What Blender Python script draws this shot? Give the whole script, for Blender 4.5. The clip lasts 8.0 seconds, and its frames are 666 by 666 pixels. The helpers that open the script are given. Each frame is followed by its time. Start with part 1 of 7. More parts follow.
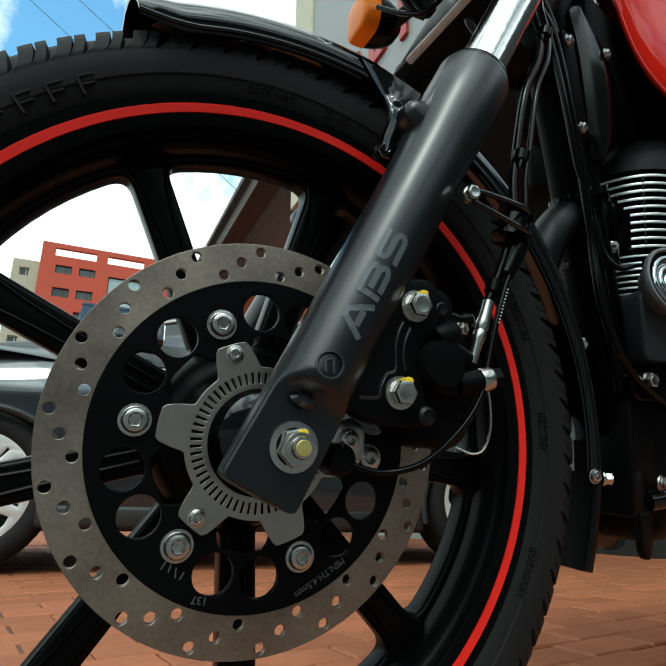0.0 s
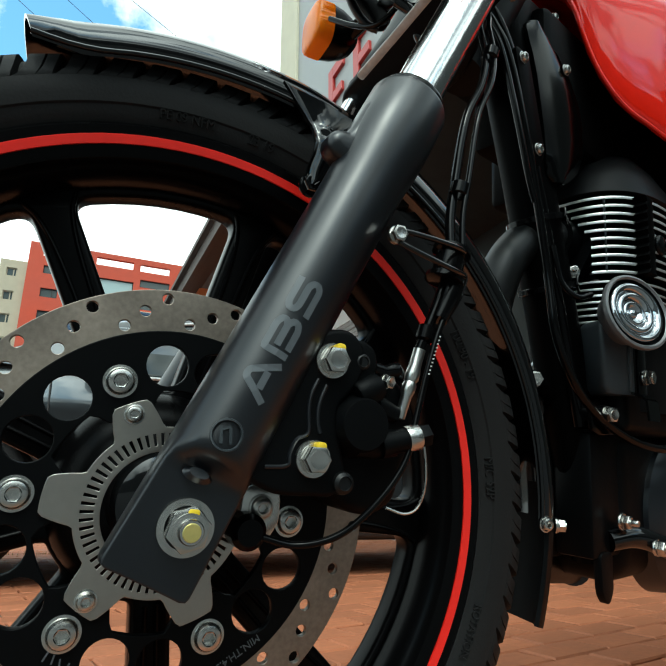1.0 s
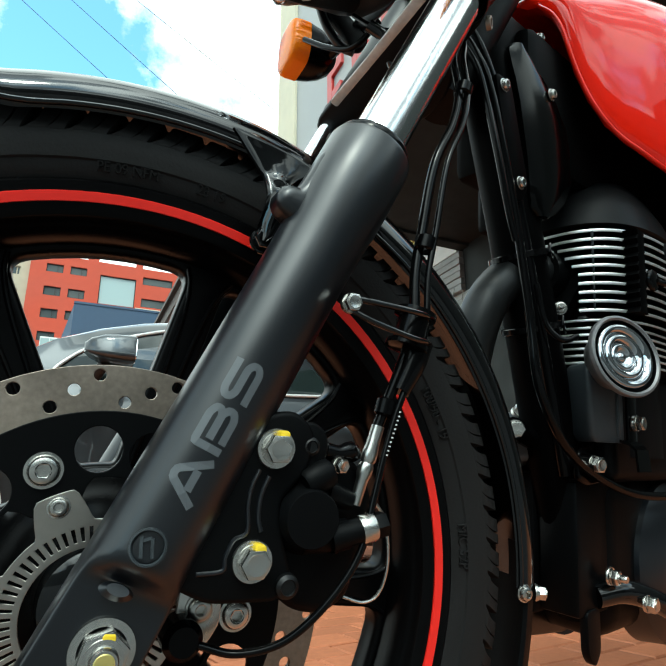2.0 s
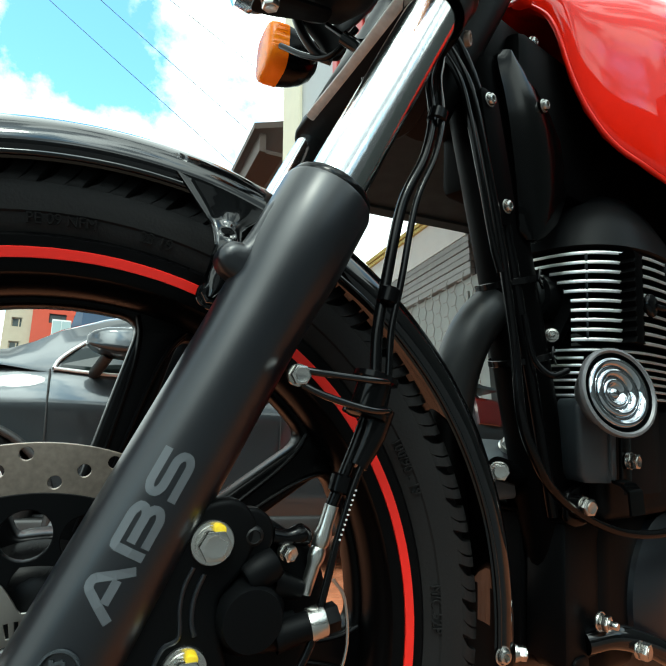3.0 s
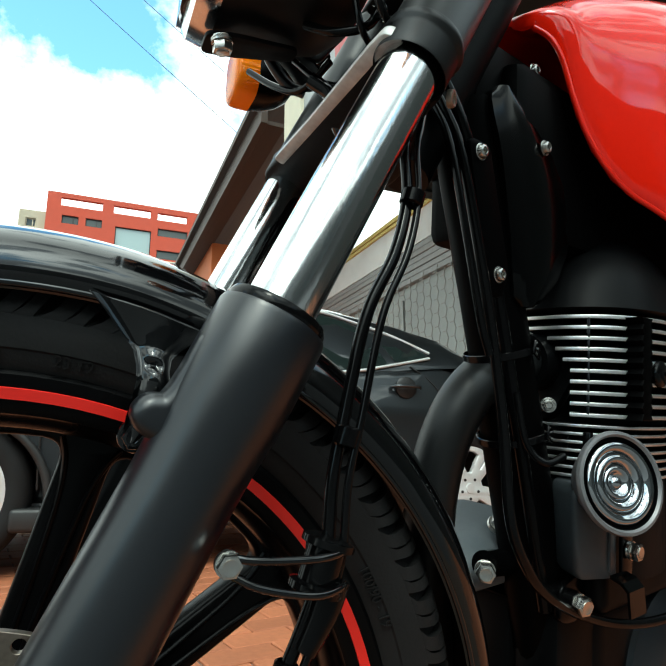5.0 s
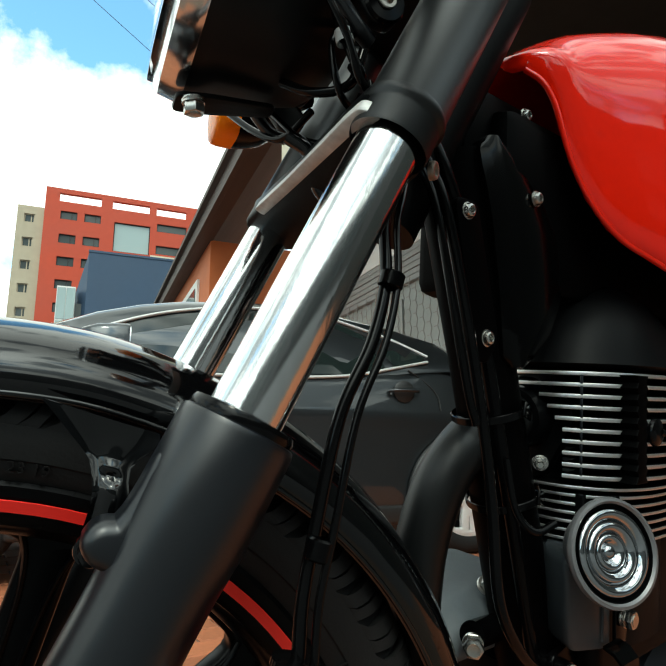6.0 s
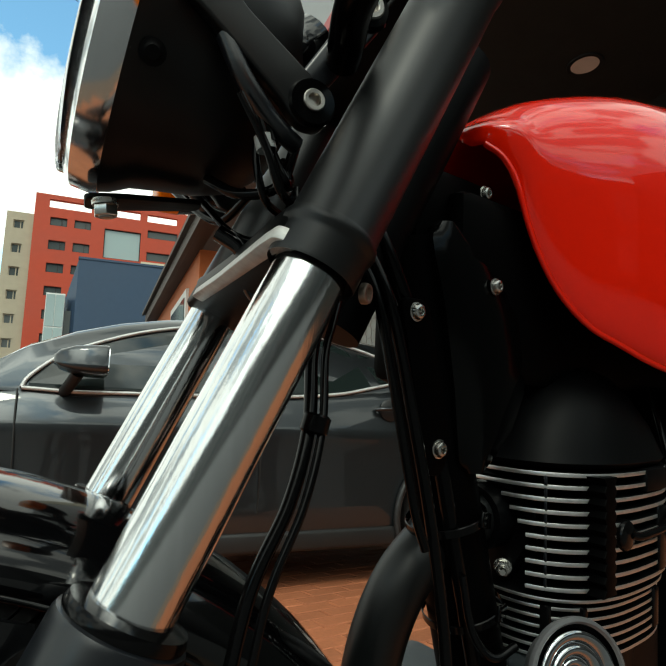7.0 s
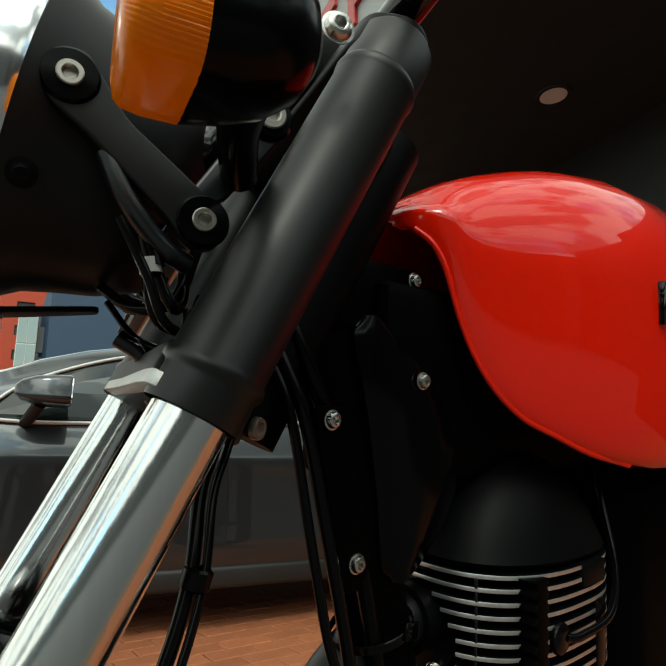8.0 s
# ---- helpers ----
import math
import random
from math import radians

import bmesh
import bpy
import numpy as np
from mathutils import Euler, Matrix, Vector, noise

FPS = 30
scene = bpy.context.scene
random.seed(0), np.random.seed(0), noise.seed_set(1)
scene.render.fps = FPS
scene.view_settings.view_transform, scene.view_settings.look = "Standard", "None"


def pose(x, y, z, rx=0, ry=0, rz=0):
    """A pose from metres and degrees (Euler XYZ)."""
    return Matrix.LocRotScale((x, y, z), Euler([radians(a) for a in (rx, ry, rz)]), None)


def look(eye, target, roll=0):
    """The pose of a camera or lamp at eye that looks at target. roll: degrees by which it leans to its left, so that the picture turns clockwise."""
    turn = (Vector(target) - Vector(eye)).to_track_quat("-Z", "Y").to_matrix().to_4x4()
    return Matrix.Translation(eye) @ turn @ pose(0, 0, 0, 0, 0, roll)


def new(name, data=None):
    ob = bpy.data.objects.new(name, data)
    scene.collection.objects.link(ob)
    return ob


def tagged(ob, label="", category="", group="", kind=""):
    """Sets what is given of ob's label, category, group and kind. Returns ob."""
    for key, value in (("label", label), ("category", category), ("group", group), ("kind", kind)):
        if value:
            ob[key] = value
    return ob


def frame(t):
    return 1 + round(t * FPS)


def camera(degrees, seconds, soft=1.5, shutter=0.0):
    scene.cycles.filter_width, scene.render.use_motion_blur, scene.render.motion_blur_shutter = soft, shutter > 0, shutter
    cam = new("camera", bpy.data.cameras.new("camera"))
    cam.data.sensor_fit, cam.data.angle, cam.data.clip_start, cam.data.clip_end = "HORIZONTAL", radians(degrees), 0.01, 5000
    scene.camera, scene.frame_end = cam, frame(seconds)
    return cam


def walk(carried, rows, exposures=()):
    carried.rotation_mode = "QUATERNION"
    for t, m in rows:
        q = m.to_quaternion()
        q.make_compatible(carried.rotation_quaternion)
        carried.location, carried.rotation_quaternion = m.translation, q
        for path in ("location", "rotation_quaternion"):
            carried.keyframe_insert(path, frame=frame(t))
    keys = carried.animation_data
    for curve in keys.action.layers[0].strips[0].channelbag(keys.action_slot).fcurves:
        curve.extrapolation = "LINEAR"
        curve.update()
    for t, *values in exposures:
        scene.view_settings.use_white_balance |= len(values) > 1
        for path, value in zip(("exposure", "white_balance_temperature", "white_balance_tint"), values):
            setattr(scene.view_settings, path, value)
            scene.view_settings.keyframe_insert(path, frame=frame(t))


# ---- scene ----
cam = camera(61.0, 8.0)
PATH = [
    (0, (-0.1037, -0.4420, 0.2686), (0.2921, 0.4266, 0.5668), 0.11),
    (0.5, (-0.0755, -0.4404, 0.2921), (0.3310, 0.4232, 0.5906), -0.17),
    (1, (-0.0545, -0.4426, 0.3080), (0.3551, 0.4199, 0.6052), -0.38),
    (1.5, (-0.0389, -0.4436, 0.3283), (0.3697, 0.4194, 0.6253), -0.52),
    (2, (-0.0207, -0.4415, 0.3585), (0.3842, 0.4254, 0.6493), -0.46),
    (3.5, (0.0264, -0.4402, 0.4358), (0.4133, 0.4519, 0.6692), -0.36),
    (4, (0.0331, -0.4376, 0.4630), (0.4196, 0.4602, 0.6741), -0.22),
    (5.5, (0.0605, -0.4214, 0.5277), (0.4472, 0.4787, 0.7282), -0.28),
    (6, (0.0679, -0.4234, 0.5575), (0.4552, 0.4778, 0.7521), -0.38),
    (6.5, (0.0896, -0.4193, 0.5976), (0.4802, 0.4803, 0.7932), -0.66),
    (7, (0.1082, -0.4182, 0.6286), (0.5078, 0.4755, 0.8328), -0.62),
    (7.5, (0.1329, -0.4234, 0.6563), (0.5321, 0.4655, 0.8809), -0.56),
    (8, (0.1476, -0.4295, 0.6848), (0.5777, 0.4431, 0.9162), -0.96),
]
LIGHTEN = [(0, -0.22, 6150, -8), (1, 0.08, 6150, -8), (2, 0.42, 6150, -8), (3.5, 0.48, 6250, -8), (4, 0.48, 6250, -8), (5.5, 0.20, 6400, -7), (6.2, -0.05, 6650, -6), (7, -0.35, 6900, -5), (8, -0.31, 7000, -5)]
walk(cam, [(t, look(eye, target, roll)) for t, eye, target, roll in PATH], LIGHTEN)

# ---- light ----
world = bpy.data.worlds.new("sky")
scene.world = world
world.use_nodes = True
wn, wl = world.node_tree.nodes, world.node_tree.links
wn.clear()
SUN_UP, SUN_TURN = 52.0, 205.0
sky = wn.new("ShaderNodeTexSky")
sky.sky_type = "NISHITA"
sky.sun_disc = False
sky.sun_elevation = radians(SUN_UP)
sky.sun_rotation = radians(SUN_TURN)
sky.dust_density = 0.3
coord = wn.new("ShaderNodeTexCoord")
puffs = wn.new("ShaderNodeTexNoise")
puffs.inputs["Scale"].default_value = 3.4
puffs.inputs["Detail"].default_value = 9.0
puffs.inputs["Roughness"].default_value = 0.6
GAP = (-0.075, 0.755, 0.650)
# a gap of blue between the clouds, towards the front of the bike
gap = wn.new("ShaderNodeVectorMath")
gap.operation = "DISTANCE"
gap.inputs[1].default_value = GAP
near_gap = wn.new("ShaderNodeMath")
near_gap.operation = "MULTIPLY_ADD"
near_gap.inputs[1].default_value = 1.25
near_gap.inputs[2].default_value = 0.08
cap = wn.new("ShaderNodeMath")
cap.operation = "MINIMUM"
cap.inputs[1].default_value = 0.345
total = wn.new("ShaderNodeMath")
total.operation = "ADD"
cover = wn.new("ShaderNodeValToRGB")
cover.color_ramp.elements[0].position, cover.color_ramp.elements[1].position = 0.68, 0.78
cloud = wn.new("ShaderNodeTexNoise")
cloud.inputs["Scale"].default_value = 5.0
cloud.inputs["Detail"].default_value = 8.0
shade = wn.new("ShaderNodeValToRGB")
shade.color_ramp.elements[0].color = (5.0, 5.4, 5.9, 1)
shade.color_ramp.elements[1].color = (16.5, 16.8, 17.0, 1)
shade.color_ramp.elements[0].position, shade.color_ramp.elements[1].position = 0.45, 0.53
blend = wn.new("ShaderNodeMixRGB")
back = wn.new("ShaderNodeBackground")
back.inputs["Strength"].default_value = 0.1
wout = wn.new("ShaderNodeOutputWorld")
wl.new(coord.outputs["Generated"], puffs.inputs["Vector"])
wl.new(coord.outputs["Generated"], cloud.inputs["Vector"])
wl.new(coord.outputs["Generated"], gap.inputs[0])
wl.new(gap.outputs["Value"], near_gap.inputs[0])
wl.new(puffs.outputs["Fac"], total.inputs[0])
wl.new(near_gap.outputs[0], cap.inputs[0])
wl.new(cap.outputs[0], total.inputs[1])
wl.new(total.outputs[0], cover.inputs["Fac"])
bright = wn.new("ShaderNodeMapRange")
bright.inputs["From Min"].default_value, bright.inputs["From Max"].default_value = 0.35, 1.0
bright.inputs["To Min"].default_value, bright.inputs["To Max"].default_value = 0.16, 0.0
bank = wn.new("ShaderNodeMath")
bank.operation = "ADD"
wl.new(gap.outputs["Value"], bright.inputs["Value"])
wl.new(cloud.outputs["Fac"], bank.inputs[0])
wl.new(bright.outputs["Result"], bank.inputs[1])
wl.new(bank.outputs[0], shade.inputs["Fac"])
wl.new(cover.outputs["Color"], blend.inputs["Fac"])
thin = wn.new("ShaderNodeVectorMath")
thin.operation = "MULTIPLY"
thin.inputs[1].default_value = (3.2, 4.3, 4.3)
wl.new(sky.outputs["Color"], thin.inputs[0])
wl.new(thin.outputs["Vector"], blend.inputs["Color1"])
wl.new(blend.outputs["Color"], back.inputs["Color"])
wl.new(back.outputs["Background"], wout.inputs["Surface"])
# thin cloud glows round the veiled sun
halo = wn.new("ShaderNodeVectorMath")
halo.operation = "DISTANCE"
a, e = radians(SUN_TURN), radians(SUN_UP)
halo.inputs[1].default_value = (math.sin(a) * math.cos(e), math.cos(a) * math.cos(e), math.sin(e))
fade = wn.new("ShaderNodeMapRange")
fade.interpolation_type = "SMOOTHERSTEP"
fade.inputs["From Min"].default_value, fade.inputs["From Max"].default_value = 0.0, 0.75
fade.inputs["To Min"].default_value, fade.inputs["To Max"].default_value = 4.0, 1.0
veil = wn.new("ShaderNodeVectorMath")
veil.operation = "SCALE"
wl.new(coord.outputs["Generated"], halo.inputs[0])
wl.new(halo.outputs["Value"], fade.inputs["Value"])
wl.new(shade.outputs["Color"], veil.inputs[0])
wl.new(fade.outputs["Result"], veil.inputs["Scale"])
wl.new(veil.outputs["Vector"], blend.inputs["Color2"])
lamp = bpy.data.lights.new("sun", "SUN")
lamp.energy, lamp.angle, lamp.color = 0.9, radians(10), (1.0, 0.95, 0.88)
sun = new("sun", lamp)
a, e = radians(SUN_TURN), radians(SUN_UP)
sun.matrix_world = look((0, 0, 30), (-math.sin(a) * math.cos(e), -math.cos(a) * math.cos(e), 30 - math.sin(e)))

# ---- materials ----
def material(name, base, rough=0.5, metal=0.0, grain=0.0, size=40.0, bump=0.0, wear=0.0, wear_size=6.0, coat=0.0, spread=None, island=0.0, spec=0.5):
    """Principled surface with two scales of variation: fine grain and broad wear in colour and gloss."""
    m = bpy.data.materials.new(name)
    m.use_nodes = True
    n, l = m.node_tree.nodes, m.node_tree.links
    p = n["Principled BSDF"]
    p.inputs["Metallic"].default_value = metal
    p.inputs["Coat Weight"].default_value = coat
    p.inputs["Coat Roughness"].default_value = 0.03
    p.inputs["Specular IOR Level"].default_value = spec
    tc = n.new("ShaderNodeTexCoord")
    mp = n.new("ShaderNodeMapping")
    if spread:
        mp.inputs["Scale"].default_value = spread
    l.new(tc.outputs["Object"], mp.inputs["Vector"])
    fine = n.new("ShaderNodeTexNoise")
    fine.inputs["Scale"].default_value = size
    fine.inputs["Detail"].default_value = 5.0
    wide = n.new("ShaderNodeTexNoise")
    wide.inputs["Scale"].default_value = wear_size
    wide.inputs["Detail"].default_value = 6.0
    l.new(mp.outputs["Vector"], fine.inputs["Vector"])
    l.new(mp.outputs["Vector"], wide.inputs["Vector"])
    total = n.new("ShaderNodeMath")
    total.operation = "MULTIPLY_ADD"
    total.inputs[1].default_value = 2 * grain
    total.inputs[2].default_value = 1 - grain
    l.new(fine.outputs["Fac"], total.inputs[0])
    total2 = n.new("ShaderNodeMath")
    total2.operation = "MULTIPLY_ADD"
    total2.inputs[1].default_value = 2 * wear
    total2.inputs[2].default_value = 1 - wear
    l.new(wide.outputs["Fac"], total2.inputs[0])
    both = n.new("ShaderNodeMath")
    both.operation = "MULTIPLY"
    l.new(total.outputs[0], both.inputs[0])
    l.new(total2.outputs[0], both.inputs[1])
    last = both.outputs[0]
    if island:
        info = n.new("ShaderNodeObjectInfo")
        vary = n.new("ShaderNodeMath")
        vary.operation = "MULTIPLY_ADD"
        vary.inputs[1].default_value = 2 * island
        vary.inputs[2].default_value = 1 - island
        l.new(info.outputs["Random"], vary.inputs[0])
        more = n.new("ShaderNodeMath")
        more.operation = "MULTIPLY"
        l.new(last, more.inputs[0])
        l.new(vary.outputs[0], more.inputs[1])
        last = more.outputs[0]
    tint = n.new("ShaderNodeVectorMath")
    tint.operation = "SCALE"
    tint.inputs[0].default_value = base
    l.new(last, tint.inputs["Scale"])
    l.new(tint.outputs["Vector"], p.inputs["Base Color"])
    gloss = n.new("ShaderNodeMath")
    gloss.operation = "MULTIPLY_ADD"
    gloss.inputs[1].default_value = rough * 0.5
    gloss.inputs[2].default_value = rough * 0.75
    l.new(wide.outputs["Fac"], gloss.inputs[0])
    l.new(gloss.outputs[0], p.inputs["Roughness"])
    if bump:
        b = n.new("ShaderNodeBump")
        b.inputs["Strength"].default_value = bump
        b.inputs["Distance"].default_value = 0.002
        l.new(fine.outputs["Fac"], b.inputs["Height"])
        l.new(b.outputs["Normal"], p.inputs["Normal"])
    return m


M_SATIN = material("satin_black_paint", (0.0038, 0.0049, 0.0070), 0.31, grain=0.10, size=420, wear=0.12, wear_size=9, bump=0.012, spec=0.60)
M_SHROUD = material("semi_gloss_black_paint", (0.0018, 0.0024, 0.0027), 0.44, grain=0.06, size=300, wear=0.10, wear_size=8, spec=0.44)
M_GLOSS = material("gloss_black_paint", (0.0016, 0.0017, 0.0020), 0.10, grain=0.05, size=120, wear=0.2, coat=0.55, spec=0.25)
M_BUCKET = material("semi_matt_black_paint", (0.0022, 0.0025, 0.0028), 0.42, spec=0.30, grain=0.10, size=260, wear=0.15, bump=0.02)
M_MATT = material("matt_black_paint", (0.0018, 0.0020, 0.0023), 0.44, spec=0.075, grain=0.12, size=200, wear=0.2, bump=0.05)
M_RIM = material("semi_gloss_black_alloy", (0.0016, 0.0016, 0.0018), 0.28, spec=0.09, grain=0.06, size=200, wear=0.2)
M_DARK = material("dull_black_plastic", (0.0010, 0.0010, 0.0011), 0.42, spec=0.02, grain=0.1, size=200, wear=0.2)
M_CAST = material("grey_black_casting", (0.024, 0.029, 0.033), 0.42, spec=0.35, grain=0.15, size=150, wear=0.2, bump=0.06)
M_RUBBER = material("tyre_rubber", (0.0120, 0.0120, 0.0122), 0.62, spec=0.15, grain=0.2, size=500, wear=0.25, wear_size=14, bump=0.12)
M_HOSE = material("black_rubber_hose", (0.0020, 0.0020, 0.0022), 0.15, spec=0.15, grain=0.1, size=300, wear=0.1)
M_DISC = material("brushed_brake_steel", (0.30, 0.252, 0.210), 0.46, metal=1.0, grain=0.34, size=320, wear=0.50, wear_size=26, bump=0.03)
M_RING = material("stamped_steel", (0.44, 0.41, 0.37), 0.32, metal=1.0, grain=0.08, size=200, wear=0.12)
M_ZINC = material("zinc_plated_steel", (0.55, 0.54, 0.51), 0.26, metal=1.0, grain=0.12, size=220, wear=0.15, bump=0.05)
M_CHROME = material("chrome", (0.82, 0.83, 0.84), 0.05, metal=1.0, grain=0.02, size=80, wear=0.04)
M_TUBE = material("hard_chrome_tube", (0.74, 0.75, 0.75), 0.13, metal=1.0, grain=0.10, size=260, wear=0.10, wear_size=30, bump=0.06, spread=(1, 1, 0.05))
M_STRIPE = material("red_pinstripe_paint", (0.80, 0.018, 0.012), 0.35, grain=0.04, size=150, wear=0.08)
M_TANK = material("red_tank_lacquer", (0.74, 0.010, 0.002), 0.34, grain=0.03, size=300, wear=0.05, coat=1.0, spec=0.03)
M_FIN = material("machined_aluminium", (0.74, 0.74, 0.73), 0.42, metal=1.0, grain=0.15, size=200, wear=0.2)
M_PLASTIC = material("black_plastic", (0.0014, 0.0014, 0.0016), 0.18, spec=0.11, grain=0.08, size=400, wear=0.1)
M_PANEL = material("polished_black_plastic", (0.0010, 0.0011, 0.0012), 0.13, spec=0.14, grain=0.08, size=400, wear=0.2)
M_YELLOW = material("yellow_torque_mark", (0.75, 0.52, 0.02), 0.5, grain=0.1, size=300, wear=0.2)
M_GREYINK = material("grey_print", (0.075, 0.083, 0.092), 0.4, grain=0.05, size=300, wear=0.05)
M_WHITEINK = material("white_print", (0.5, 0.5, 0.5), 0.5, grain=0.1, size=400, wear=0.2)
M_CAR = material("grey_metallic_car_paint", (0.032, 0.037, 0.041), 0.34, metal=0.7, grain=0.05, size=900, wear=0.06, coat=1.0)
M_CARTRIM = material("black_car_trim", (0.012, 0.012, 0.012), 0.5, grain=0.1, size=80, wear=0.15)
M_ALLOY = material("silver_alloy", (0.62, 0.62, 0.61), 0.42, metal=0.35, grain=0.05, size=60, wear=0.1)
M_PAVER = material("red_clay_paver", (0.37, 0.122, 0.052), 0.70, grain=0.22, size=60, wear=0.35, wear_size=5, bump=0.25, island=0.16)
M_JOINT = material("paving_joint_dirt", (0.13, 0.09, 0.065), 0.85, grain=0.3, size=90, wear=0.3, bump=0.3)
M_REDWALL = material("red_painted_facade", (0.46, 0.058, 0.024), 0.7, grain=0.08, size=3, wear=0.12, wear_size=0.4)
M_BEIGE = material("beige_painted_facade", (0.43, 0.37, 0.27), 0.75, grain=0.08, size=3, wear=0.1, wear_size=0.4)
M_BLUE = material("blue_painted_facade", (0.03, 0.062, 0.115), 0.6, grain=0.08, size=3, wear=0.1, wear_size=0.5)
M_ORANGE = material("orange_painted_wall", (0.50, 0.13, 0.035), 0.7, grain=0.1, size=4, wear=0.15, wear_size=0.8)
M_EAVE = material("dark_brown_timber", (0.045, 0.025, 0.016), 0.6, grain=0.25, size=9, wear=0.25, spread=(1, 0.1, 1))
M_WHITE = material("white_painted_wall", (0.72, 0.72, 0.69), 0.6, grain=0.05, size=5, wear=0.08)
M_CREAM = material("cream_painted_wall", (0.60, 0.56, 0.42), 0.65, grain=0.06, size=5, wear=0.1)
M_SIGN = material("light_grey_sign_panel", (0.30, 0.31, 0.31), 0.45, grain=0.05, size=6, wear=0.08)
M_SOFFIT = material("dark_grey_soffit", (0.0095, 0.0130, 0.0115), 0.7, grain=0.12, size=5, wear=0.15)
M_REDSIGN = material("red_sign_letters", (0.42, 0.03, 0.025), 0.4, grain=0.05, size=10, wear=0.08)
M_YELLOWBAND = material("yellow_band", (0.62, 0.50, 0.16), 0.6, grain=0.05, size=10, wear=0.1)
M_SHUTTER = material("grey_steel_shutter", (0.27, 0.27, 0.26), 0.5, metal=0.2, grain=0.1, size=8, wear=0.2)
M_WIRE = material("galvanised_wire", (0.30, 0.29, 0.27), 0.45, metal=0.6, grain=0.1, size=60, wear=0.2)
M_GREEN = material("green_grey_wall", (0.36, 0.38, 0.36), 0.7, grain=0.08, size=5, wear=0.12)
M_STREETWALL = material("unseen_plaster", (0.09, 0.093, 0.096), 0.8, grain=0.1, size=2, wear=0.15, wear_size=0.4)
M_ASPHALT = material("asphalt", (0.075, 0.077, 0.080), 0.85, grain=0.3, size=120, wear=0.3, wear_size=1.5, bump=0.2)
M_WORN = material("worn_cast_alloy", (0.54, 0.54, 0.52), 0.50, metal=0.45, grain=0.3, size=160, wear=0.4, wear_size=30, bump=0.1)
M_TAIL = material("dark_red_lamp", (0.06, 0.004, 0.004), 0.12, grain=0.05, size=60, wear=0.1, coat=1.0)
M_FRONTDARK = material("dark_unseen_fronts", (0.035, 0.036, 0.037), 0.6, grain=0.15, size=2, wear=0.2, wear_size=0.5)
M_GRASS = material("grass", (0.07, 0.12, 0.03), 0.7, grain=0.3, size=60, wear=0.3)


def glass(name, base, rough=0.03, pass_light=0.0):
    m = bpy.data.materials.new(name)
    m.use_nodes = True
    p = m.node_tree.nodes["Principled BSDF"]
    p.inputs["Base Color"].default_value = (*base, 1)
    p.inputs["Roughness"].default_value = rough
    p.inputs["Transmission Weight"].default_value = pass_light
    p.inputs["IOR"].default_value = 1.46
    return m


M_CARGLASS = glass("tinted_car_glass", (0.012, 0.018, 0.017), 0.03)
M_WINDOW = glass("window_glass", (0.06, 0.075, 0.075), 0.06)
M_PALEGLASS = glass("pale_reflecting_glass", (0.33, 0.42, 0.42), 0.1)
M_CLEAR = glass("clear_headlamp_glass", (0.95, 0.97, 1.0), 0.02, 1.0)
M_AMBER = glass("amber_lens", (1.0, 0.27, 0.004), 0.16, 0.0)
_n, _l = M_AMBER.node_tree.nodes, M_AMBER.node_tree.links
_thin, _mix = _n.new("ShaderNodeBsdfTranslucent"), _n.new("ShaderNodeMixShader")
_thin.inputs["Color"].default_value = (1.0, 0.36, 0.006, 1)
_mix.inputs["Fac"].default_value = 0.35
_see, _mix2 = _n.new("ShaderNodeBsdfTransparent"), _n.new("ShaderNodeMixShader")
_see.inputs["Color"].default_value = (1.0, 0.50, 0.012, 1)
_mix2.inputs["Fac"].default_value = 0.05
_l.new(_n["Principled BSDF"].outputs[0], _mix.inputs[1])
_l.new(_thin.outputs[0], _mix.inputs[2])
_l.new(_mix.outputs[0], _mix2.inputs[1])
_l.new(_see.outputs[0], _mix2.inputs[2])
_l.new(_mix2.outputs[0], _n["Material Output"].inputs["Surface"])


# ---- shapes ----
def part(name, bm, mat, parent=None, label="", m=None, smooth=35, more=()):
    """Links a bmesh as one mesh object, under a thing or a part; smooth: degrees above which an edge stays sharp."""
    if m is not None:
        bmesh.ops.transform(bm, matrix=m, verts=bm.verts)
    if smooth:
        for f in bm.faces:
            f.smooth = True
        limit = radians(smooth)
        for ed in bm.edges:
            if len(ed.link_faces) == 2 and ed.calc_face_angle(0.0) > limit:
                ed.smooth = False
    me = bpy.data.meshes.new(name)
    bm.to_mesh(me)
    bm.free()
    for one in (mat, *more):
        me.materials.append(one)
    ob = new(name, me)
    if parent is not None:
        ob.parent = parent
    if label:
        ob["label"] = label
    return ob


def lathe(profile, segs=48, closed=False, start=0.0, sweep=360.0):
    """A surface of turning round z: profile of (radius, height)."""
    bm = bmesh.new()
    whole = abs(sweep - 360) < 1e-6
    count = segs if whole else segs + 1
    rings = []
    for k in range(count):
        a = radians(start + sweep * k / segs)
        rings.append([bm.verts.new((r * math.cos(a), r * math.sin(a), h)) for r, h in profile])
    n = len(profile)
    for k in range(segs):
        p, q = rings[k], rings[(k + 1) % count]
        for j in range(n if closed else n - 1):
            bm.faces.new((p[j], q[j], q[(j + 1) % n], p[(j + 1) % n]))
    bmesh.ops.remove_doubles(bm, verts=bm.verts, dist=1e-7)
    bmesh.ops.recalc_face_normals(bm, faces=bm.faces)
    return bm


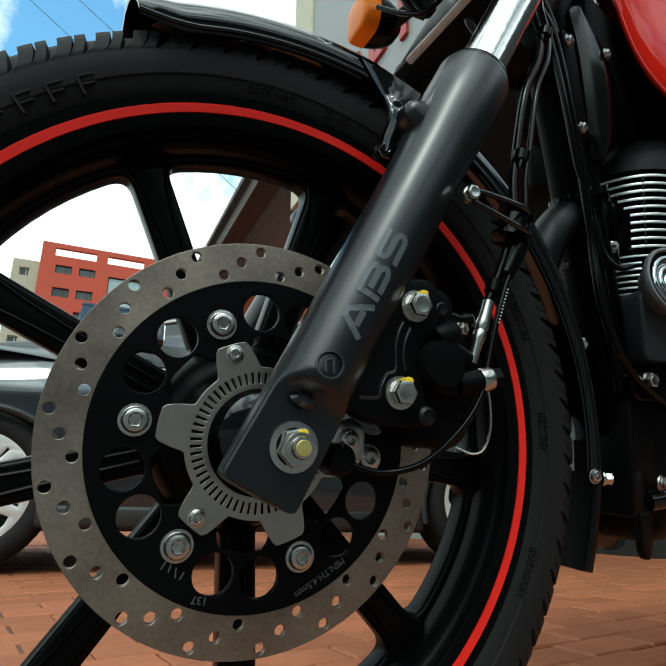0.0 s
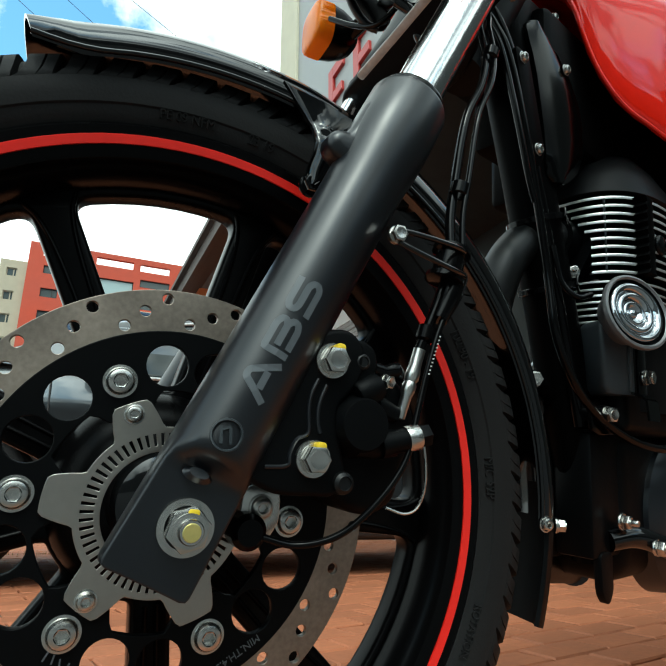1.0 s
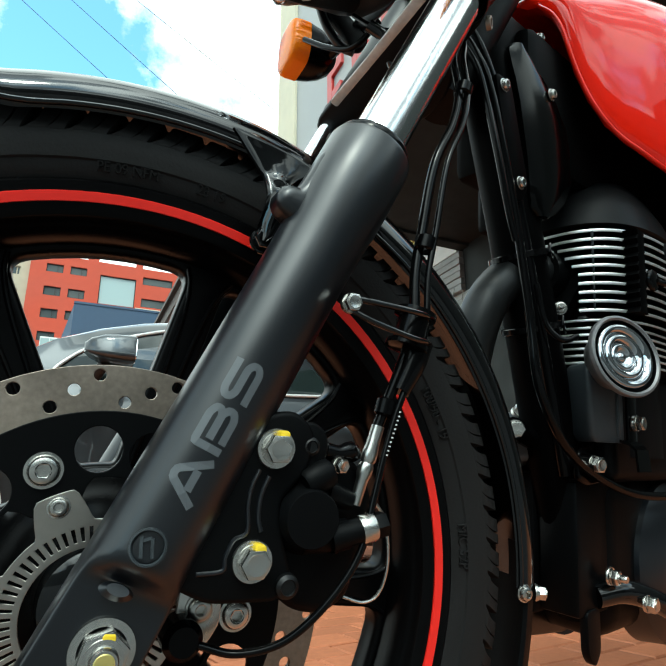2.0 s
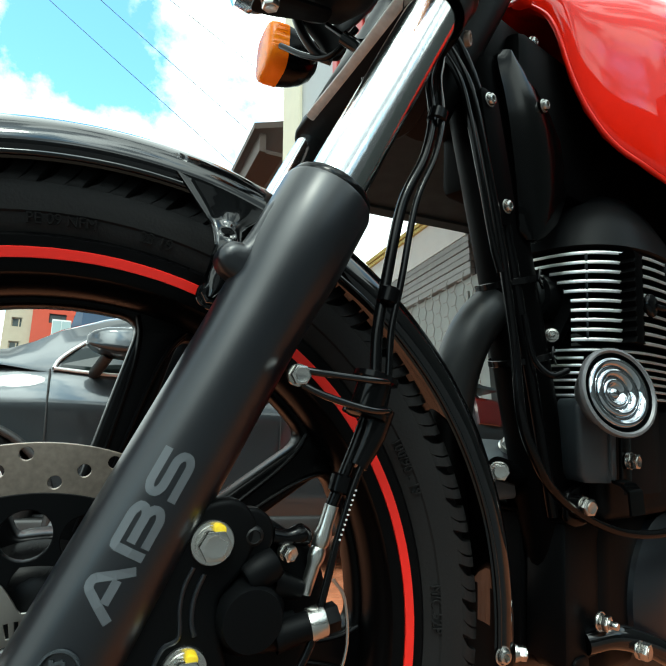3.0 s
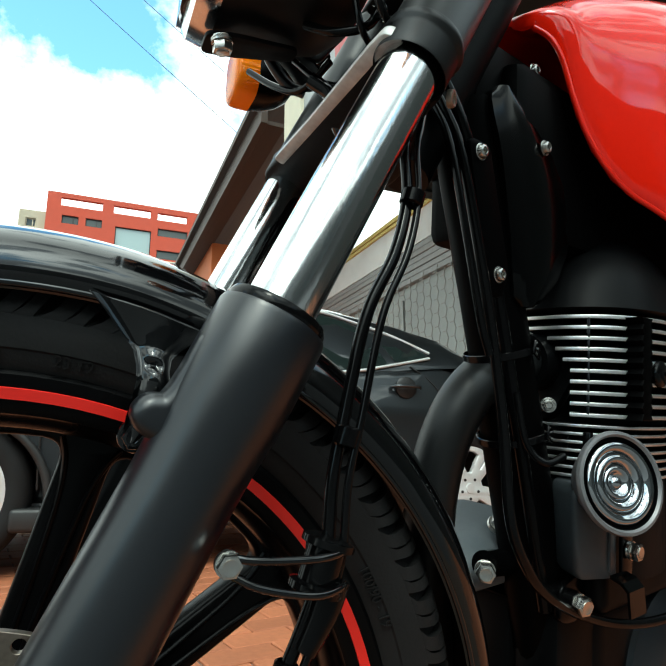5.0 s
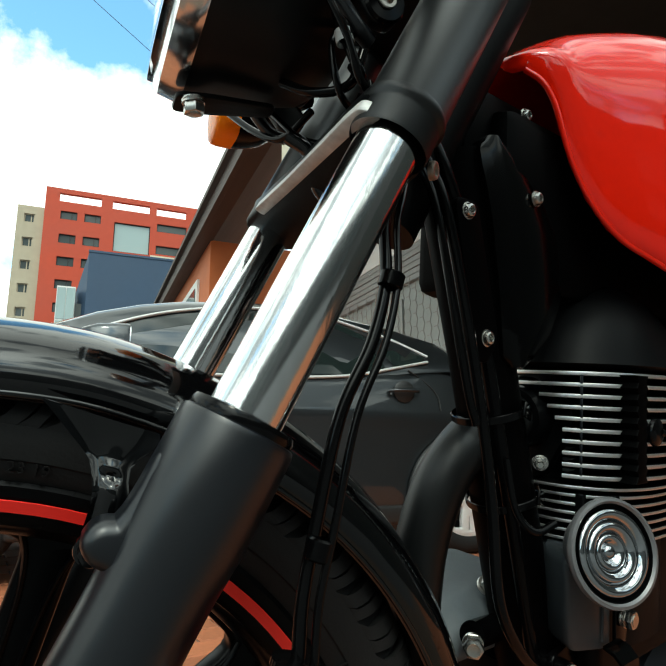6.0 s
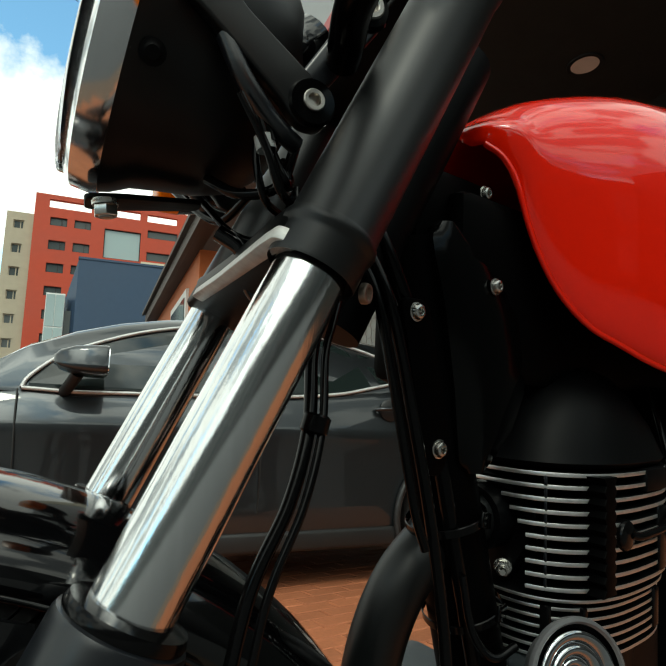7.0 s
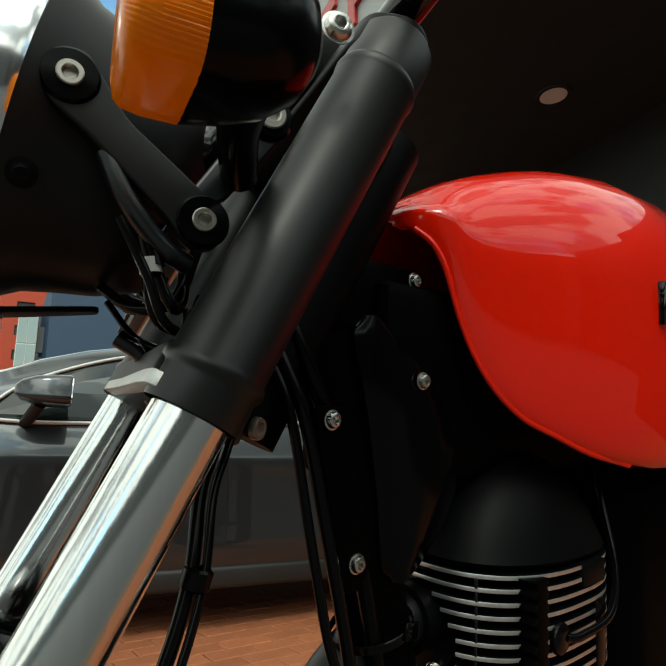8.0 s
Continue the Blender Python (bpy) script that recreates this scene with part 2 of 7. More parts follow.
def smooth_line(points, steps=6):
    """A Catmull-Rom line through the points."""
    pts = [Vector(p) for p in points]
    pts = [2 * pts[0] - pts[1], *pts, 2 * pts[-1] - pts[-2]]
    out = []
    for k in range(1, len(pts) - 2):
        p0, p1, p2, p3 = pts[k - 1 : k + 3]
        for s in range(steps):
            t = s / steps
            out.append(0.5 * (2 * p1 + (p2 - p0) * t + (2 * p0 - 5 * p1 + 4 * p2 - p3) * t * t + (3 * p1 - p0 - 3 * p2 + p3) * t ** 3))
    out.append(pts[-2])
    return out


def tube(points, radius, segs=12, steps=6, radii=None):
    """A round bar along a smooth line; radii: one radius for each given point."""
    line = smooth_line(points, steps) if steps else [Vector(p) for p in points]
    bm = bmesh.new()
    rings = []
    side = None
    for k, p in enumerate(line):
        way = (line[min(k + 1, len(line) - 1)] - line[max(k - 1, 0)]).normalized()
        if side is None:
            side = way.orthogonal().normalized()
        side = (side - way * side.dot(way)).normalized()
        up = way.cross(side)
        r = radius
        if radii:
            u = k / max(1, steps)
            i = min(int(u), len(radii) - 2)
            r = radii[i] + (radii[i + 1] - radii[i]) * (u - i)
        rings.append([bm.verts.new(p + r * (math.cos(2 * math.pi * j / segs) * side + math.sin(2 * math.pi * j / segs) * up)) for j in range(segs)])
    for p, q in zip(rings, rings[1:]):
        for j in range(segs):
            bm.faces.new((p[j], p[(j + 1) % segs], q[(j + 1) % segs], q[j]))
    bm.faces.new(rings[0][::-1])
    bm.faces.new(rings[-1])
    bmesh.ops.recalc_face_normals(bm, faces=bm.faces)
    return bm


def plate(outlines, thick, bevel=0.0, res=1):
    """A flat plate in xy, thick along z; the outlines after the first are holes through it."""
    cu = bpy.data.curves.new("outline", "CURVE")
    cu.dimensions, cu.fill_mode = "2D", "BOTH"
    cu.extrude, cu.bevel_depth, cu.bevel_resolution = max(thick / 2 - bevel, 1e-5), bevel, res
    for line in outlines:
        sp = cu.splines.new("POLY")
        sp.points.add(len(line) - 1)
        for pt, (x, y) in zip(sp.points, line):
            pt.co = (x, y, 0, 1)
        sp.use_cyclic_u = True
    ob = bpy.data.objects.new("outline", cu)
    scene.collection.objects.link(ob)
    me = bpy.data.meshes.new_from_object(ob.evaluated_get(bpy.context.evaluated_depsgraph_get()))
    bm = bmesh.new()
    bm.from_mesh(me)
    bpy.data.objects.remove(ob)
    bpy.data.curves.remove(cu)
    bpy.data.meshes.remove(me)
    bmesh.ops.remove_doubles(bm, verts=bm.verts, dist=1e-6)
    return bm


def ring_points(cx, cy, r, n=24, a0=0.0):
    return [(cx + r * math.cos(a0 + 2 * math.pi * k / n), cy + r * math.sin(a0 + 2 * math.pi * k / n)) for k in range(n)]


def rounded(points, radius, n=5):
    """The outline with its corners rounded."""
    out = []
    count = len(points)
    for k in range(count):
        p, a, b = Vector(points[k]), Vector(points[k - 1]), Vector(points[(k + 1) % count])
        u, v = (a - p), (b - p)
        cut = min(radius, 0.45 * u.length, 0.45 * v.length)
        s, e = p + u.normalized() * cut, p + v.normalized() * cut
        for j in range(n + 1):
            t = j / n
            q = (1 - t) ** 2 * s + 2 * t * (1 - t) * p + t * t * e
            out.append((q.x, q.y))
    return out


def box(x0, x1, y0, y1, z0, z1, bevel=0.0, seg=2):
    bm = bmesh.new()
    bmesh.ops.create_cube(bm, size=1.0, matrix=Matrix.LocRotScale(((x0 + x1) / 2, (y0 + y1) / 2, (z0 + z1) / 2), None, (x1 - x0, y1 - y0, z1 - z0)))
    if bevel:
        bmesh.ops.bevel(bm, geom=list(bm.edges), offset=bevel, segments=seg, profile=0.5, affect="EDGES")
    return bm


def loft(sections, caps=True, closed=True):
    """A skin over sections that have equally many points."""
    bm = bmesh.new()
    rows = [[bm.verts.new(p) for p in s] for s in sections]
    n = len(rows[0])
    for a, b in zip(rows, rows[1:]):
        for j in range(n if closed else n - 1):
            bm.faces.new((a[j], a[(j + 1) % n], b[(j + 1) % n], b[j]))
    if caps and closed:
        bm.faces.new(rows[0][::-1])
        bm.faces.new(rows[-1])
    bmesh.ops.recalc_face_normals(bm, faces=bm.faces)
    return bm


def join(*some):
    """Several bmeshes of one part as one bmesh."""
    whole = some[0]
    for other in some[1:]:
        me = bpy.data.meshes.new("join")
        other.to_mesh(me)
        other.free()
        whole.from_mesh(me)
        bpy.data.meshes.remove(me)
    return whole


def facing(x, y, z, turn=0.0):
    """The pose that turns a plate in xy, or a lathe on z, to the bike's near side: its x stays, its y goes up and its z looks outwards."""
    return pose(x, y, z, 90, 0, 0) @ pose(0, 0, 0, 0, 0, turn)


def along(a, b):
    """The pose at a whose z points to b."""
    way = (Vector(b) - Vector(a)).normalized()
    return Matrix.Translation(a) @ way.to_track_quat("Z", "Y").to_matrix().to_4x4()


def bmx(bm, m):
    bmesh.ops.transform(bm, matrix=m, verts=bm.verts)
    return bm


def words(text, size, depth, bold=0.0):
    """Letters of the built-in font as a bmesh in xy, centred."""
    cu = bpy.data.curves.new("words", "FONT")
    cu.body, cu.size, cu.extrude, cu.offset = text, size, depth, bold
    cu.align_x, cu.align_y = "CENTER", "CENTER"
    ob = bpy.data.objects.new("words", cu)
    scene.collection.objects.link(ob)
    me = bpy.data.meshes.new_from_object(ob.evaluated_get(bpy.context.evaluated_depsgraph_get()))
    bm = bmesh.new()
    bm.from_mesh(me)
    bpy.data.objects.remove(ob)
    bpy.data.curves.remove(cu)
    bpy.data.meshes.remove(me)
    return bm


def hex_bolt(name, parent, m, size=0.007, high=0.006, washer=0.011, mark=False, mat=None, label="zinc-plated hexagon bolt", stub=0.0):
    """A hexagon head on its washer, looking along +z of m."""
    mat = mat or M_ZINC
    bm = lathe([(0.0, 0.0), (washer, 0.0), (washer, 0.0012), (washer * 0.96, 0.0018), (size * 1.22, 0.0019), (size * 1.2, 0.003), (0.0, 0.003)], 28)
    head = plate([ring_points(0, 0, size, 6)], high, high * 0.12)
    head = bmx(head, pose(0, 0, 0.003 + high / 2))
    dish = lathe([(0.0, 0.0), (size * 0.72, 0.0), (size * 0.74, 0.0006), (size * 0.66, 0.0005), (0.0, 0.0003)], 20)
    dish = bmx(dish, pose(0, 0, 0.003 + high))
    out = join(bm, head, dish)
    if stub:
        out = join(out, bmx(lathe([(size * 0.55, 0.0), (size * 0.55, stub), (size * 0.45, stub + 0.001), (0.0, stub + 0.001)], 18), pose(0, 0, 0.003 + high)))
    ob = part(name, out, mat, parent, label, m)
    if mark:
        dab = plate([rounded([(-0.0005, 0.001), (0.0035, 0.001), (0.004, 0.0045), (0.0, 0.005)], 0.0015)], high + 0.001, 0.0006)
        part("torque_mark", dab, M_YELLOW, ob, "dab of yellow torque paint", m @ pose(0.0, washer * 0.36, 0.002 + high / 2))
    return ob


def button_bolt(name, parent, m, r=0.008, high=0.0045, mat=None, label="button-head socket bolt"):
    """A domed head with a socket, looking along +z of m."""
    bm = lathe([(r * 1.18, 0.0), (r * 1.18, 0.0006), (r, 0.0008), (r * 0.98, high * 0.4), (r * 0.82, high * 0.84), (r * 0.58, high), (r * 0.50, high)], 28)
    bm = join(bm, lathe([(r * 0.50, high), (r * 0.44, high * 0.96), (r * 0.42, high * 0.15), (0.0, high * 0.10)], 6))
    return part(name, bm, mat or M_ZINC, parent, label, m)


# ---- motorcycle ----
LEAN_OVER, AXLE_UP = 7.478, 0.318
BIKE = pose(0, 0, 0, LEAN_OVER, 0, 0) @ pose(0, 0, AXLE_UP)
BODY = pose(0.24, 0, 0, 0, 0, 15) @ pose(-0.24, 0, 0)
ENGINE = BODY @ pose(0.001, 0.006, 0.001)
bike = tagged(new("motorcycle"), "parked cruiser motorcycle with black fork and glossy red tank", "motorcycle")
bike.matrix_world = BIKE
FORK_Y = 0.105
FORK = Vector((0.490, 0.026, 1.0)).normalized()


def on_fork(z, y=-FORK_Y):
    """The point of a fork leg's axis at the height z over the axle."""
    return Vector((-0.001 + 0.490 * z, y - 0.003 + 0.026 * z, z))


WHEEL = facing(0.0025, 0, 0.0045) @ Matrix.Diagonal((0.972, 0.972, 1.10, 1.0))


def front_wheel():
    spokes = 9
    first = 34.5
    windows = []
    for k in range(spokes):
        mid = radians(first + 360 / spokes * (k + 0.5))
        half_out, half_in = radians(17.3), radians(12.0)
        r_out, r_in = 0.2082, 0.064
        line = []
        for j in range(9):
            a = mid - half_out + 2 * half_out * j / 8
            line.append((r_out * math.cos(a), r_out * math.sin(a)))
        for j in range(4):
            a = mid + half_in - 2 * half_in * j / 3
            line.append((r_in * math.cos(a), r_in * math.sin(a)))
        pts = line
        soft = []
        n = len(pts)
        for i in range(n):
            p, a, b = Vector(pts[i]), Vector(pts[i - 1]), Vector(pts[(i + 1) % n])
            u, v = a - p, b - p
            if u.angle(v) < radians(140):
                cut = 0.017 if i in (0, 8) else 0.008
                u, v = u.normalized() * min(cut, 0.8 * u.length if i not in (0, 8) else cut), v.normalized() * cut
                s, e = p + u, p + v
                for j in range(6):
                    t = j / 5
                    q = (1 - t) ** 2 * s + 2 * t * (1 - t) * p + t * t * e
                    soft.append((q.x, q.y))
            elif i not in (1, 7):
                soft.append((p.x, p.y))
        windows.append(soft)
    web = plate([ring_points(0, 0, 0.2125, 120), *windows], 0.019, 0.004, 2)
    wheel = part("front_wheel", web, M_RIM, bike, "nine-spoke semi-gloss black alloy wheel", WHEEL, smooth=50)
    side = [(0.2088, 0.0), (0.2092, 0.019), (0.2108, 0.027), (0.2145, 0.0315), (0.2168, 0.0335), (0.218, 0.0375), (0.2215, 0.0395), (0.2325, 0.0415), (0.2375, 0.0425), (0.2405, 0.0405), (0.2405, 0.036), (0.225, 0.033), (0.2135, 0.0)]
    rim = lathe([*side, *[(r, -0.55 * h) for r, h in side[-2:0:-1]]], 120, closed=True)
    part("rim", rim, M_RIM, wheel, "", WHEEL)
    stripe = lathe([(0.2252, 0.0406), (0.2308, 0.0419), (0.2312, 0.0426), (0.2308, 0.0430), (0.2252, 0.0418)], 120, closed=True)
    part("pinstripe", stripe, M_STRIPE, wheel, "bright red stripe round the rim", WHEEL)
    # a raised rib runs along both edges of every spoke
    ribs = None
    for k in range(spokes):
        a = radians(first + 360 / spokes * k)
        for s in (-1, 1):
            pts = []
            for r, off in ((0.07, 0.0036), (0.1, 0.0040), (0.14, 0.0052), (0.174, 0.0070), (0.195, 0.0108), (0.2065, 0.0165)):
                pts.append((r * math.cos(a) - s * off * math.sin(a), r * math.sin(a) + s * off * math.cos(a), 0.0093))
            one = tube(pts, 0.0019, 6, 4)
            ribs = join(ribs, one) if ribs else one
    part("spoke_ribs", ribs, M_RIM, wheel, "", WHEEL, smooth=60)
    hub = lathe([(0.0, 0.05), (0.018, 0.05), (0.03, 0.047), (0.032, 0.035), (0.046, 0.03), (0.058, 0.022), (0.064, 0.014), (0.068, 0.0), (0.064, -0.03), (0.05, -0.05), (0.0, -0.05)], 60)
    part("hub", hub, M_RIM, wheel, "", WHEEL)
    # tyre with its shoulder and slanting grooves
    prof = [(0.2385, 0.040), (0.242, 0.0425), (0.247, 0.0445), (0.2495, 0.0452), (0.2505, 0.0464), (0.2525, 0.0468), (0.2562, 0.0474), (0.2610, 0.0480), (0.2665, 0.0476), (0.2690, 0.0448), (0.2735, 0.0405), (0.2812, 0.0352), (0.2882, 0.0276), (0.2942, 0.0192), (0.2971, 0.0095), (0.2979, 0.0)]
    tyre = lathe([*prof, *[(r, -h) for r, h in prof[-2::-1]], (0.225, -0.03), (0.225, 0.03)], 160, closed=True)
    tyre_ob = part("tyre", tyre, M_RUBBER, wheel, "black road tyre with slanting tread grooves", WHEEL, smooth=30)
    # raised tread blocks between the slanting grooves
    blocks = bmesh.new()
    count = 72
    shoulder = ((0.2660, 0.0474), (0.2682, 0.0478), (0.2705, 0.0474), (0.2740, 0.0462), (0.2790, 0.0440), (0.2855, 0.0390), (0.2915, 0.0305), (0.2955, 0.0200), (0.2976, 0.0098), (0.2982, 0.0004))
    spans = ((0.14, 0.42), (0.48, 0.86))  # each pitch: a broad groove, a block, a sipe, a block
    for s in (1, -1):
        for k in range(2 * count):
            g0, g1 = spans[k % 2]
            grid = []
            for j, (r, h) in enumerate(shoulder):
                lean = -0.0085 * j
                # the ends of the grooves are rounded
                out0 = (0.11 if k % 2 == 0 else 0.03) * (1.0, 0.55, 0.12, 0, 0, 0, 0, 0, 0, 0)[j]
                out1 = (0.03 if k % 2 == 0 else 0.11) * (1.0, 0.55, 0.12, 0, 0, 0, 0, 0, 0, 0)[j]
                row = []
                for i in range(3):
                    a = 2 * math.pi * ((k // 2) + g0 - out0 + (g1 + out1 - g0 + out0) * i / 2) / count + lean
                    row.append((math.cos(a), math.sin(a), r, h))
                grid.append(row)
            low = [[blocks.verts.new((c * (r - 0.008), sn * (r - 0.008), s * max(0.0002, h - 0.006))) for c, sn, r, h in row] for row in grid]
            top = [[blocks.verts.new((c * r, sn * r, s * h)) for c, sn, r, h in row] for row in grid]
            last = len(grid) - 1
            for j in range(last):
                for i in range(2):
                    blocks.faces.new((top[j][i], top[j][i + 1], top[j + 1][i + 1], top[j + 1][i]))
                for i in (0, 2):
                    blocks.faces.new((low[j][i], low[j + 1][i], top[j + 1][i], top[j][i]))
            for j in (0, last):
                for i in range(2):
                    blocks.faces.new((low[j][i], low[j][i + 1], top[j][i + 1], top[j][i]))
    bmesh.ops.recalc_face_normals(blocks, faces=blocks.faces)
    part("tread", blocks, M_RUBBER, wheel, "", WHEEL, smooth=25)["kind"] = "stuff"
    # moulded sidewall writing
    for text, deg, r, size in (("23 19", 80.0, 0.2465, 0.0085), ("PE 09 NFM", 92.0, 0.2465, 0.0080), ("M/C 52P", 4.0, 0.2470, 0.0090), ("100/90 - 19", 27.0, 0.2470, 0.0090), ("ROTATION", -22.0, 0.2470, 0.0075)):
        w = words(text, size, 0.0006)
        for v in w.verts:
            ang = radians(deg) - v.co.x / r
            rad = r + v.co.y
            lift = 0.0442 + 0.0035 * min(1.0, max(0.0, (rad - 0.244) / 0.009))
            v.co = Vector((rad * math.cos(ang), rad * math.sin(ang), lift + v.co.z))
        part("sidewall_writing", w, M_RUBBER, wheel, "raised letters moulded in the sidewall", WHEEL, smooth=0)
    # half-worn maker's lettering, as plain raised bars
    for k, deg in enumerate((121, 125.5, 130, 134.5, 139, 143.5)):
        bars = bmesh.new()
        for (u0, u1, v0, v1) in ((-0.006, -0.0045, -0.008, 0.008), (-0.0045, 0.005, 0.0065, 0.008), (-0.0045, 0.004, -0.0008, 0.0008)):
            pts = []
            for u, v in ((u0, v0), (u1, v0), (u1, v1), (u0, v1)):
                ang, rad = radians(deg) - u / 0.248, 0.2485 + 0.75 * v
                pts.append((rad * math.cos(ang), rad * math.sin(ang)))
            lo = [bars.verts.new((x, y, 0.0435)) for x, y in pts]
            hi = [bars.verts.new((x, y, 0.0468 + 0.0011 * min(1.0, max(0.0, (math.hypot(x, y) - 0.243) / 0.009)))) for x, y in pts]
            bars.faces.new(hi)
            for i in range(4):
                bars.faces.new((lo[i], lo[(i + 1) % 4], hi[(i + 1) % 4], hi[i]))
        part("sidewall_mark", bars, M_RUBBER, wheel, "large raised outline marks on the sidewall", WHEEL, smooth=0)
    # inner hub ring behind the disc, with the spokes' roots
    part("bearing_cover", lathe([(0.0, 0.064), (0.02, 0.064), (0.028, 0.06), (0.03, 0.05), (0.03, 0.02)], 40), M_GLOSS, wheel, "", WHEEL)


front_wheel()


def brake_disc():
    m = facing(0.0008, -0.063, 0.002)
    holes = []
    for k in range(18):
        for r, off in ((0.1185, 0.0), (0.1115, 6.4), (0.1045, 13.0)):
            a = radians(94.5 + 20 * k + off)
            holes.append(ring_points(r * math.cos(a), r * math.sin(a), 0.0036, 14))
    rotor = plate([ring_points(0, 0, 0.1235, 120), ring_points(0, 0, 0.0992, 100), *holes], 0.0042, 0.0003)
    disc = part("brake_disc", rotor, M_DISC, bike, "drilled steel brake disc with worn band", m, smooth=0)
    inner = []
    for k in range(12):
        a = radians(114 + 60 * (k // 2) + (20 if k % 2 else -20))
        inner.append(ring_points(0.0795 * math.cos(a), 0.0795 * math.sin(a), 0.0125, 24))
    mouth = []
    for k in range(120):
        a = radians(3 * k)
        near = min(abs(((3 * k - 114 - 60 * i + 180) % 360) - 180) for i in range(6))
        mouth.append(((0.056 if near < 12 else 0.0655 if near > 17 else 0.056 + 0.0095 * (near - 12) / 5) * math.cos(a), (0.056 if near < 12 else 0.0655 if near > 17 else 0.056 + 0.0095 * (near - 12) / 5) * math.sin(a)))
    carrier = plate([ring_points(0, 0, 0.0990, 100), mouth, *inner], 0.0050, 0.0005)
    part("disc_carrier", carrier, M_MATT, disc, "black disc carrier with round openings", m @ pose(0, 0, 0.0002), smooth=0)
    for k in range(6):
        a = radians(114 + 60 * k)
        button_bolt("disc_bolt", disc, m @ pose(0.0745 * math.cos(a), 0.0745 * math.sin(a), 0.0026), 0.0078, 0.0048)
    # hand-scratched stock marks and stamped notes on the carrier
    part("scratched_mark", words("137", 0.0062, 0.0002), M_GREYINK, disc, "hand-scratched number", m @ pose(-0.0285, -0.0895, 0.0030, 0, 0, 172), smooth=0)
    for k in range(4):
        part("scratched_mark", box(-0.0004, 0.0004, -0.0026, 0.0026 - 0.0008 * (k % 2), -0.0002, 0.0002), M_GREYINK, disc, "thin hand-scratched stroke", m @ pose(-0.0500 + 0.0034 * k, -0.0700 - 0.0022 * k, 0.0030, 0, 0, 150 + 14 * (k % 3)), smooth=0)
    part("stamped_note", words("MIN.TH.4.5mm", 0.0058, 0.0002), M_GREYINK, disc, "stamped thickness note", m @ pose(0.0445, -0.0805, 0.0030, 0, 0, 212), smooth=0)
    # wheel-speed ring
    outline = []
    for k in range(180):
        deg = 2 * k
        near = abs(((deg - 112 + 30) % 60) - 30)
        r = 0.0455 if near > 17 else 0.0615 if near < 9 else 0.0455 + 0.016 * (17 - near) / 8
        outline.append((r * math.cos(radians(deg)), r * math.sin(radians(deg))))
    slots = []
    for k in range(60):
        a, w = radians(6 * k), radians(1.55)
        slots.append([(r * math.cos(a + d), r * math.sin(a + d)) for r, d in ((0.0352, -w), (0.0425, -w), (0.0425, w), (0.0352, w))])
    ring = plate([outline, ring_points(0, 0, 0.0325, 60), *slots], 0.0016, 0.0002)
    mr = facing(0.0002, -0.0675, 0.001)
    tone = part("speed_sensor_ring", ring, M_RING, bike, "slotted bright steel speed-sensor ring", mr, smooth=0)
    for k in range(0, 6, 2):
        a = radians(112 + 60 * k)
        button_bolt("ring_bolt", tone, mr @ pose(0.0555 * math.cos(a), 0.0555 * math.sin(a), 0.0008), 0.0048, 0.0032)


brake_disc()


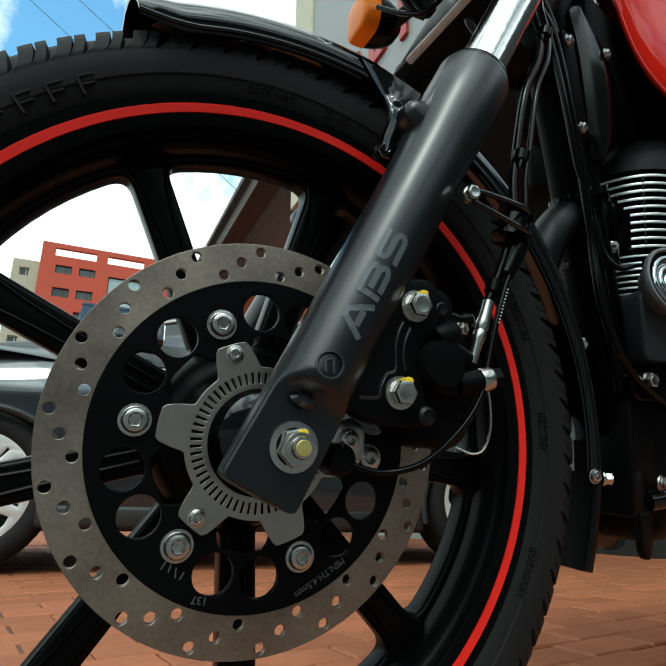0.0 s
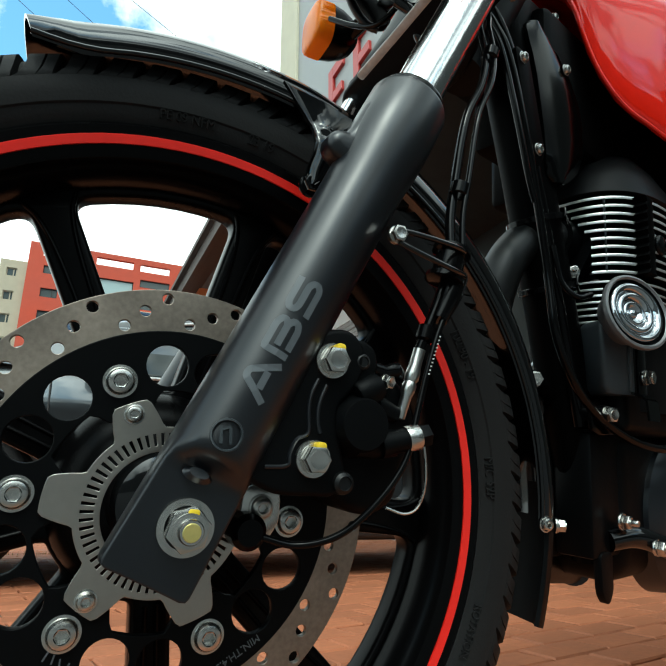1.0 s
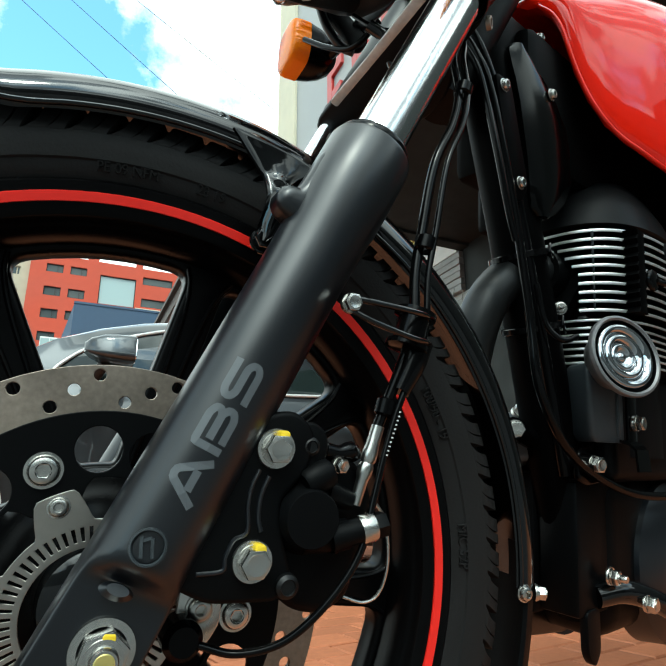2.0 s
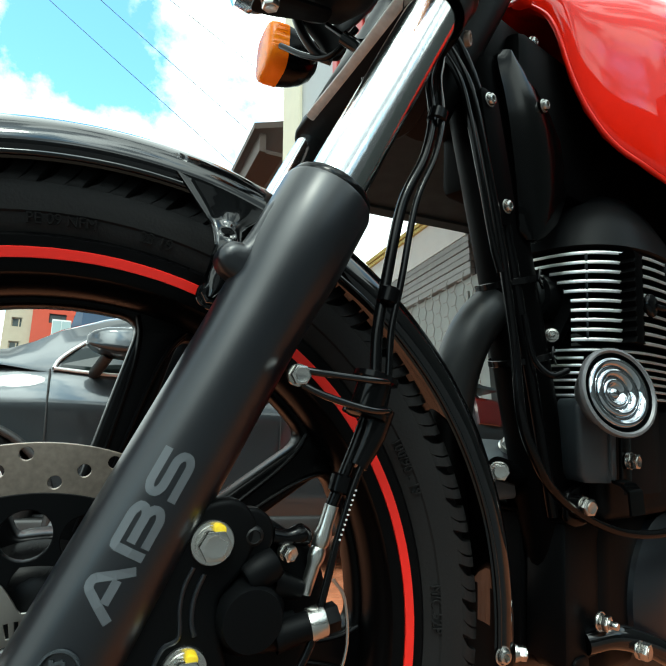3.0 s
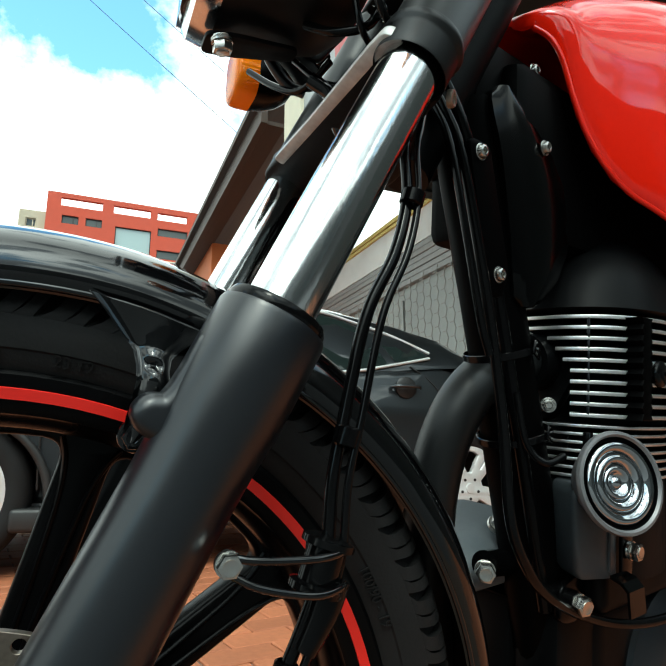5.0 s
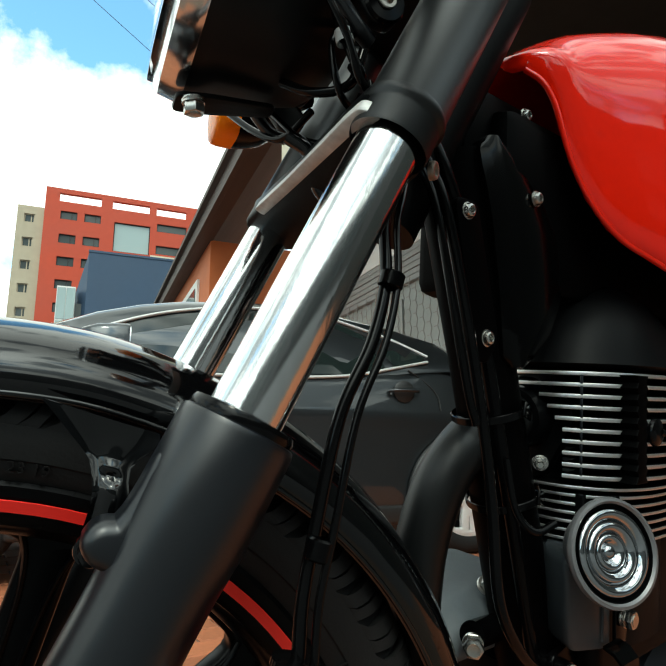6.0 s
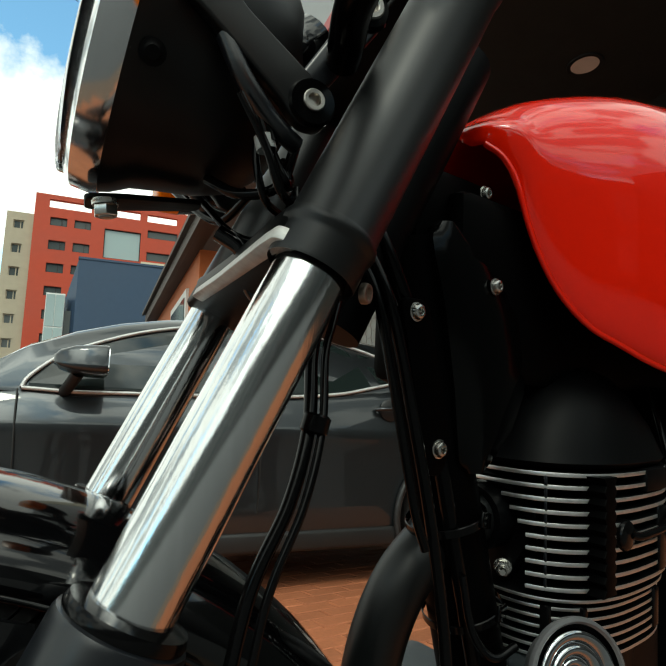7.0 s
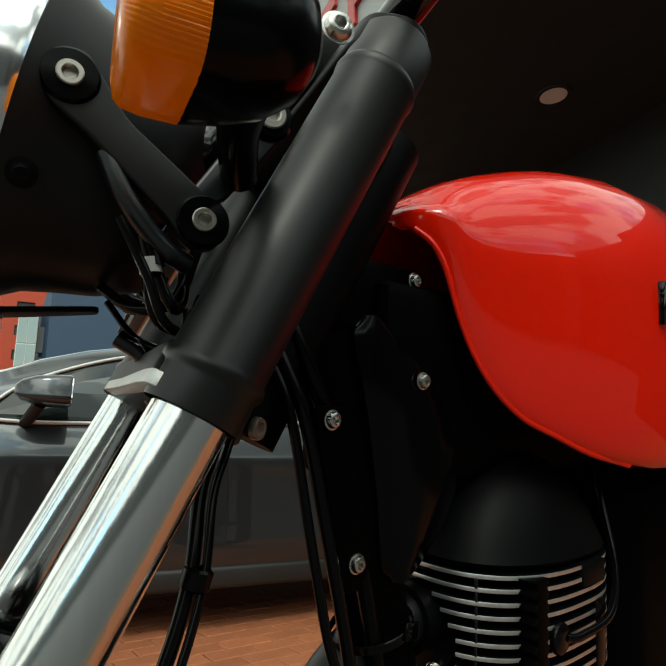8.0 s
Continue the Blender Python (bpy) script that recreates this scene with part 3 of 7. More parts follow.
def fork_leg(y, near):
    """The black lower leg with its flared top, axle lug and fender boss."""
    base = on_fork(0.0, y)
    m = along(base, base + FORK)
    end = -0.0285 if near else -0.012
    prof = [(0.0, end), (0.0205, end), (0.0228, end + 0.0010), (0.0235, end + 0.0028), *[(0.0237, end + 0.004 + (0.046 - end) / 18 * k) for k in range(18)], (0.0240, 0.17), (0.0242, 0.210), (0.0248, 0.229), (0.0264, 0.247), (0.0270, 0.263), (0.0270, 0.2930), (0.0262, 0.2955), (0.0240, 0.2965), (0.0180, 0.2967), (0.0176, 0.290)]
    leg = lathe(prof, 64)
    # the sides of the lug at the axle are flattened
    bmesh.ops.transform(leg, matrix=m, verts=leg.verts)
    if near:
        for v in leg.verts:
            up = (v.co - base).dot(FORK)
            face = -0.1165 - 0.018 * min(1.0, max(0.0, (up - 0.026) / 0.013)) ** 1.5
            v.co.y = max(v.co.y, face)
    out = part("fork_leg", leg, M_SATIN, bike, "satin black fork lower leg", smooth=28 if near else 40)
    lug = [(-0.0300, -0.0125), (-0.0100, -0.0245), (0.0045, -0.0335), (0.0115, -0.029), (0.0235, 0.003), (0.0285, 0.030), (0.014, 0.042), (0.0, 0.034)]
    if not near:
        part("axle_lug", plate([rounded(lug, 0.004)], 0.034, 0.003, 2), M_SATIN, out, "flat-sided axle lug", facing(-0.0025, y, 0.0), smooth=40)
    # boss for the fender stay
    c = on_fork(0.222, y)
    web = [(0.0752, 0.2218), (0.0768, 0.2235), (0.0835, 0.2232), (0.0890, 0.2296), (0.0942, 0.2390), (0.1005, 0.2520), (0.112, 0.254), (0.106, 0.214), (0.094, 0.2085), (0.0835, 0.2150), (0.0765, 0.2195)]
    boss = plate([rounded(web, 0.003, 3)], 0.022, 0.0072, 5)
    bmesh.ops.transform(boss, matrix=facing(0, c.y - 0.001, 0), verts=boss.verts)
    part("fender_boss", boss, M_SATIN, out, "cast boss for the fender stay", smooth=60)
    seal = lathe([(0.0168, 0.2925), (0.0245, 0.2950), (0.0252, 0.2980), (0.0240, 0.3010), (0.0178, 0.3020), (0.0168, 0.3020)], 48)
    part("dust_seal", seal, M_HOSE, out, "rubber dust seal", m)
    tube_ob = part("stanchion", lathe([(0.0174, 0.288), (0.0174, 0.470)], 64), M_TUBE, bike, "polished chrome fork tube", m)
    shroud = lathe([(0.0214, 0.4535), (0.0218, 0.4550), (0.0218, 0.468), (0.0222, 0.4700), (0.0233, 0.4715), (0.0236, 0.4735), (0.0230, 0.4760), (0.0219, 0.4775), (0.0216, 0.640), (0.0222, 0.6415), (0.0226, 0.6440), (0.0220, 0.6465), (0.0214, 0.6470), (0.0214, 0.671), (0.0195, 0.674), (0.0, 0.674)], 64)
    part("fork_shroud", shroud, M_SHROUD, bike, "satin black fork shroud with raised collars", m, smooth=40)
    return out


near_leg = fork_leg(-FORK_Y, True)
far_leg = fork_leg(FORK_Y, False)

# writing on the near leg follows its round surface
base = on_fork(0.0)
leg_m = along(base, base + FORK)
inv = leg_m.inverted()
out_dir = inv.to_3x3() @ Vector((-0.20, -1, 0))
A0 = math.atan2(out_dir.y, out_dir.x)


def on_leg(bm, s, radius, turn=0.0, spin=1.0):
    """Wraps a flat bmesh round the leg: its x runs up the leg, its y round it."""
    for v in bm.verts:
        a = A0 + turn + spin * v.co.y / radius
        r = radius + v.co.z
        v.co = Vector((r * math.cos(a), r * math.sin(a), s + v.co.x))
    return bm


def letter(strokes, width):
    """A letter of straight bars: strokes of points, each drawn as a strip with mitred corners."""
    bm = bmesh.new()
    for line in strokes:
        pts = [Vector(line[0])]
        for p, q, r in zip(line, line[1:], line[2:]):
            p, q, r = Vector(p), Vector(q), Vector(r)
            cut = min(0.0016, 0.45 * (p - q).length, 0.45 * (r - q).length)
            s, e = q + (p - q).normalized() * cut, q + (r - q).normalized() * cut
            pts += [s, 0.25 * s + 0.5 * q + 0.25 * e, e]
        pts.append(Vector(line[-1]))
        left, right = [], []
        for k, p in enumerate(pts):
            u = (p - pts[k - 1]).normalized() if k else (pts[1] - p).normalized()
            v = (pts[k + 1] - p).normalized() if k < len(pts) - 1 else u
            n1, n2 = Vector((-u.y, u.x)), Vector((-v.y, v.x))
            n = (n1 + n2).normalized()
            n *= width / 2 / max(0.5, n.dot(n1))
            left.append(p + n)
            right.append(p - n)
        steps_l, steps_r = [], []
        for k in range(len(pts) - 1):
            cuts = 2
            for q in range(cuts + (k == len(pts) - 2)):
                steps_l.append(left[k].lerp(left[k + 1], q / cuts))
                steps_r.append(right[k].lerp(right[k + 1], q / cuts))
        a = [bm.verts.new((*p, 0.0003)) for p in steps_l]
        c = [bm.verts.new((*p, 0.0003)) for p in steps_r]
        for k in range(len(a) - 1):
            bm.faces.new((a[k], c[k], c[k + 1], a[k + 1]))
    return bm


def arc(cx, cy, rx, ry, a0, a1, n=7):
    return [(cx + rx * math.cos(radians(a0 + (a1 - a0) * k / n)), cy + ry * math.sin(radians(a0 + (a1 - a0) * k / n))) for k in range(n + 1)]


glyph_a = [[(0.0, -0.0075), (0.0085, 0.0065), (0.0120, 0.0065), (0.0205, -0.0075)], [(0.0055, -0.0025), (0.0150, -0.0025)]]
glyph_b = [[(0.0012, -0.0075), (0.0012, 0.0062), (0.0155, 0.0062), (0.0188, 0.0045), (0.0188, 0.0022), (0.0165, 0.0004), (0.0045, 0.0004)], [(0.0165, 0.0004), (0.0195, -0.0014), (0.0195, -0.0042), (0.0165, -0.0060), (0.0045, -0.0060)]]
glyph_s = [[(0.0198, 0.0062), (0.0042, 0.0062), (0.0014, 0.0046), (0.0014, 0.0020), (0.0042, 0.0004), (0.0165, 0.0004), (0.0192, -0.0014), (0.0192, -0.0042), (0.0165, -0.0060), (0.0004, -0.0060)]]
# positive y of the letters points to the front of the bike
probe = [leg_m @ Vector((math.cos(A0 + d), math.sin(A0 + d), 0)) for d in (-0.3, 0.3)]
SPIN = 1.0 if probe[1].x < probe[0].x else -1.0
for name, glyph, s0 in (("letter_a", glyph_a, 0.0675), ("letter_b", glyph_b, 0.0928), ("letter_s", glyph_s, 0.1176)):
    glyph = [[(1.035 * u, v) for u, v in line] for line in glyph]
    part(name, on_leg(letter(glyph, 0.0037), s0, 0.0240, 0.0, SPIN), M_GREYINK, near_leg, "grey printed letter", leg_m, smooth=0)

# round maker's emblem as a plain ring with bars
emblem = join(lathe([(0.0066, 0.0), (0.0070, 0.0010), (0.0078, 0.0010), (0.0082, 0.0)], 32), plate([[(-0.0035, -0.004), (-0.002, -0.004), (-0.002, 0.0045), (-0.0035, 0.0045)]], 0.0012), plate([[(0.001, -0.0045), (0.0025, -0.0045), (0.0025, 0.0035), (0.001, 0.0035)]], 0.0012), plate([[(-0.0035, 0.003), (0.0015, 0.0045), (0.0015, 0.0032), (-0.0035, 0.0017)]], 0.0012))
bmx(emblem, pose(0, 0, 0, 0, 0, -62))
part("round_emblem", on_leg(emblem, 0.0462, 0.0245, 0.0, SPIN), M_CAST, near_leg, "round embossed emblem", leg_m, smooth=0)
# oval recess cover over the axle
part("drain_screw", lathe([(0.0, 0.002), (0.004, 0.002), (0.0052, 0.0), (0.0062, -0.001)], 24), M_SATIN, near_leg, "", facing(0.0060, -0.1205, 0.0245) @ pose(0, 0, 0, -28, 0, -20) @ Matrix.Diagonal((1.25, 0.62, 1.0, 1.0)))

# axle end with its nut and washer
ax = facing(0.0030, -0.1163, 0.0000)
nut = join(lathe([(0.0, 0.0), (0.0178, 0.0), (0.0182, 0.001), (0.0178, 0.0026), (0.0135, 0.0030)], 40), bmx(plate([ring_points(0, 0, 0.0132, 6, 0.25)], 0.0085, 0.0008), pose(0, 0, 0.0072)), bmx(lathe([(0.0105, 0.0), (0.0105, 0.0014), (0.0078, 0.0016), (0.0078, 0.0052), (0.0070, 0.0066), (0.0, 0.0066)], 30), pose(0, 0, 0.0115)))
axle_nut = part("axle_nut", nut, M_ZINC, bike, "zinc-plated axle nut and washer", ax @ Matrix.Diagonal((0.76, 0.76, 0.90, 1.0)))
part("torque_mark", plate([rounded([(-0.0026, 0.006), (0.003, 0.006), (0.004, 0.0118), (-0.002, 0.0122)], 0.0015)], 0.0030, 0.0005), M_YELLOW, axle_nut, "dab of yellow torque paint", ax @ Matrix.Diagonal((0.76, 0.76, 0.90, 1.0)) @ pose(0.0012, 0.0, 0.0112))
part("axle_tip", lathe([(0.0, 0.0003), (0.0052, 0.0003), (0.0056, 0.0)], 24), material("brass_yellow_dip", (0.55, 0.47, 0.16), 0.4, metal=0.6, grain=0.15, size=300, wear=0.2), axle_nut, "yellowish end of the axle", ax @ Matrix.Diagonal((0.76, 0.76, 0.90, 1.0)) @ pose(0, 0, 0.0183))


def caliper():
    y = -0.113
    bracket = [(0.030, 0.034), (0.056, 0.0210), (0.088, 0.0200), (0.094, 0.026), (0.088, 0.045), (0.085, 0.065), (0.099, 0.080), (0.103, 0.096), (0.094, 0.106), (0.080, 0.104), (0.062, 0.088), (0.045, 0.070)]
    br = part("caliper_bracket", plate([rounded([(px - 0.0095, pz - 0.003) for px, pz in bracket], 0.006)], 0.012, 0.003, 2), M_MATT, bike, "cast black caliper bracket", facing(0, y, 0), smooth=40)
    hex_bolt("bracket_bolt", br, facing(0.0655, y - 0.006, 0.0336), 0.0066, 0.0060, 0.0100, True)
    hex_bolt("bracket_bolt", br, facing(0.0739, y - 0.006, 0.0864), 0.0066, 0.0060, 0.0100, True)
    rib = tube([(0.0665, y - 0.006, 0.0760), (0.0630, y - 0.006, 0.0680), (0.0618, y - 0.006, 0.0590), (0.0622, y - 0.006, 0.0470), (0.0560, y - 0.006, 0.0435), (0.0525, y - 0.006, 0.0360), (0.0515, y - 0.006, 0.0300), (0.0395, y - 0.006, 0.0290)], 0.0011, 8, 5)
    part("bracket_rib", rib, M_SATIN, br)
    part("bracket_rib", tube([(0.0715, y - 0.006, 0.0730), (0.0680, y - 0.006, 0.0640), (0.0672, y - 0.006, 0.0540), (0.0690, y - 0.006, 0.0470)], 0.0012, 8, 5), M_SATIN, br)
    shell = [(0.086, 0.022), (0.096, 0.011), (0.110, 0.009), (0.1195, 0.015), (0.1225, 0.030), (0.129, 0.042), (0.132, 0.056), (0.126, 0.072), (0.106, 0.085), (0.094, 0.078), (0.088, 0.05)]
    body = part("brake_caliper", plate([rounded(shell, 0.008)], 0.050, 0.007, 3), M_MATT, bike, "matt black floating brake caliper", facing(0, -0.082, 0), smooth=50)
    part("piston_housing", lathe([(0.0190, -0.012), (0.0185, 0.000), (0.0155, 0.004), (0.0146, 0.0100), (0.0136, 0.0118), (0.0, 0.0124)], 48), M_MATT, body, "round piston housing", facing(0.0935, -0.1140, 0.0528))
    for x, z, r, h in ((0.0935, 0.0880, 0.0050, 0.0065), (0.0835, 0.0215, 0.0062, 0.010)):
        part("slide_pin_boss", lathe([(r, -0.02), (r, h * 0.6), (r * 0.92, h * 0.85), (r * 0.62, h), (r * 0.55, h * 0.9), (0.0, h * 0.9)], 28), M_BUCKET, body, "", facing(x, -0.1130, z))
    part("pin_lug", plate([rounded([(0.0830, 0.0800), (0.0845, 0.0955), (0.0930, 0.0995), (0.1010, 0.0950), (0.1025, 0.0850), (0.0960, 0.0760)], 0.006)], 0.010, 0.002, 2), M_MATT, body, "", facing(0, -0.1120, 0), smooth=45)
    part("slide_pin_cover", lathe([(0.0, -0.004), (0.0070, -0.004), (0.0082, -0.0025), (0.0084, 0.010), (0.0074, 0.0125), (0.0, 0.0130)], 28), M_MATT, body, "", along((0.0945, -0.1160, 0.0700), (0.1200, -0.1130, 0.0830)), smooth=40)
    part("bleed_cap", tube([(0.1050, -0.110, 0.0862), (0.1130, -0.110, 0.0850), (0.1195, -0.110, 0.0862), (0.1235, -0.108, 0.0835)], 0.0052, 14, 3, radii=(0.0042, 0.0040, 0.0054, 0.0040)), M_HOSE, body, "rubber bleed-screw cap", smooth=60)
    hex_bolt("bleed_screw", body, along((0.1115, -0.1100, 0.0792), (0.1150, -0.122, 0.0775)), 0.0036, 0.004, 0.0040, False)
    part("pad_spring", tube([(0.150, -0.085, 0.056), (0.1575, -0.085, 0.045), (0.1600, -0.085, 0.022), (0.1550, -0.085, 0.0055), (0.1450, -0.085, 0.0005), (0.132, -0.084, 0.004)], 0.0010, 8, 5), M_ZINC, body, "thin bright wire spring")
    m = along((0.1140, -0.1180, 0.0440), (0.1378, -0.1195, 0.0498))
    collar = lathe([(0.0060, 0.0088), (0.0074, 0.0090), (0.0076, 0.0096), (0.0076, 0.0168), (0.0072, 0.0174), (0.0050, 0.0176)], 32)
    banjo = part("hose_fitting", collar, M_ZINC, bike, "bright collar of the brake hose fitting", m)
    part("banjo_neck", lathe([(0.0075, -0.008), (0.0068, 0.0), (0.0066, 0.0092)], 24), M_MATT, banjo, "black neck of the fitting", m)
    part("banjo_bolt", bmx(plate([ring_points(0, 0, 0.0060, 6)], 0.0068, 0.0007), pose(0, 0, 0.0208)), M_MATT, banjo, "black hexagon bolt", m)
    # cast webs and the pipe boss between piston and hose
    part("caliper_web", tube([(0.096, -0.112, 0.046), (0.108, -0.113, 0.043), (0.118, -0.114, 0.044)], 0.008, 14, 4, radii=(0.012, 0.0085, 0.0078)), M_MATT, body, "", smooth=60)
    part("caliper_web", tube([(0.106, -0.110, 0.064), (0.114, -0.110, 0.062), (0.121, -0.110, 0.060)], 0.006, 14, 4, radii=(0.008, 0.0062, 0.005)), M_MATT, body, "", smooth=60)


caliper()


def speed_sensor():
    m = facing(0.0480, -0.0850, 0.0030)
    clip = part("sensor_bracket", plate([rounded([(-0.010, -0.016), (0.006, -0.016), (0.0125, -0.006), (0.0125, 0.010), (0.004, 0.016), (-0.008, 0.012)], 0.004)], 0.003, 0.0005), M_ZINC, bike, "small bright sensor bracket", m)
    part("speed_sensor", lathe([(0.0, 0.009), (0.007, 0.009), (0.0098, 0.006), (0.0100, -0.008), (0.0, -0.008)], 28), M_PLASTIC, clip, "black plastic speed sensor", facing(0.0410, -0.0900, -0.0065))
    button_bolt("sensor_bolt", clip, facing(0.0500, -0.0870, 0.0050), 0.0062, 0.0042)


speed_sensor()


def cables():
    hose = [(0.236, -0.050, 0.440), (0.226, -0.060, 0.412), (0.216, -0.070, 0.390), (0.209, -0.078, 0.372), (0.2045, -0.09, 0.340), (0.194, -0.098, 0.307), (0.177, -0.102, 0.272), (0.166, -0.105, 0.222), (0.160, -0.108, 0.192), (0.157, -0.112, 0.160), (0.149, -0.1125, 0.135), (0.1405, -0.112, 0.113), (0.1325, -0.111, 0.092), (0.1275, -0.110, 0.074)]
    a = part("brake_hose", tube(hose, 0.0033, 14, 8), M_HOSE, bike, "black rubber brake hose", smooth=60)
    for x, y, z, r, l in ((0.1385, -0.1120, 0.106, 0.0058, 0.010), (0.1650, -0.109, 0.208, 0.0064, 0.010), (0.2055, -0.0925, 0.336, 0.0066, 0.009)):
        k = Vector((x, y, z))
        part("hose_clip", lathe([(r * 0.8, 0.0), (r, 0.001), (r, l - 0.001), (r * 0.8, l)], 18), M_PLASTIC, a, "black clip round hose and lead", along(k, k + Vector((0.25, 0, 0.97))))
    m = along((0.1235, -0.1105, 0.058), (0.1330, -0.1118, 0.092))
    part("hose_ferrule", lathe([(0.0030, 0.0), (0.0034, 0.014), (0.0043, 0.017), (0.0044, 0.021), (0.0036, 0.023), (0.0045, 0.025), (0.0045, 0.029), (0.0038, 0.033), (0.0037, 0.044)], 24), M_ZINC, a, "bright crimped ferrule", m)
    lead = [(0.240, -0.048, 0.440), (0.231, -0.062, 0.412), (0.221, -0.075, 0.390), (0.214, -0.083, 0.372), (0.2095, -0.094, 0.340), (0.199, -0.103, 0.307), (0.183, -0.108, 0.272), (0.172, -0.112, 0.222), (0.1655, -0.114, 0.192), (0.1625, -0.117, 0.160), (0.156, -0.117, 0.137), (0.1455, -0.117, 0.112), (0.1375, -0.118, 0.088), (0.1305, -0.119, 0.062), (0.122, -0.121, 0.035), (0.106, -0.119, 0.012), (0.087, -0.112, -0.006), (0.066, -0.103, -0.0125), (0.048, -0.096, -0.009)]
    b = part("sensor_lead", tube(lead, 0.0020, 10, 8), M_HOSE, bike, "thin black sensor lead", smooth=60)
    dots = bmesh.new()
    for k in range(11):
        t = k / 10
        p = Vector((0.1448, -0.1197, 0.1085)).lerp(Vector((0.1368, -0.1203, 0.0850)), t)
        d = box(p.x - 0.0005, p.x + 0.0005, p.y - 0.0003, p.y + 0.0003, p.z - 0.0004, p.z + 0.0004)
        dots = join(dots, d)
    part("lead_print", dots, M_WHITEINK, b, "row of tiny white printed bars", smooth=0)
    part("hose_sleeve", tube([(0.1600, -0.1125, 0.150), (0.1555, -0.1135, 0.136), (0.1475, -0.1140, 0.120)], 0.007, 18, 5, radii=(0.0090, 0.0078, 0.0056)), M_HOSE, a, "black rubber sleeve round hose and lead", smooth=60)
    # clamp that carries both on the leg
    hook = join(tube([(0.1085, -0.127, 0.1670), (0.120, -0.130, 0.1655), (0.146, -0.129, 0.1640), (0.161, -0.122, 0.1640), (0.163, -0.112, 0.1635), (0.150, -0.104, 0.1630)], 0.0018, 8, 6), tube([(0.1105, -0.127, 0.1595), (0.122, -0.130, 0.1545), (0.146, -0.129, 0.1490), (0.161, -0.122, 0.1490), (0.163, -0.112, 0.1490), (0.150, -0.104, 0.1490)], 0.0018, 8, 6))
    h = part("hose_bracket", hook, M_GLOSS, bike, "black wire bracket holding the brake hose", smooth=60)
    grom = lathe([(0.0, -0.0125), (0.0095, -0.0125), (0.0125, -0.0115), (0.0125, -0.0085), (0.0092, -0.0075), (0.0092, 0.0075), (0.0125, 0.0085), (0.0125, 0.0115), (0.0095, 0.0125), (0.0, 0.0125)], 28)
    part("grommet", grom, M_HOSE, h, "grey-black rubber grommet", pose(0.1545, -0.1135, 0.1565, 0, 16, 0))
    hex_bolt("bracket_bolt", h, facing(0.1085, -0.124, 0.1640), 0.0046, 0.0040, 0.0054, False)
    # thin leads behind the fork
    part("control_cable", tube([(0.208, -0.05, 0.37), (0.200, -0.02, 0.33), (0.184, 0.0, 0.29), (0.170, 0.02, 0.265)], 0.0024, 8, 6), M_HOSE, bike, "thin black control cable", smooth=60)


cables()


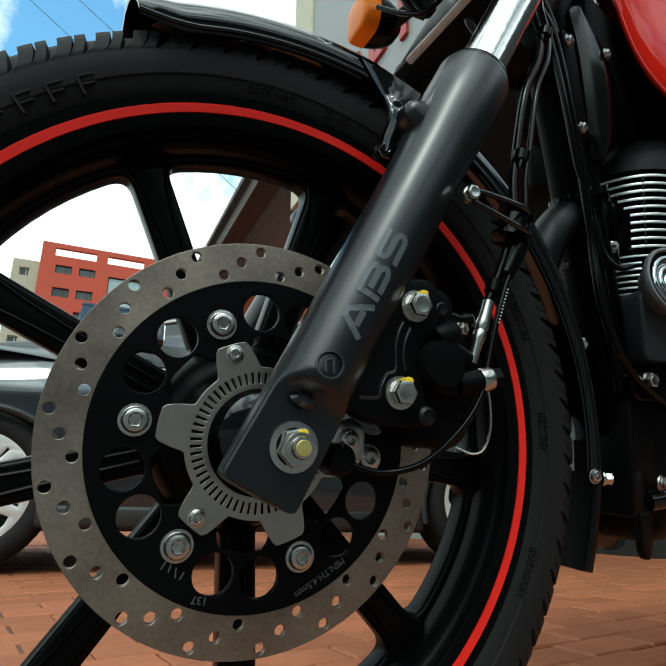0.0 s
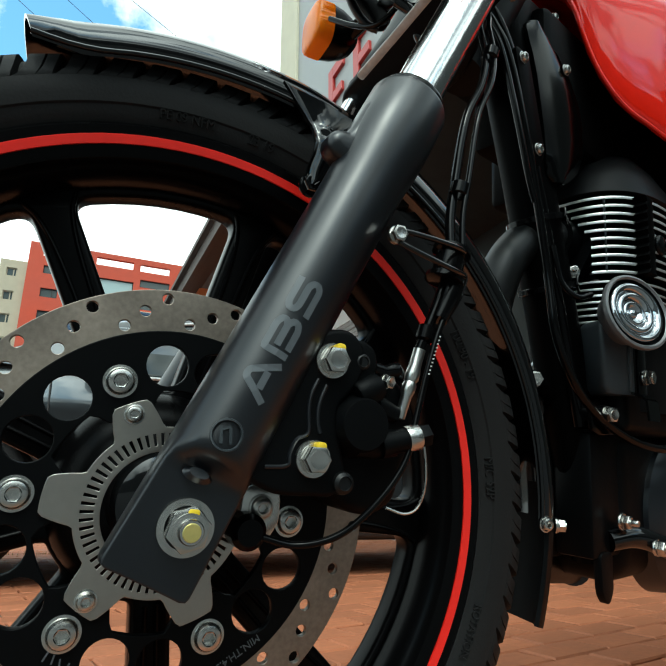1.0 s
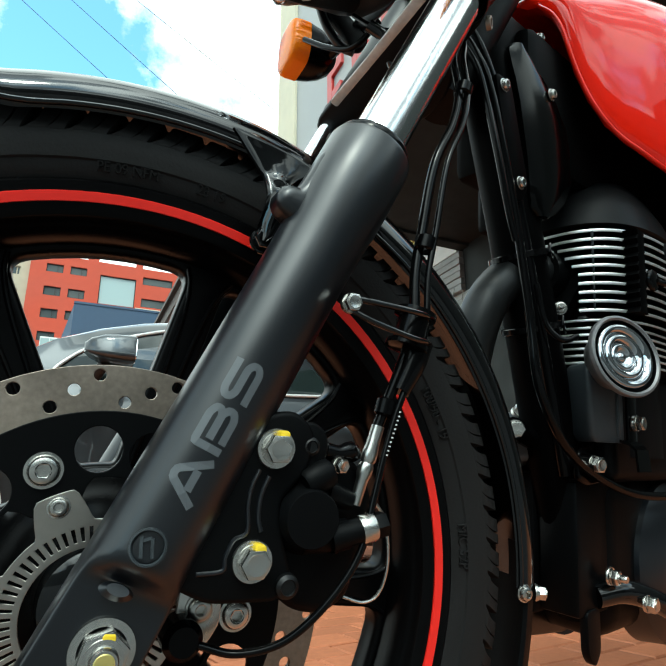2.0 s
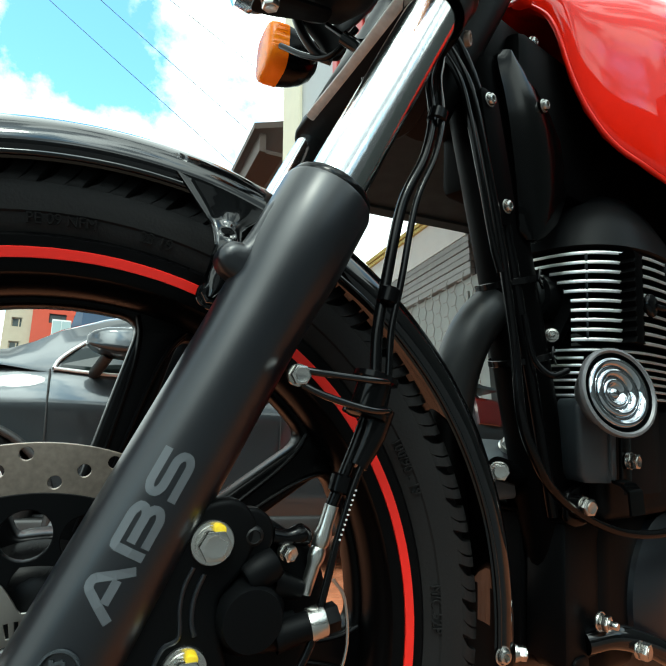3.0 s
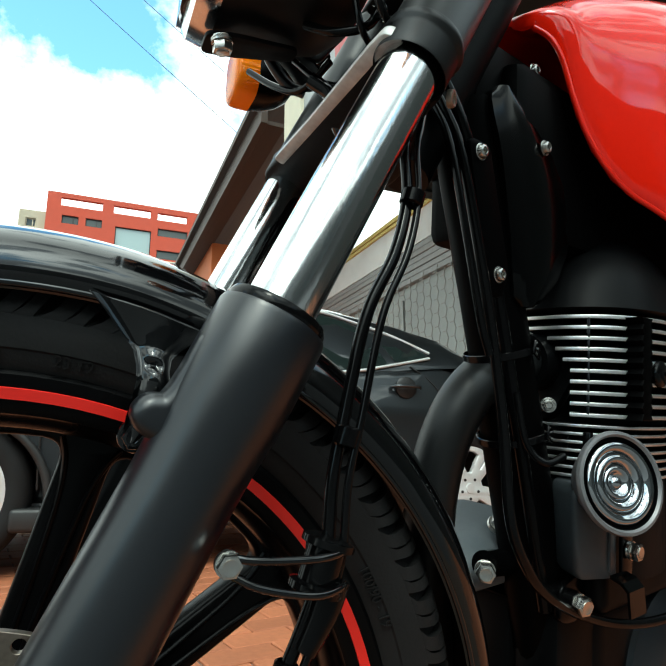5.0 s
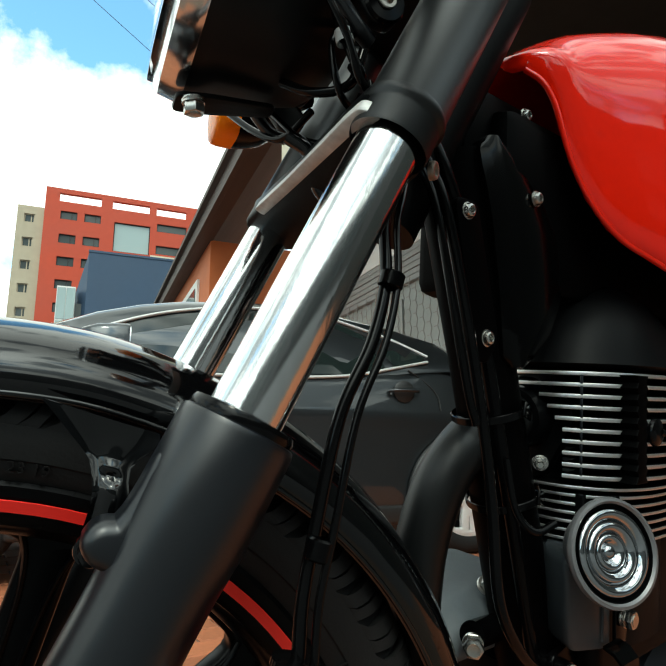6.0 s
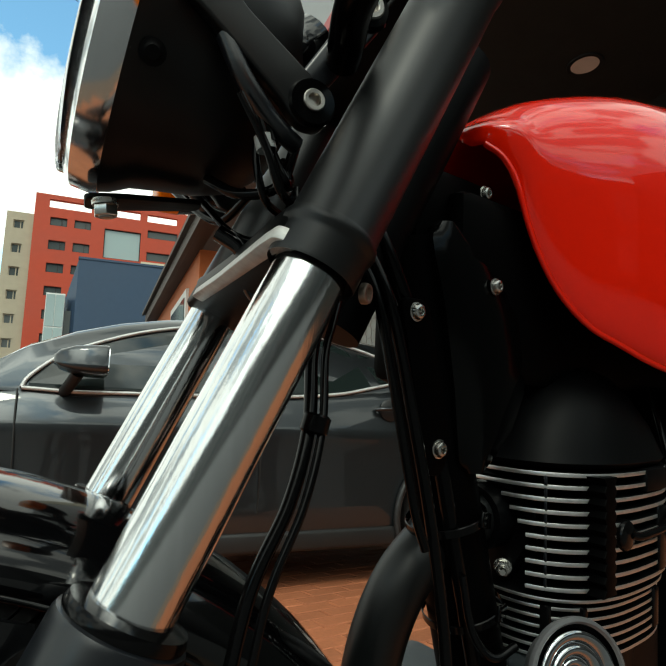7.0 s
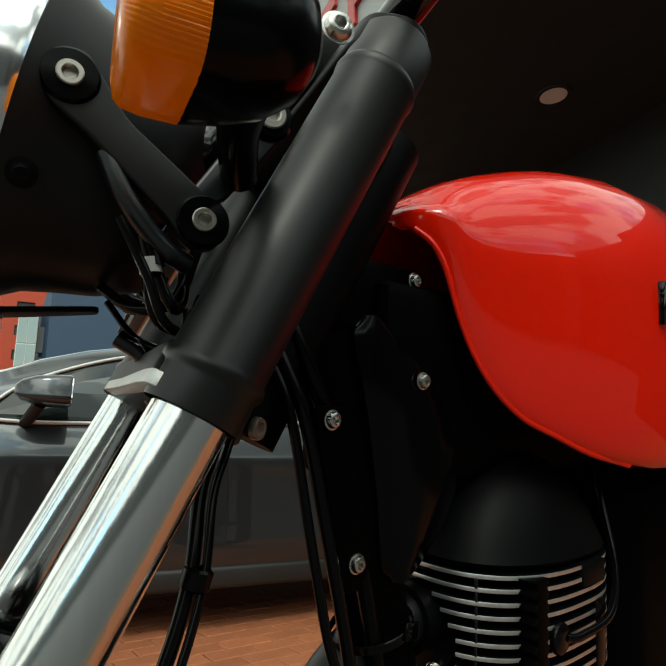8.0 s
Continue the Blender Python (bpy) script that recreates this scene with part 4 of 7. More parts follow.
def fender():
    deg0, deg1 = 110.5, -2.0
    section = [(-0.0610, 0.2795), (-0.0625, 0.2815), (-0.0625, 0.2890), (-0.0590, 0.2985), (-0.0520, 0.3070), (-0.0400, 0.3150), (-0.0220, 0.3210), (0.0, 0.3232), (0.0220, 0.3210), (0.0400, 0.3150), (0.0520, 0.3070), (0.0590, 0.2985), (0.0625, 0.2890), (0.0625, 0.2815), (0.0610, 0.2795)]
    inner = [(y * 0.965, r - 0.0028) for y, r in section[::-1]]
    loop = [*section, *inner]
    rows = []
    n = 90
    for k in range(n + 1):
        t = k / n
        deg = deg0 + (deg1 - deg0) * t
        a = radians(deg)
        # towards the rear the sides grow shallower
        drop = 0.0 if deg > 60 else min(1.0, (60 - deg) / 45)
        tip = max(0.0, (deg - 105) / 5.5)
        row = []
        for y, r in loop:
            low = min(1.0, max(0.0, (0.3232 - r) / 0.044))
            rr = r + drop * low * 0.014 + tip * low * 0.012 - 0.0065 * (1 - low) * min(1.0, max(0.0, (deg - 28) / 40)) + (0.0 if deg < 76 else -0.007 * (deg - 76) / 34)
            row.append((rr * math.cos(a), y * (1 - 0.16 * drop) , rr * math.sin(a)))
        rows.append(row)
    ob = part("front_fender", loft(rows), M_GLOSS, bike, "glossy black front fender", smooth=50)
    # rolled lip
    for s in (-1, 1):
        lip = []
        for k in range(0, n + 1, 3):
            p = rows[k][0 if s < 0 else 14]
            lip.append((p[0], p[1], p[2]))
        part("fender_lip", tube(lip, 0.0019, 8, 2), M_GLOSS, ob, "", smooth=60)
    flap = []
    for k in range(17):
        a = radians(3.0 - 20 * k / 16)
        flap.append([((r + 0.0035) * math.cos(a), y * 0.86, (r + 0.0035) * math.sin(a)) for y, r in ((-0.060, 0.2965), (-0.056, 0.305), (-0.035, 0.318), (0.0, 0.323), (0.035, 0.318), (0.056, 0.305), (0.060, 0.2965), (0.057, 0.2945), (0.052, 0.3015), (0.033, 0.3135), (0.0, 0.3185), (-0.033, 0.3135), (-0.052, 0.3015), (-0.057, 0.2945))])
    f = part("mud_flap", loft(flap), M_MATT, ob, "black plastic flap below the fender", smooth=50)
    button_bolt("flap_bolt", f, along((0.2955, -0.052, -0.0130), (0.2955, -0.08, -0.0130)), 0.0055, 0.0045)
    hex_bolt("flap_bolt", f, along((0.3110, -0.046, -0.0150), (0.3365, -0.062, -0.0150)), 0.0045, 0.005, 0.0062)
    for s in (-1, 1):
        y = s * 0.074
        # left and right edge of the pressing, from its pointed tip down to the foot
        edges = ((0.0490, 0.2750, 0.0985, 0.2600), (0.0545, 0.2685, 0.0985, 0.2570), (0.0609, 0.2604, 0.0960, 0.2530), (0.0665, 0.2535, 0.0905, 0.2490), (0.0695, 0.2490, 0.0868, 0.2450), (0.0712, 0.2420, 0.0860, 0.2392), (0.0717, 0.2351, 0.0868, 0.2330), (0.0705, 0.2270, 0.0850, 0.2250), (0.0685, 0.2181, 0.0810, 0.2170), (0.0682, 0.2110, 0.0775, 0.2100), (0.0690, 0.2070, 0.0735, 0.2060))
        fine = []
        for a, b in zip(edges, edges[1:]):
            fine += [tuple(p + (q - p) * k / 4 for p, q in zip(a, b)) for k in range(4)]
        fine.append(edges[-1])
        rows = []
        for x0, z0, x1, z1 in fine:
            neck = math.exp(-((z0 - 0.240) / 0.014) ** 2)
            dent = math.exp(-((z0 - 0.2435) / 0.0022) ** 4)
            ledge = min(1.0, max(0.0, (0.252 - z0) / 0.016)) * min(1.0, max(0.0, (z0 - 0.205) / 0.024))
            arch = []
            for k in range(15):
                u = k / 14
                out = 0.0042 * math.exp(-(u / 0.10) ** 2) + (0.003 + 0.0025 * neck) * math.sin(math.pi * min(1.0, u * 1.05)) + 0.007 * (u - 0.3)
                out -= 0.0035 * dent * math.exp(-((u - 0.52) / 0.22) ** 4) - 0.0055 * ledge
                arch.append((x0 + (x1 - x0) * u, y + s * out, z0 + (z1 - z0) * u))
            rows.append(arch + [(px, py - s * 0.003, pz) for px, py, pz in arch[::-1]])
        st = part("fender_stay", loft(rows), M_GLOSS, ob, "glossy black curved fender stay", smooth=60)
        hex_bolt("stay_bolt", st, along((0.0735, y - s * 0.004, 0.2085), (0.0735, y + s * 0.02, 0.2085)), 0.0055, 0.005, 0.008, False, M_GLOSS, "black stay bolt")
    part("fender_tag", box(-0.009, 0.009, -0.007, 0.007, -0.0004, 0.0004, 0.0002), material("brown_paper_tag", (0.20, 0.15, 0.12), 0.6, grain=0.1, size=200, wear=0.2), ob, "small brown paper tag", along((-0.0790, -0.018, 0.2925), (-0.068, -0.010, 0.252)))
    part("fender_rivet", lathe([(0.0, 0.0012), (0.006, 0.0012), (0.0085, 0.0), (0.011, -0.001)], 24), M_GLOSS, ob, "", along((0.0487, -0.0450, 0.2980), (0.0632, -0.0880, 0.3870)))


fender()


def yokes():
    # lower yoke: a cast bridge between the fork tubes, its front edge bare metal
    up = on_fork(0.0, 0.0)
    for s, name in ((0.4655, "lower_yoke"), (0.664, "upper_yoke")):
        m = along(up, up + FORK) @ pose(0, 0, s)
        inv_m = m.inverted()
        x_ax = inv_m.to_3x3() @ Vector((-1, 0, 0.48)).normalized()
        ang = math.atan2(x_ax.y, x_ax.x)
        front = pose(0, 0, 0, 0, 0, math.degrees(ang))
        half = FORK_Y
        line = [(0.0200, -half - 0.004), (0.0205, -half + 0.014), (0.0195, 0.0), (0.0205, half - 0.014), (0.0200, half + 0.004), (0.0, half + 0.021), (-0.0215, half), (-0.024, half - 0.03), (-0.045, 0.03), (-0.05, 0.0), (-0.045, -0.03), (-0.024, -half + 0.03), (-0.0215, -half), (0.0, -half - 0.021)]
        bm = plate([rounded(line, 0.012)], 0.022 if name == "lower_yoke" else 0.024, 0.003, 2)
        ob = part(name, bm, M_MATT, bike, "cast black fork yoke", m @ front, smooth=45)
        if name == "lower_yoke":
            edge = plate([rounded([(0.0241, -half + 0.034), (0.0232, 0.0), (0.0243, half - 0.012), (0.0236, half + 0.006), (0.014, half + 0.012), (0.017, half - 0.012), (0.0165, 0.0), (0.0165, -half + 0.034)], 0.003)], 0.0065, 0.0006)
            edge = bmx(edge, pose(0, 0, -0.0080))
            part("bare_edge", edge, M_WORN, ob, "bare aluminium front edge", m @ front, smooth=45)
        else:
            for s2 in (-1, 1):
                button_bolt("yoke_bolt", ob, along((0.2445, s2 * 0.127, 0.5785), (0.23, s2 * 0.30, 0.585)), 0.0066, 0.0045)
    # pinch bolt behind the lower clamp
    part("pinch_bolt", lathe([(0.0, 0.001), (0.0030, 0.001), (0.0033, 0.0035), (0.0047, 0.0035), (0.0052, 0.0022), (0.0052, 0.0)], 26), M_DISC, bike, "socket-head pinch bolt", along((0.2282, -0.092, 0.4025), (0.2937, -0.170, 0.3955)))
    # steering stem
    part("steering_stem", tube([(0.002 + 0.045 + 0.484 * 0.415, 0.0, 0.415 - 0.022), (0.002 + 0.045 + 0.484 * 0.62, 0.0, 0.62 - 0.022)], 0.024, 24, 1), M_MATT, bike, "", smooth=60)


yokes()


def headlamp():
    c, r = Vector((0.124, 0.0, 0.548)), 0.087
    m = along(c, c + Vector((1.0, 0, -0.19)))
    shell = lathe([(r, 0.0), (r - 0.002, 0.006), (r - 0.008, 0.016), (r - 0.012, 0.032), (r - 0.016, 0.052), (r - 0.025, 0.074), (r - 0.040, 0.088), (0.02, 0.095), (0.0, 0.096)], 72)
    ob = part("headlamp", shell, M_BUCKET, bike, "matt black round headlamp bucket", m, smooth=50)
    rim_mat = material("bright_lamp_rim", (0.78, 0.79, 0.80), 0.13, metal=1.0, grain=0.03, size=80, wear=0.1)
    rim = lathe([(r - 0.014, -0.019), (r - 0.010, -0.0205), (r - 0.003, -0.0185), (r + 0.0015, -0.0145), (r + 0.0022, -0.004), (r + 0.0008, 0.0), (r - 0.002, 0.0008)], 72)
    part("headlamp_rim", rim, rim_mat, ob, "chrome headlamp rim", m)
    lens = lathe([(0.0, -0.032), (0.03, -0.0308), (0.055, -0.0270), (r - 0.010, -0.0235), (r - 0.004, -0.0225), (r - 0.004, -0.0185), (r - 0.018, -0.0190), (0.055, -0.0235), (0.03, -0.0270), (0.0, -0.0280)], 60)
    part("lens", lens, M_CLEAR, ob, "clear domed headlamp glass", m)
    bowl = lathe([(r - 0.013, -0.0175), (0.066, -0.005), (0.05, 0.018), (0.03, 0.034), (0.0, 0.040)], 48)
    part("reflector", bowl, M_CHROME, ob, "", m)
    part("bucket_screw", lathe([(0.0, 0.0012), (0.0032, 0.0014), (0.0045, 0.0004), (0.0062, 0.0002), (0.0062, -0.003)], 20), M_MATT, ob, "", along((0.1265, -0.0742, 0.5050), (0.1265, -0.1342, 0.470)))
    part("bucket_seam", tube([(0.108, -0.0742, 0.5045), (0.117, -0.0742, 0.5045)], 0.0003, 6, 1), M_ALLOY, ob, "")
    for s in (-1, 1):
        arm = plate([rounded([(0.1310, 0.5520), (0.1360, 0.5595), (0.1460, 0.5600), (0.1535, 0.5490), (0.1640, 0.5340), (0.2030, 0.5050), (0.2105, 0.4970), (0.2070, 0.4840), (0.1950, 0.4845), (0.1870, 0.4950), (0.1500, 0.5270), (0.1330, 0.5390)], 0.006)], 0.009, 0.002, 2)
        br = part("headlamp_bracket", arm, M_BUCKET, bike, "satin black headlamp bracket", facing(0, s * 0.0790, 0), smooth=45)
        for x, z in ((0.1410, 0.5480), (0.2010, 0.4950)):
            ms = along((x, s * 0.0815, z), (x, s * 0.2, z))
            part("bush", lathe([(0.0118, -0.006), (0.0124, 0.002), (0.0112, 0.0040), (0.0050, 0.0045)], 30), M_PLASTIC, br, "black rubber bush", ms)
            part("bracket_screw", lathe([(0.0056, 0.0030), (0.0056, 0.0056), (0.0051, 0.0061), (0.0034, 0.0061), (0.0030, 0.0056), (0.0028, 0.0030), (0.0, 0.0028)], 28), M_RING, br, "bright socket screw", ms)
        arm2 = plate([rounded([(0.196, 0.508), (0.209, 0.508), (0.236, 0.545), (0.243, 0.556), (0.234, 0.567), (0.222, 0.562), (0.222, 0.549)], 0.005)], 0.008, 0.002, 2)
        b2 = part("bracket_arm", arm2, M_SATIN, br, "", facing(0, s * 0.0760, 0), smooth=45)
        ms = along((0.2305, s * 0.079, 0.5545), (0.2305, s * 0.2, 0.5545))
        part("bush", lathe([(0.0115, -0.006), (0.0125, 0.002), (0.011, 0.0045), (0.008, 0.005)], 30), M_PLASTIC, br, "black rubber bush", ms)
        part("bracket_screw", lathe([(0.0078, 0.0035), (0.0078, 0.0062), (0.0070, 0.0068), (0.0048, 0.0068), (0.0042, 0.0062), (0.004, 0.0035), (0.0, 0.0032)], 28), M_RING, br, "bright socket screw", ms)
        hoop = tube([(0.158, s * 0.078, 0.520), (0.168, s * 0.080, 0.500), (0.184, s * 0.079, 0.482), (0.197, s * 0.074, 0.476)], 0.0048, 12, 5)
        part("bracket_loop", hoop, M_SATIN, br, "", smooth=60)
    # plate and bolt below the bucket
    tray = plate([rounded([(0.1035, -0.011), (0.122, -0.012), (0.165, -0.007), (0.165, 0.007), (0.122, 0.012), (0.1035, 0.011)], 0.005)], 0.0032, 0.0008)
    t = part("headlamp_tray", tray, M_MATT, bike, "black bracket below the headlamp", pose(0.0, 0.0, 0.4400, 0, -7, 0))
    hex_bolt("tray_bolt", t, along((0.1125, -0.008, 0.4525), (0.119, -0.008, 0.40)), 0.0058, 0.006, 0.0072)
    part("tray_stay", tube([(0.176, 0.0, 0.446), (0.190, -0.004, 0.436), (0.196, -0.006, 0.415), (0.206, -0.006, 0.404)], 0.0055, 12, 5), M_GLOSS, t, "glossy bent stay", smooth=60)


headlamp()


def indicator(side):
    y, x, z = side * 0.170, 0.1535, 0.531
    w = 0.0285
    def ring(px, hy, hz, n=40, power=3.45):
        out = []
        for k in range(n):
            a = 2 * math.pi * k / n
            cx, sx = math.cos(a), math.sin(a)
            out.append((px, y + hy * math.copysign(abs(cx) ** (2 / power), cx), z + hz * math.copysign(abs(sx) ** (2 / power), sx)))
        return out
    def ribbed(px, hy, hz, deep):
        out = []
        for k in range(360):
            a = 2 * math.pi * k / 360
            cx, sx = math.cos(a), math.sin(a)
            zz = hz * math.copysign(abs(sx) ** 0.58, sx)
            yy = hy * math.copysign(abs(cx) ** 0.58, cx)
            out.append((px, y + yy + math.copysign(deep * math.sin(2 * math.pi * zz / 0.0023), cx), z + zz))
        return out
    lens = loft([ribbed(x + 0.0005, w * 0.72, 0.0205, 0.0), ribbed(x + 0.0018, w * 0.90, 0.0248, 0.0003), ribbed(x + 0.0045, w * 0.97, 0.0266, 0.0006), ribbed(x + 0.010, w, 0.0274, 0.0006), ribbed(x + 0.0222, w, 0.0274, 0.0006)])
    body = loft([ring(x + 0.0220, w * 1.0, 0.0275), ring(x + 0.036, w * 0.97, 0.0262, power=2.8), ring(x + 0.048, w * 0.86, 0.0225, power=2.5), ring(x + 0.057, w * 0.64, 0.0165, power=2.2), ring(x + 0.062, w * 0.32, 0.008, power=2.0), ring(x + 0.0628, w * 0.05, 0.0013, power=2.0)])
    ob = part("indicator", body, M_PLASTIC, bike, "black turn-signal housing", smooth=50)
    part("amber_lens", lens, M_AMBER, ob, "ribbed amber turn-signal lens", smooth=50)
    part("bulb_holder", lathe([(0.0, 0.0), (0.010, 0.0), (0.018, 0.004), (0.0255, 0.012), (0.0262, 0.012)], 24), M_ALLOY, ob, "", along((x + 0.034, y, z), (x - 0.02, y, z)))
    part("stalk", tube([(x + 0.048, y - side * 0.02, z - 0.004), (0.205, side * 0.12, 0.524), (0.216, side * 0.085, 0.52)], 0.009, 14, 5), M_PLASTIC, ob, "", smooth=60)


indicator(-1)
indicator(1)


def wiring():
    runs = (
        ((0.178, -0.07, 0.492), (0.184, -0.075, 0.470), (0.192, -0.076, 0.455), (0.199, -0.06, 0.462), (0.202, -0.04, 0.480)),
        ((0.190, -0.05, 0.500), (0.181, -0.058, 0.478), (0.186, -0.06, 0.452), (0.200, -0.05, 0.446)),
        ((0.164, -0.02, 0.470), (0.178, -0.04, 0.458), (0.196, -0.052, 0.462), (0.206, -0.05, 0.49)),
        ((0.170, 0.02, 0.468), (0.186, 0.0, 0.446), (0.204, -0.02, 0.442), (0.214, -0.03, 0.47)),
        ((0.160, 0.12, 0.508), (0.176, 0.09, 0.484), (0.190, 0.06, 0.470), (0.202, 0.03, 0.482)),
        ((0.165, -0.085, 0.49), (0.178, -0.088, 0.466), (0.186, -0.086, 0.448), (0.196, -0.08, 0.444), (0.2, -0.07, 0.455)),
    )
    for k, run in enumerate(runs):
        part("lamp_wire", tube(run, 0.0022 if k % 2 else 0.0030, 8, 6), M_HOSE, bike, "black lamp wiring", smooth=60)
    sleeve = part("wire_sleeve", tube([(0.1775, -0.076, 0.487), (0.182, -0.078, 0.472)], 0.0048, 12, 1), M_PLASTIC, bike, "black connector sleeve", smooth=60)
    part("wire_tag", lathe([(0.0050, 0.0), (0.0050, 0.0070)], 16), M_SIGN, sleeve, "white paper tag with dark bars", along((0.1795, -0.0775, 0.4755), (0.1815, -0.0785, 0.466)))
    part("ignition_cover", tube([(0.190, -0.03, 0.525), (0.206, -0.035, 0.545), (0.218, -0.035, 0.560)], 0.018, 20, 4, radii=(0.016, 0.020, 0.015)), M_GLOSS, bike, "glossy black cable cover", smooth=60)
    # instrument and control clutter above the lamp
    part("handlebar_clamp", box(0.262, 0.330, -0.045, 0.045, 0.600, 0.640, 0.01, 3), M_MATT, bike)
    part("handlebar", tube([(0.300, 0.0, 0.628), (0.302, -0.08, 0.630), (0.318, -0.16, 0.665), (0.35, -0.26, 0.705), (0.42, -0.36, 0.70)], 0.0115, 16, 6), M_GLOSS, bike, "black handlebar", smooth=60)
    part("handlebar", tube([(0.300, 0.0, 0.628), (0.302, 0.08, 0.630), (0.318, 0.16, 0.665), (0.35, 0.26, 0.705), (0.42, 0.36, 0.70)], 0.0115, 16, 6), M_GLOSS, bike, "black handlebar", smooth=60)
    part("clutch_cable", tube([(0.226, -0.09, 0.575), (0.232, -0.10, 0.600), (0.25, -0.11, 0.630), (0.29, -0.13, 0.66)], 0.0032, 10, 6), M_HOSE, bike, "black clutch cable", smooth=60)


wiring()


# ---- frame, tank and engine, which stand at an angle to the turned fork ----
def tank():
    table = ((0.362, 0.556, 0.547, 0.02), (0.368, 0.562, 0.543, 0.038), (0.376, 0.567, 0.532, 0.050), (0.383, 0.572, 0.513, 0.058), (0.392, 0.579, 0.480, 0.064), (0.404, 0.587, 0.452, 0.070), (0.420, 0.597, 0.428, 0.078), (0.442, 0.608, 0.409, 0.088), (0.468, 0.618, 0.397, 0.100), (0.50, 0.629, 0.384, 0.113), (0.54, 0.638, 0.375, 0.126), (0.60, 0.645, 0.371, 0.136), (0.7, 0.648, 0.364, 0.126), (0.8, 0.636, 0.37, 0.096), (0.88, 0.61, 0.385, 0.06))
    rows = []
    for x, top, low, w in table:
        mid = low + 0.52 * (top - low)
        half = []
        for k in range(13):
            a = radians(90 - 90 * k / 12)
            half.append((w * math.cos(a) ** 0.82 if k < 12 else w, mid + (top - mid) * math.sin(a) ** 0.9 if k else top))
        half[0] = (0.0, top)
        for k in range(1, 9):
            a = radians(90 * k / 8)
            half.append((w * (1 - 0.11 * (1 - math.cos(a)) ** 1.1), mid - (mid - low) * math.sin(a)))
        roof = top - 0.14 * (top - low) - 0.002
        half += [(w * 0.845, low + 0.0005), (w * 0.80, low + 0.03 * min(1.0, (top - low) / 0.10)), (w * 0.66, low + 0.45 * (top - low)), (w * 0.36, low + 0.75 * (top - low)), (w * 0.02, roof)]
        row = [(x, -yy, zz) for yy, zz in half] + [(x, yy, zz) for yy, zz in half[::-1]]
        rows.append(row)
    bm = loft(rows)
    bmesh.ops.subdivide_edges(bm, edges=list(bm.edges), cuts=1, use_grid_fill=True, smooth=1.0)
    ob = part("fuel_tank", bm, M_TANK, bike, "glossy red teardrop fuel tank", BODY, smooth=60)
    # pressed seam along the front edge
    for s in (-1, 1):
        seam = [(x - 0.001, s * (w * 0.88 + 0.001), low - 0.0005) for x, top, low, w in table[1:11]]
        part("tank_seam", tube(seam, 0.0024, 8, 4), M_TANK, ob, "pressed seam flange", BODY, smooth=60)
    # chrome-edged maker's lettering as plain upright bars
    bars = bmesh.new()
    for k in range(4):
        x0 = 0.556 + 0.030 * k
        y = -0.1365
        bars = join(bars, box(x0, x0 + 0.0065, y, y + 0.008, 0.487, 0.523, 0.0012), box(x0 + 0.006, x0 + 0.019, y, y + 0.008, 0.515, 0.523, 0.0012), box(x0 + 0.006, x0 + 0.017, y, y + 0.008, 0.500, 0.507, 0.0012))
    part("tank_badge", bars, M_GLOSS, ob, "dark raised badge bars", BODY, smooth=30)


tank()


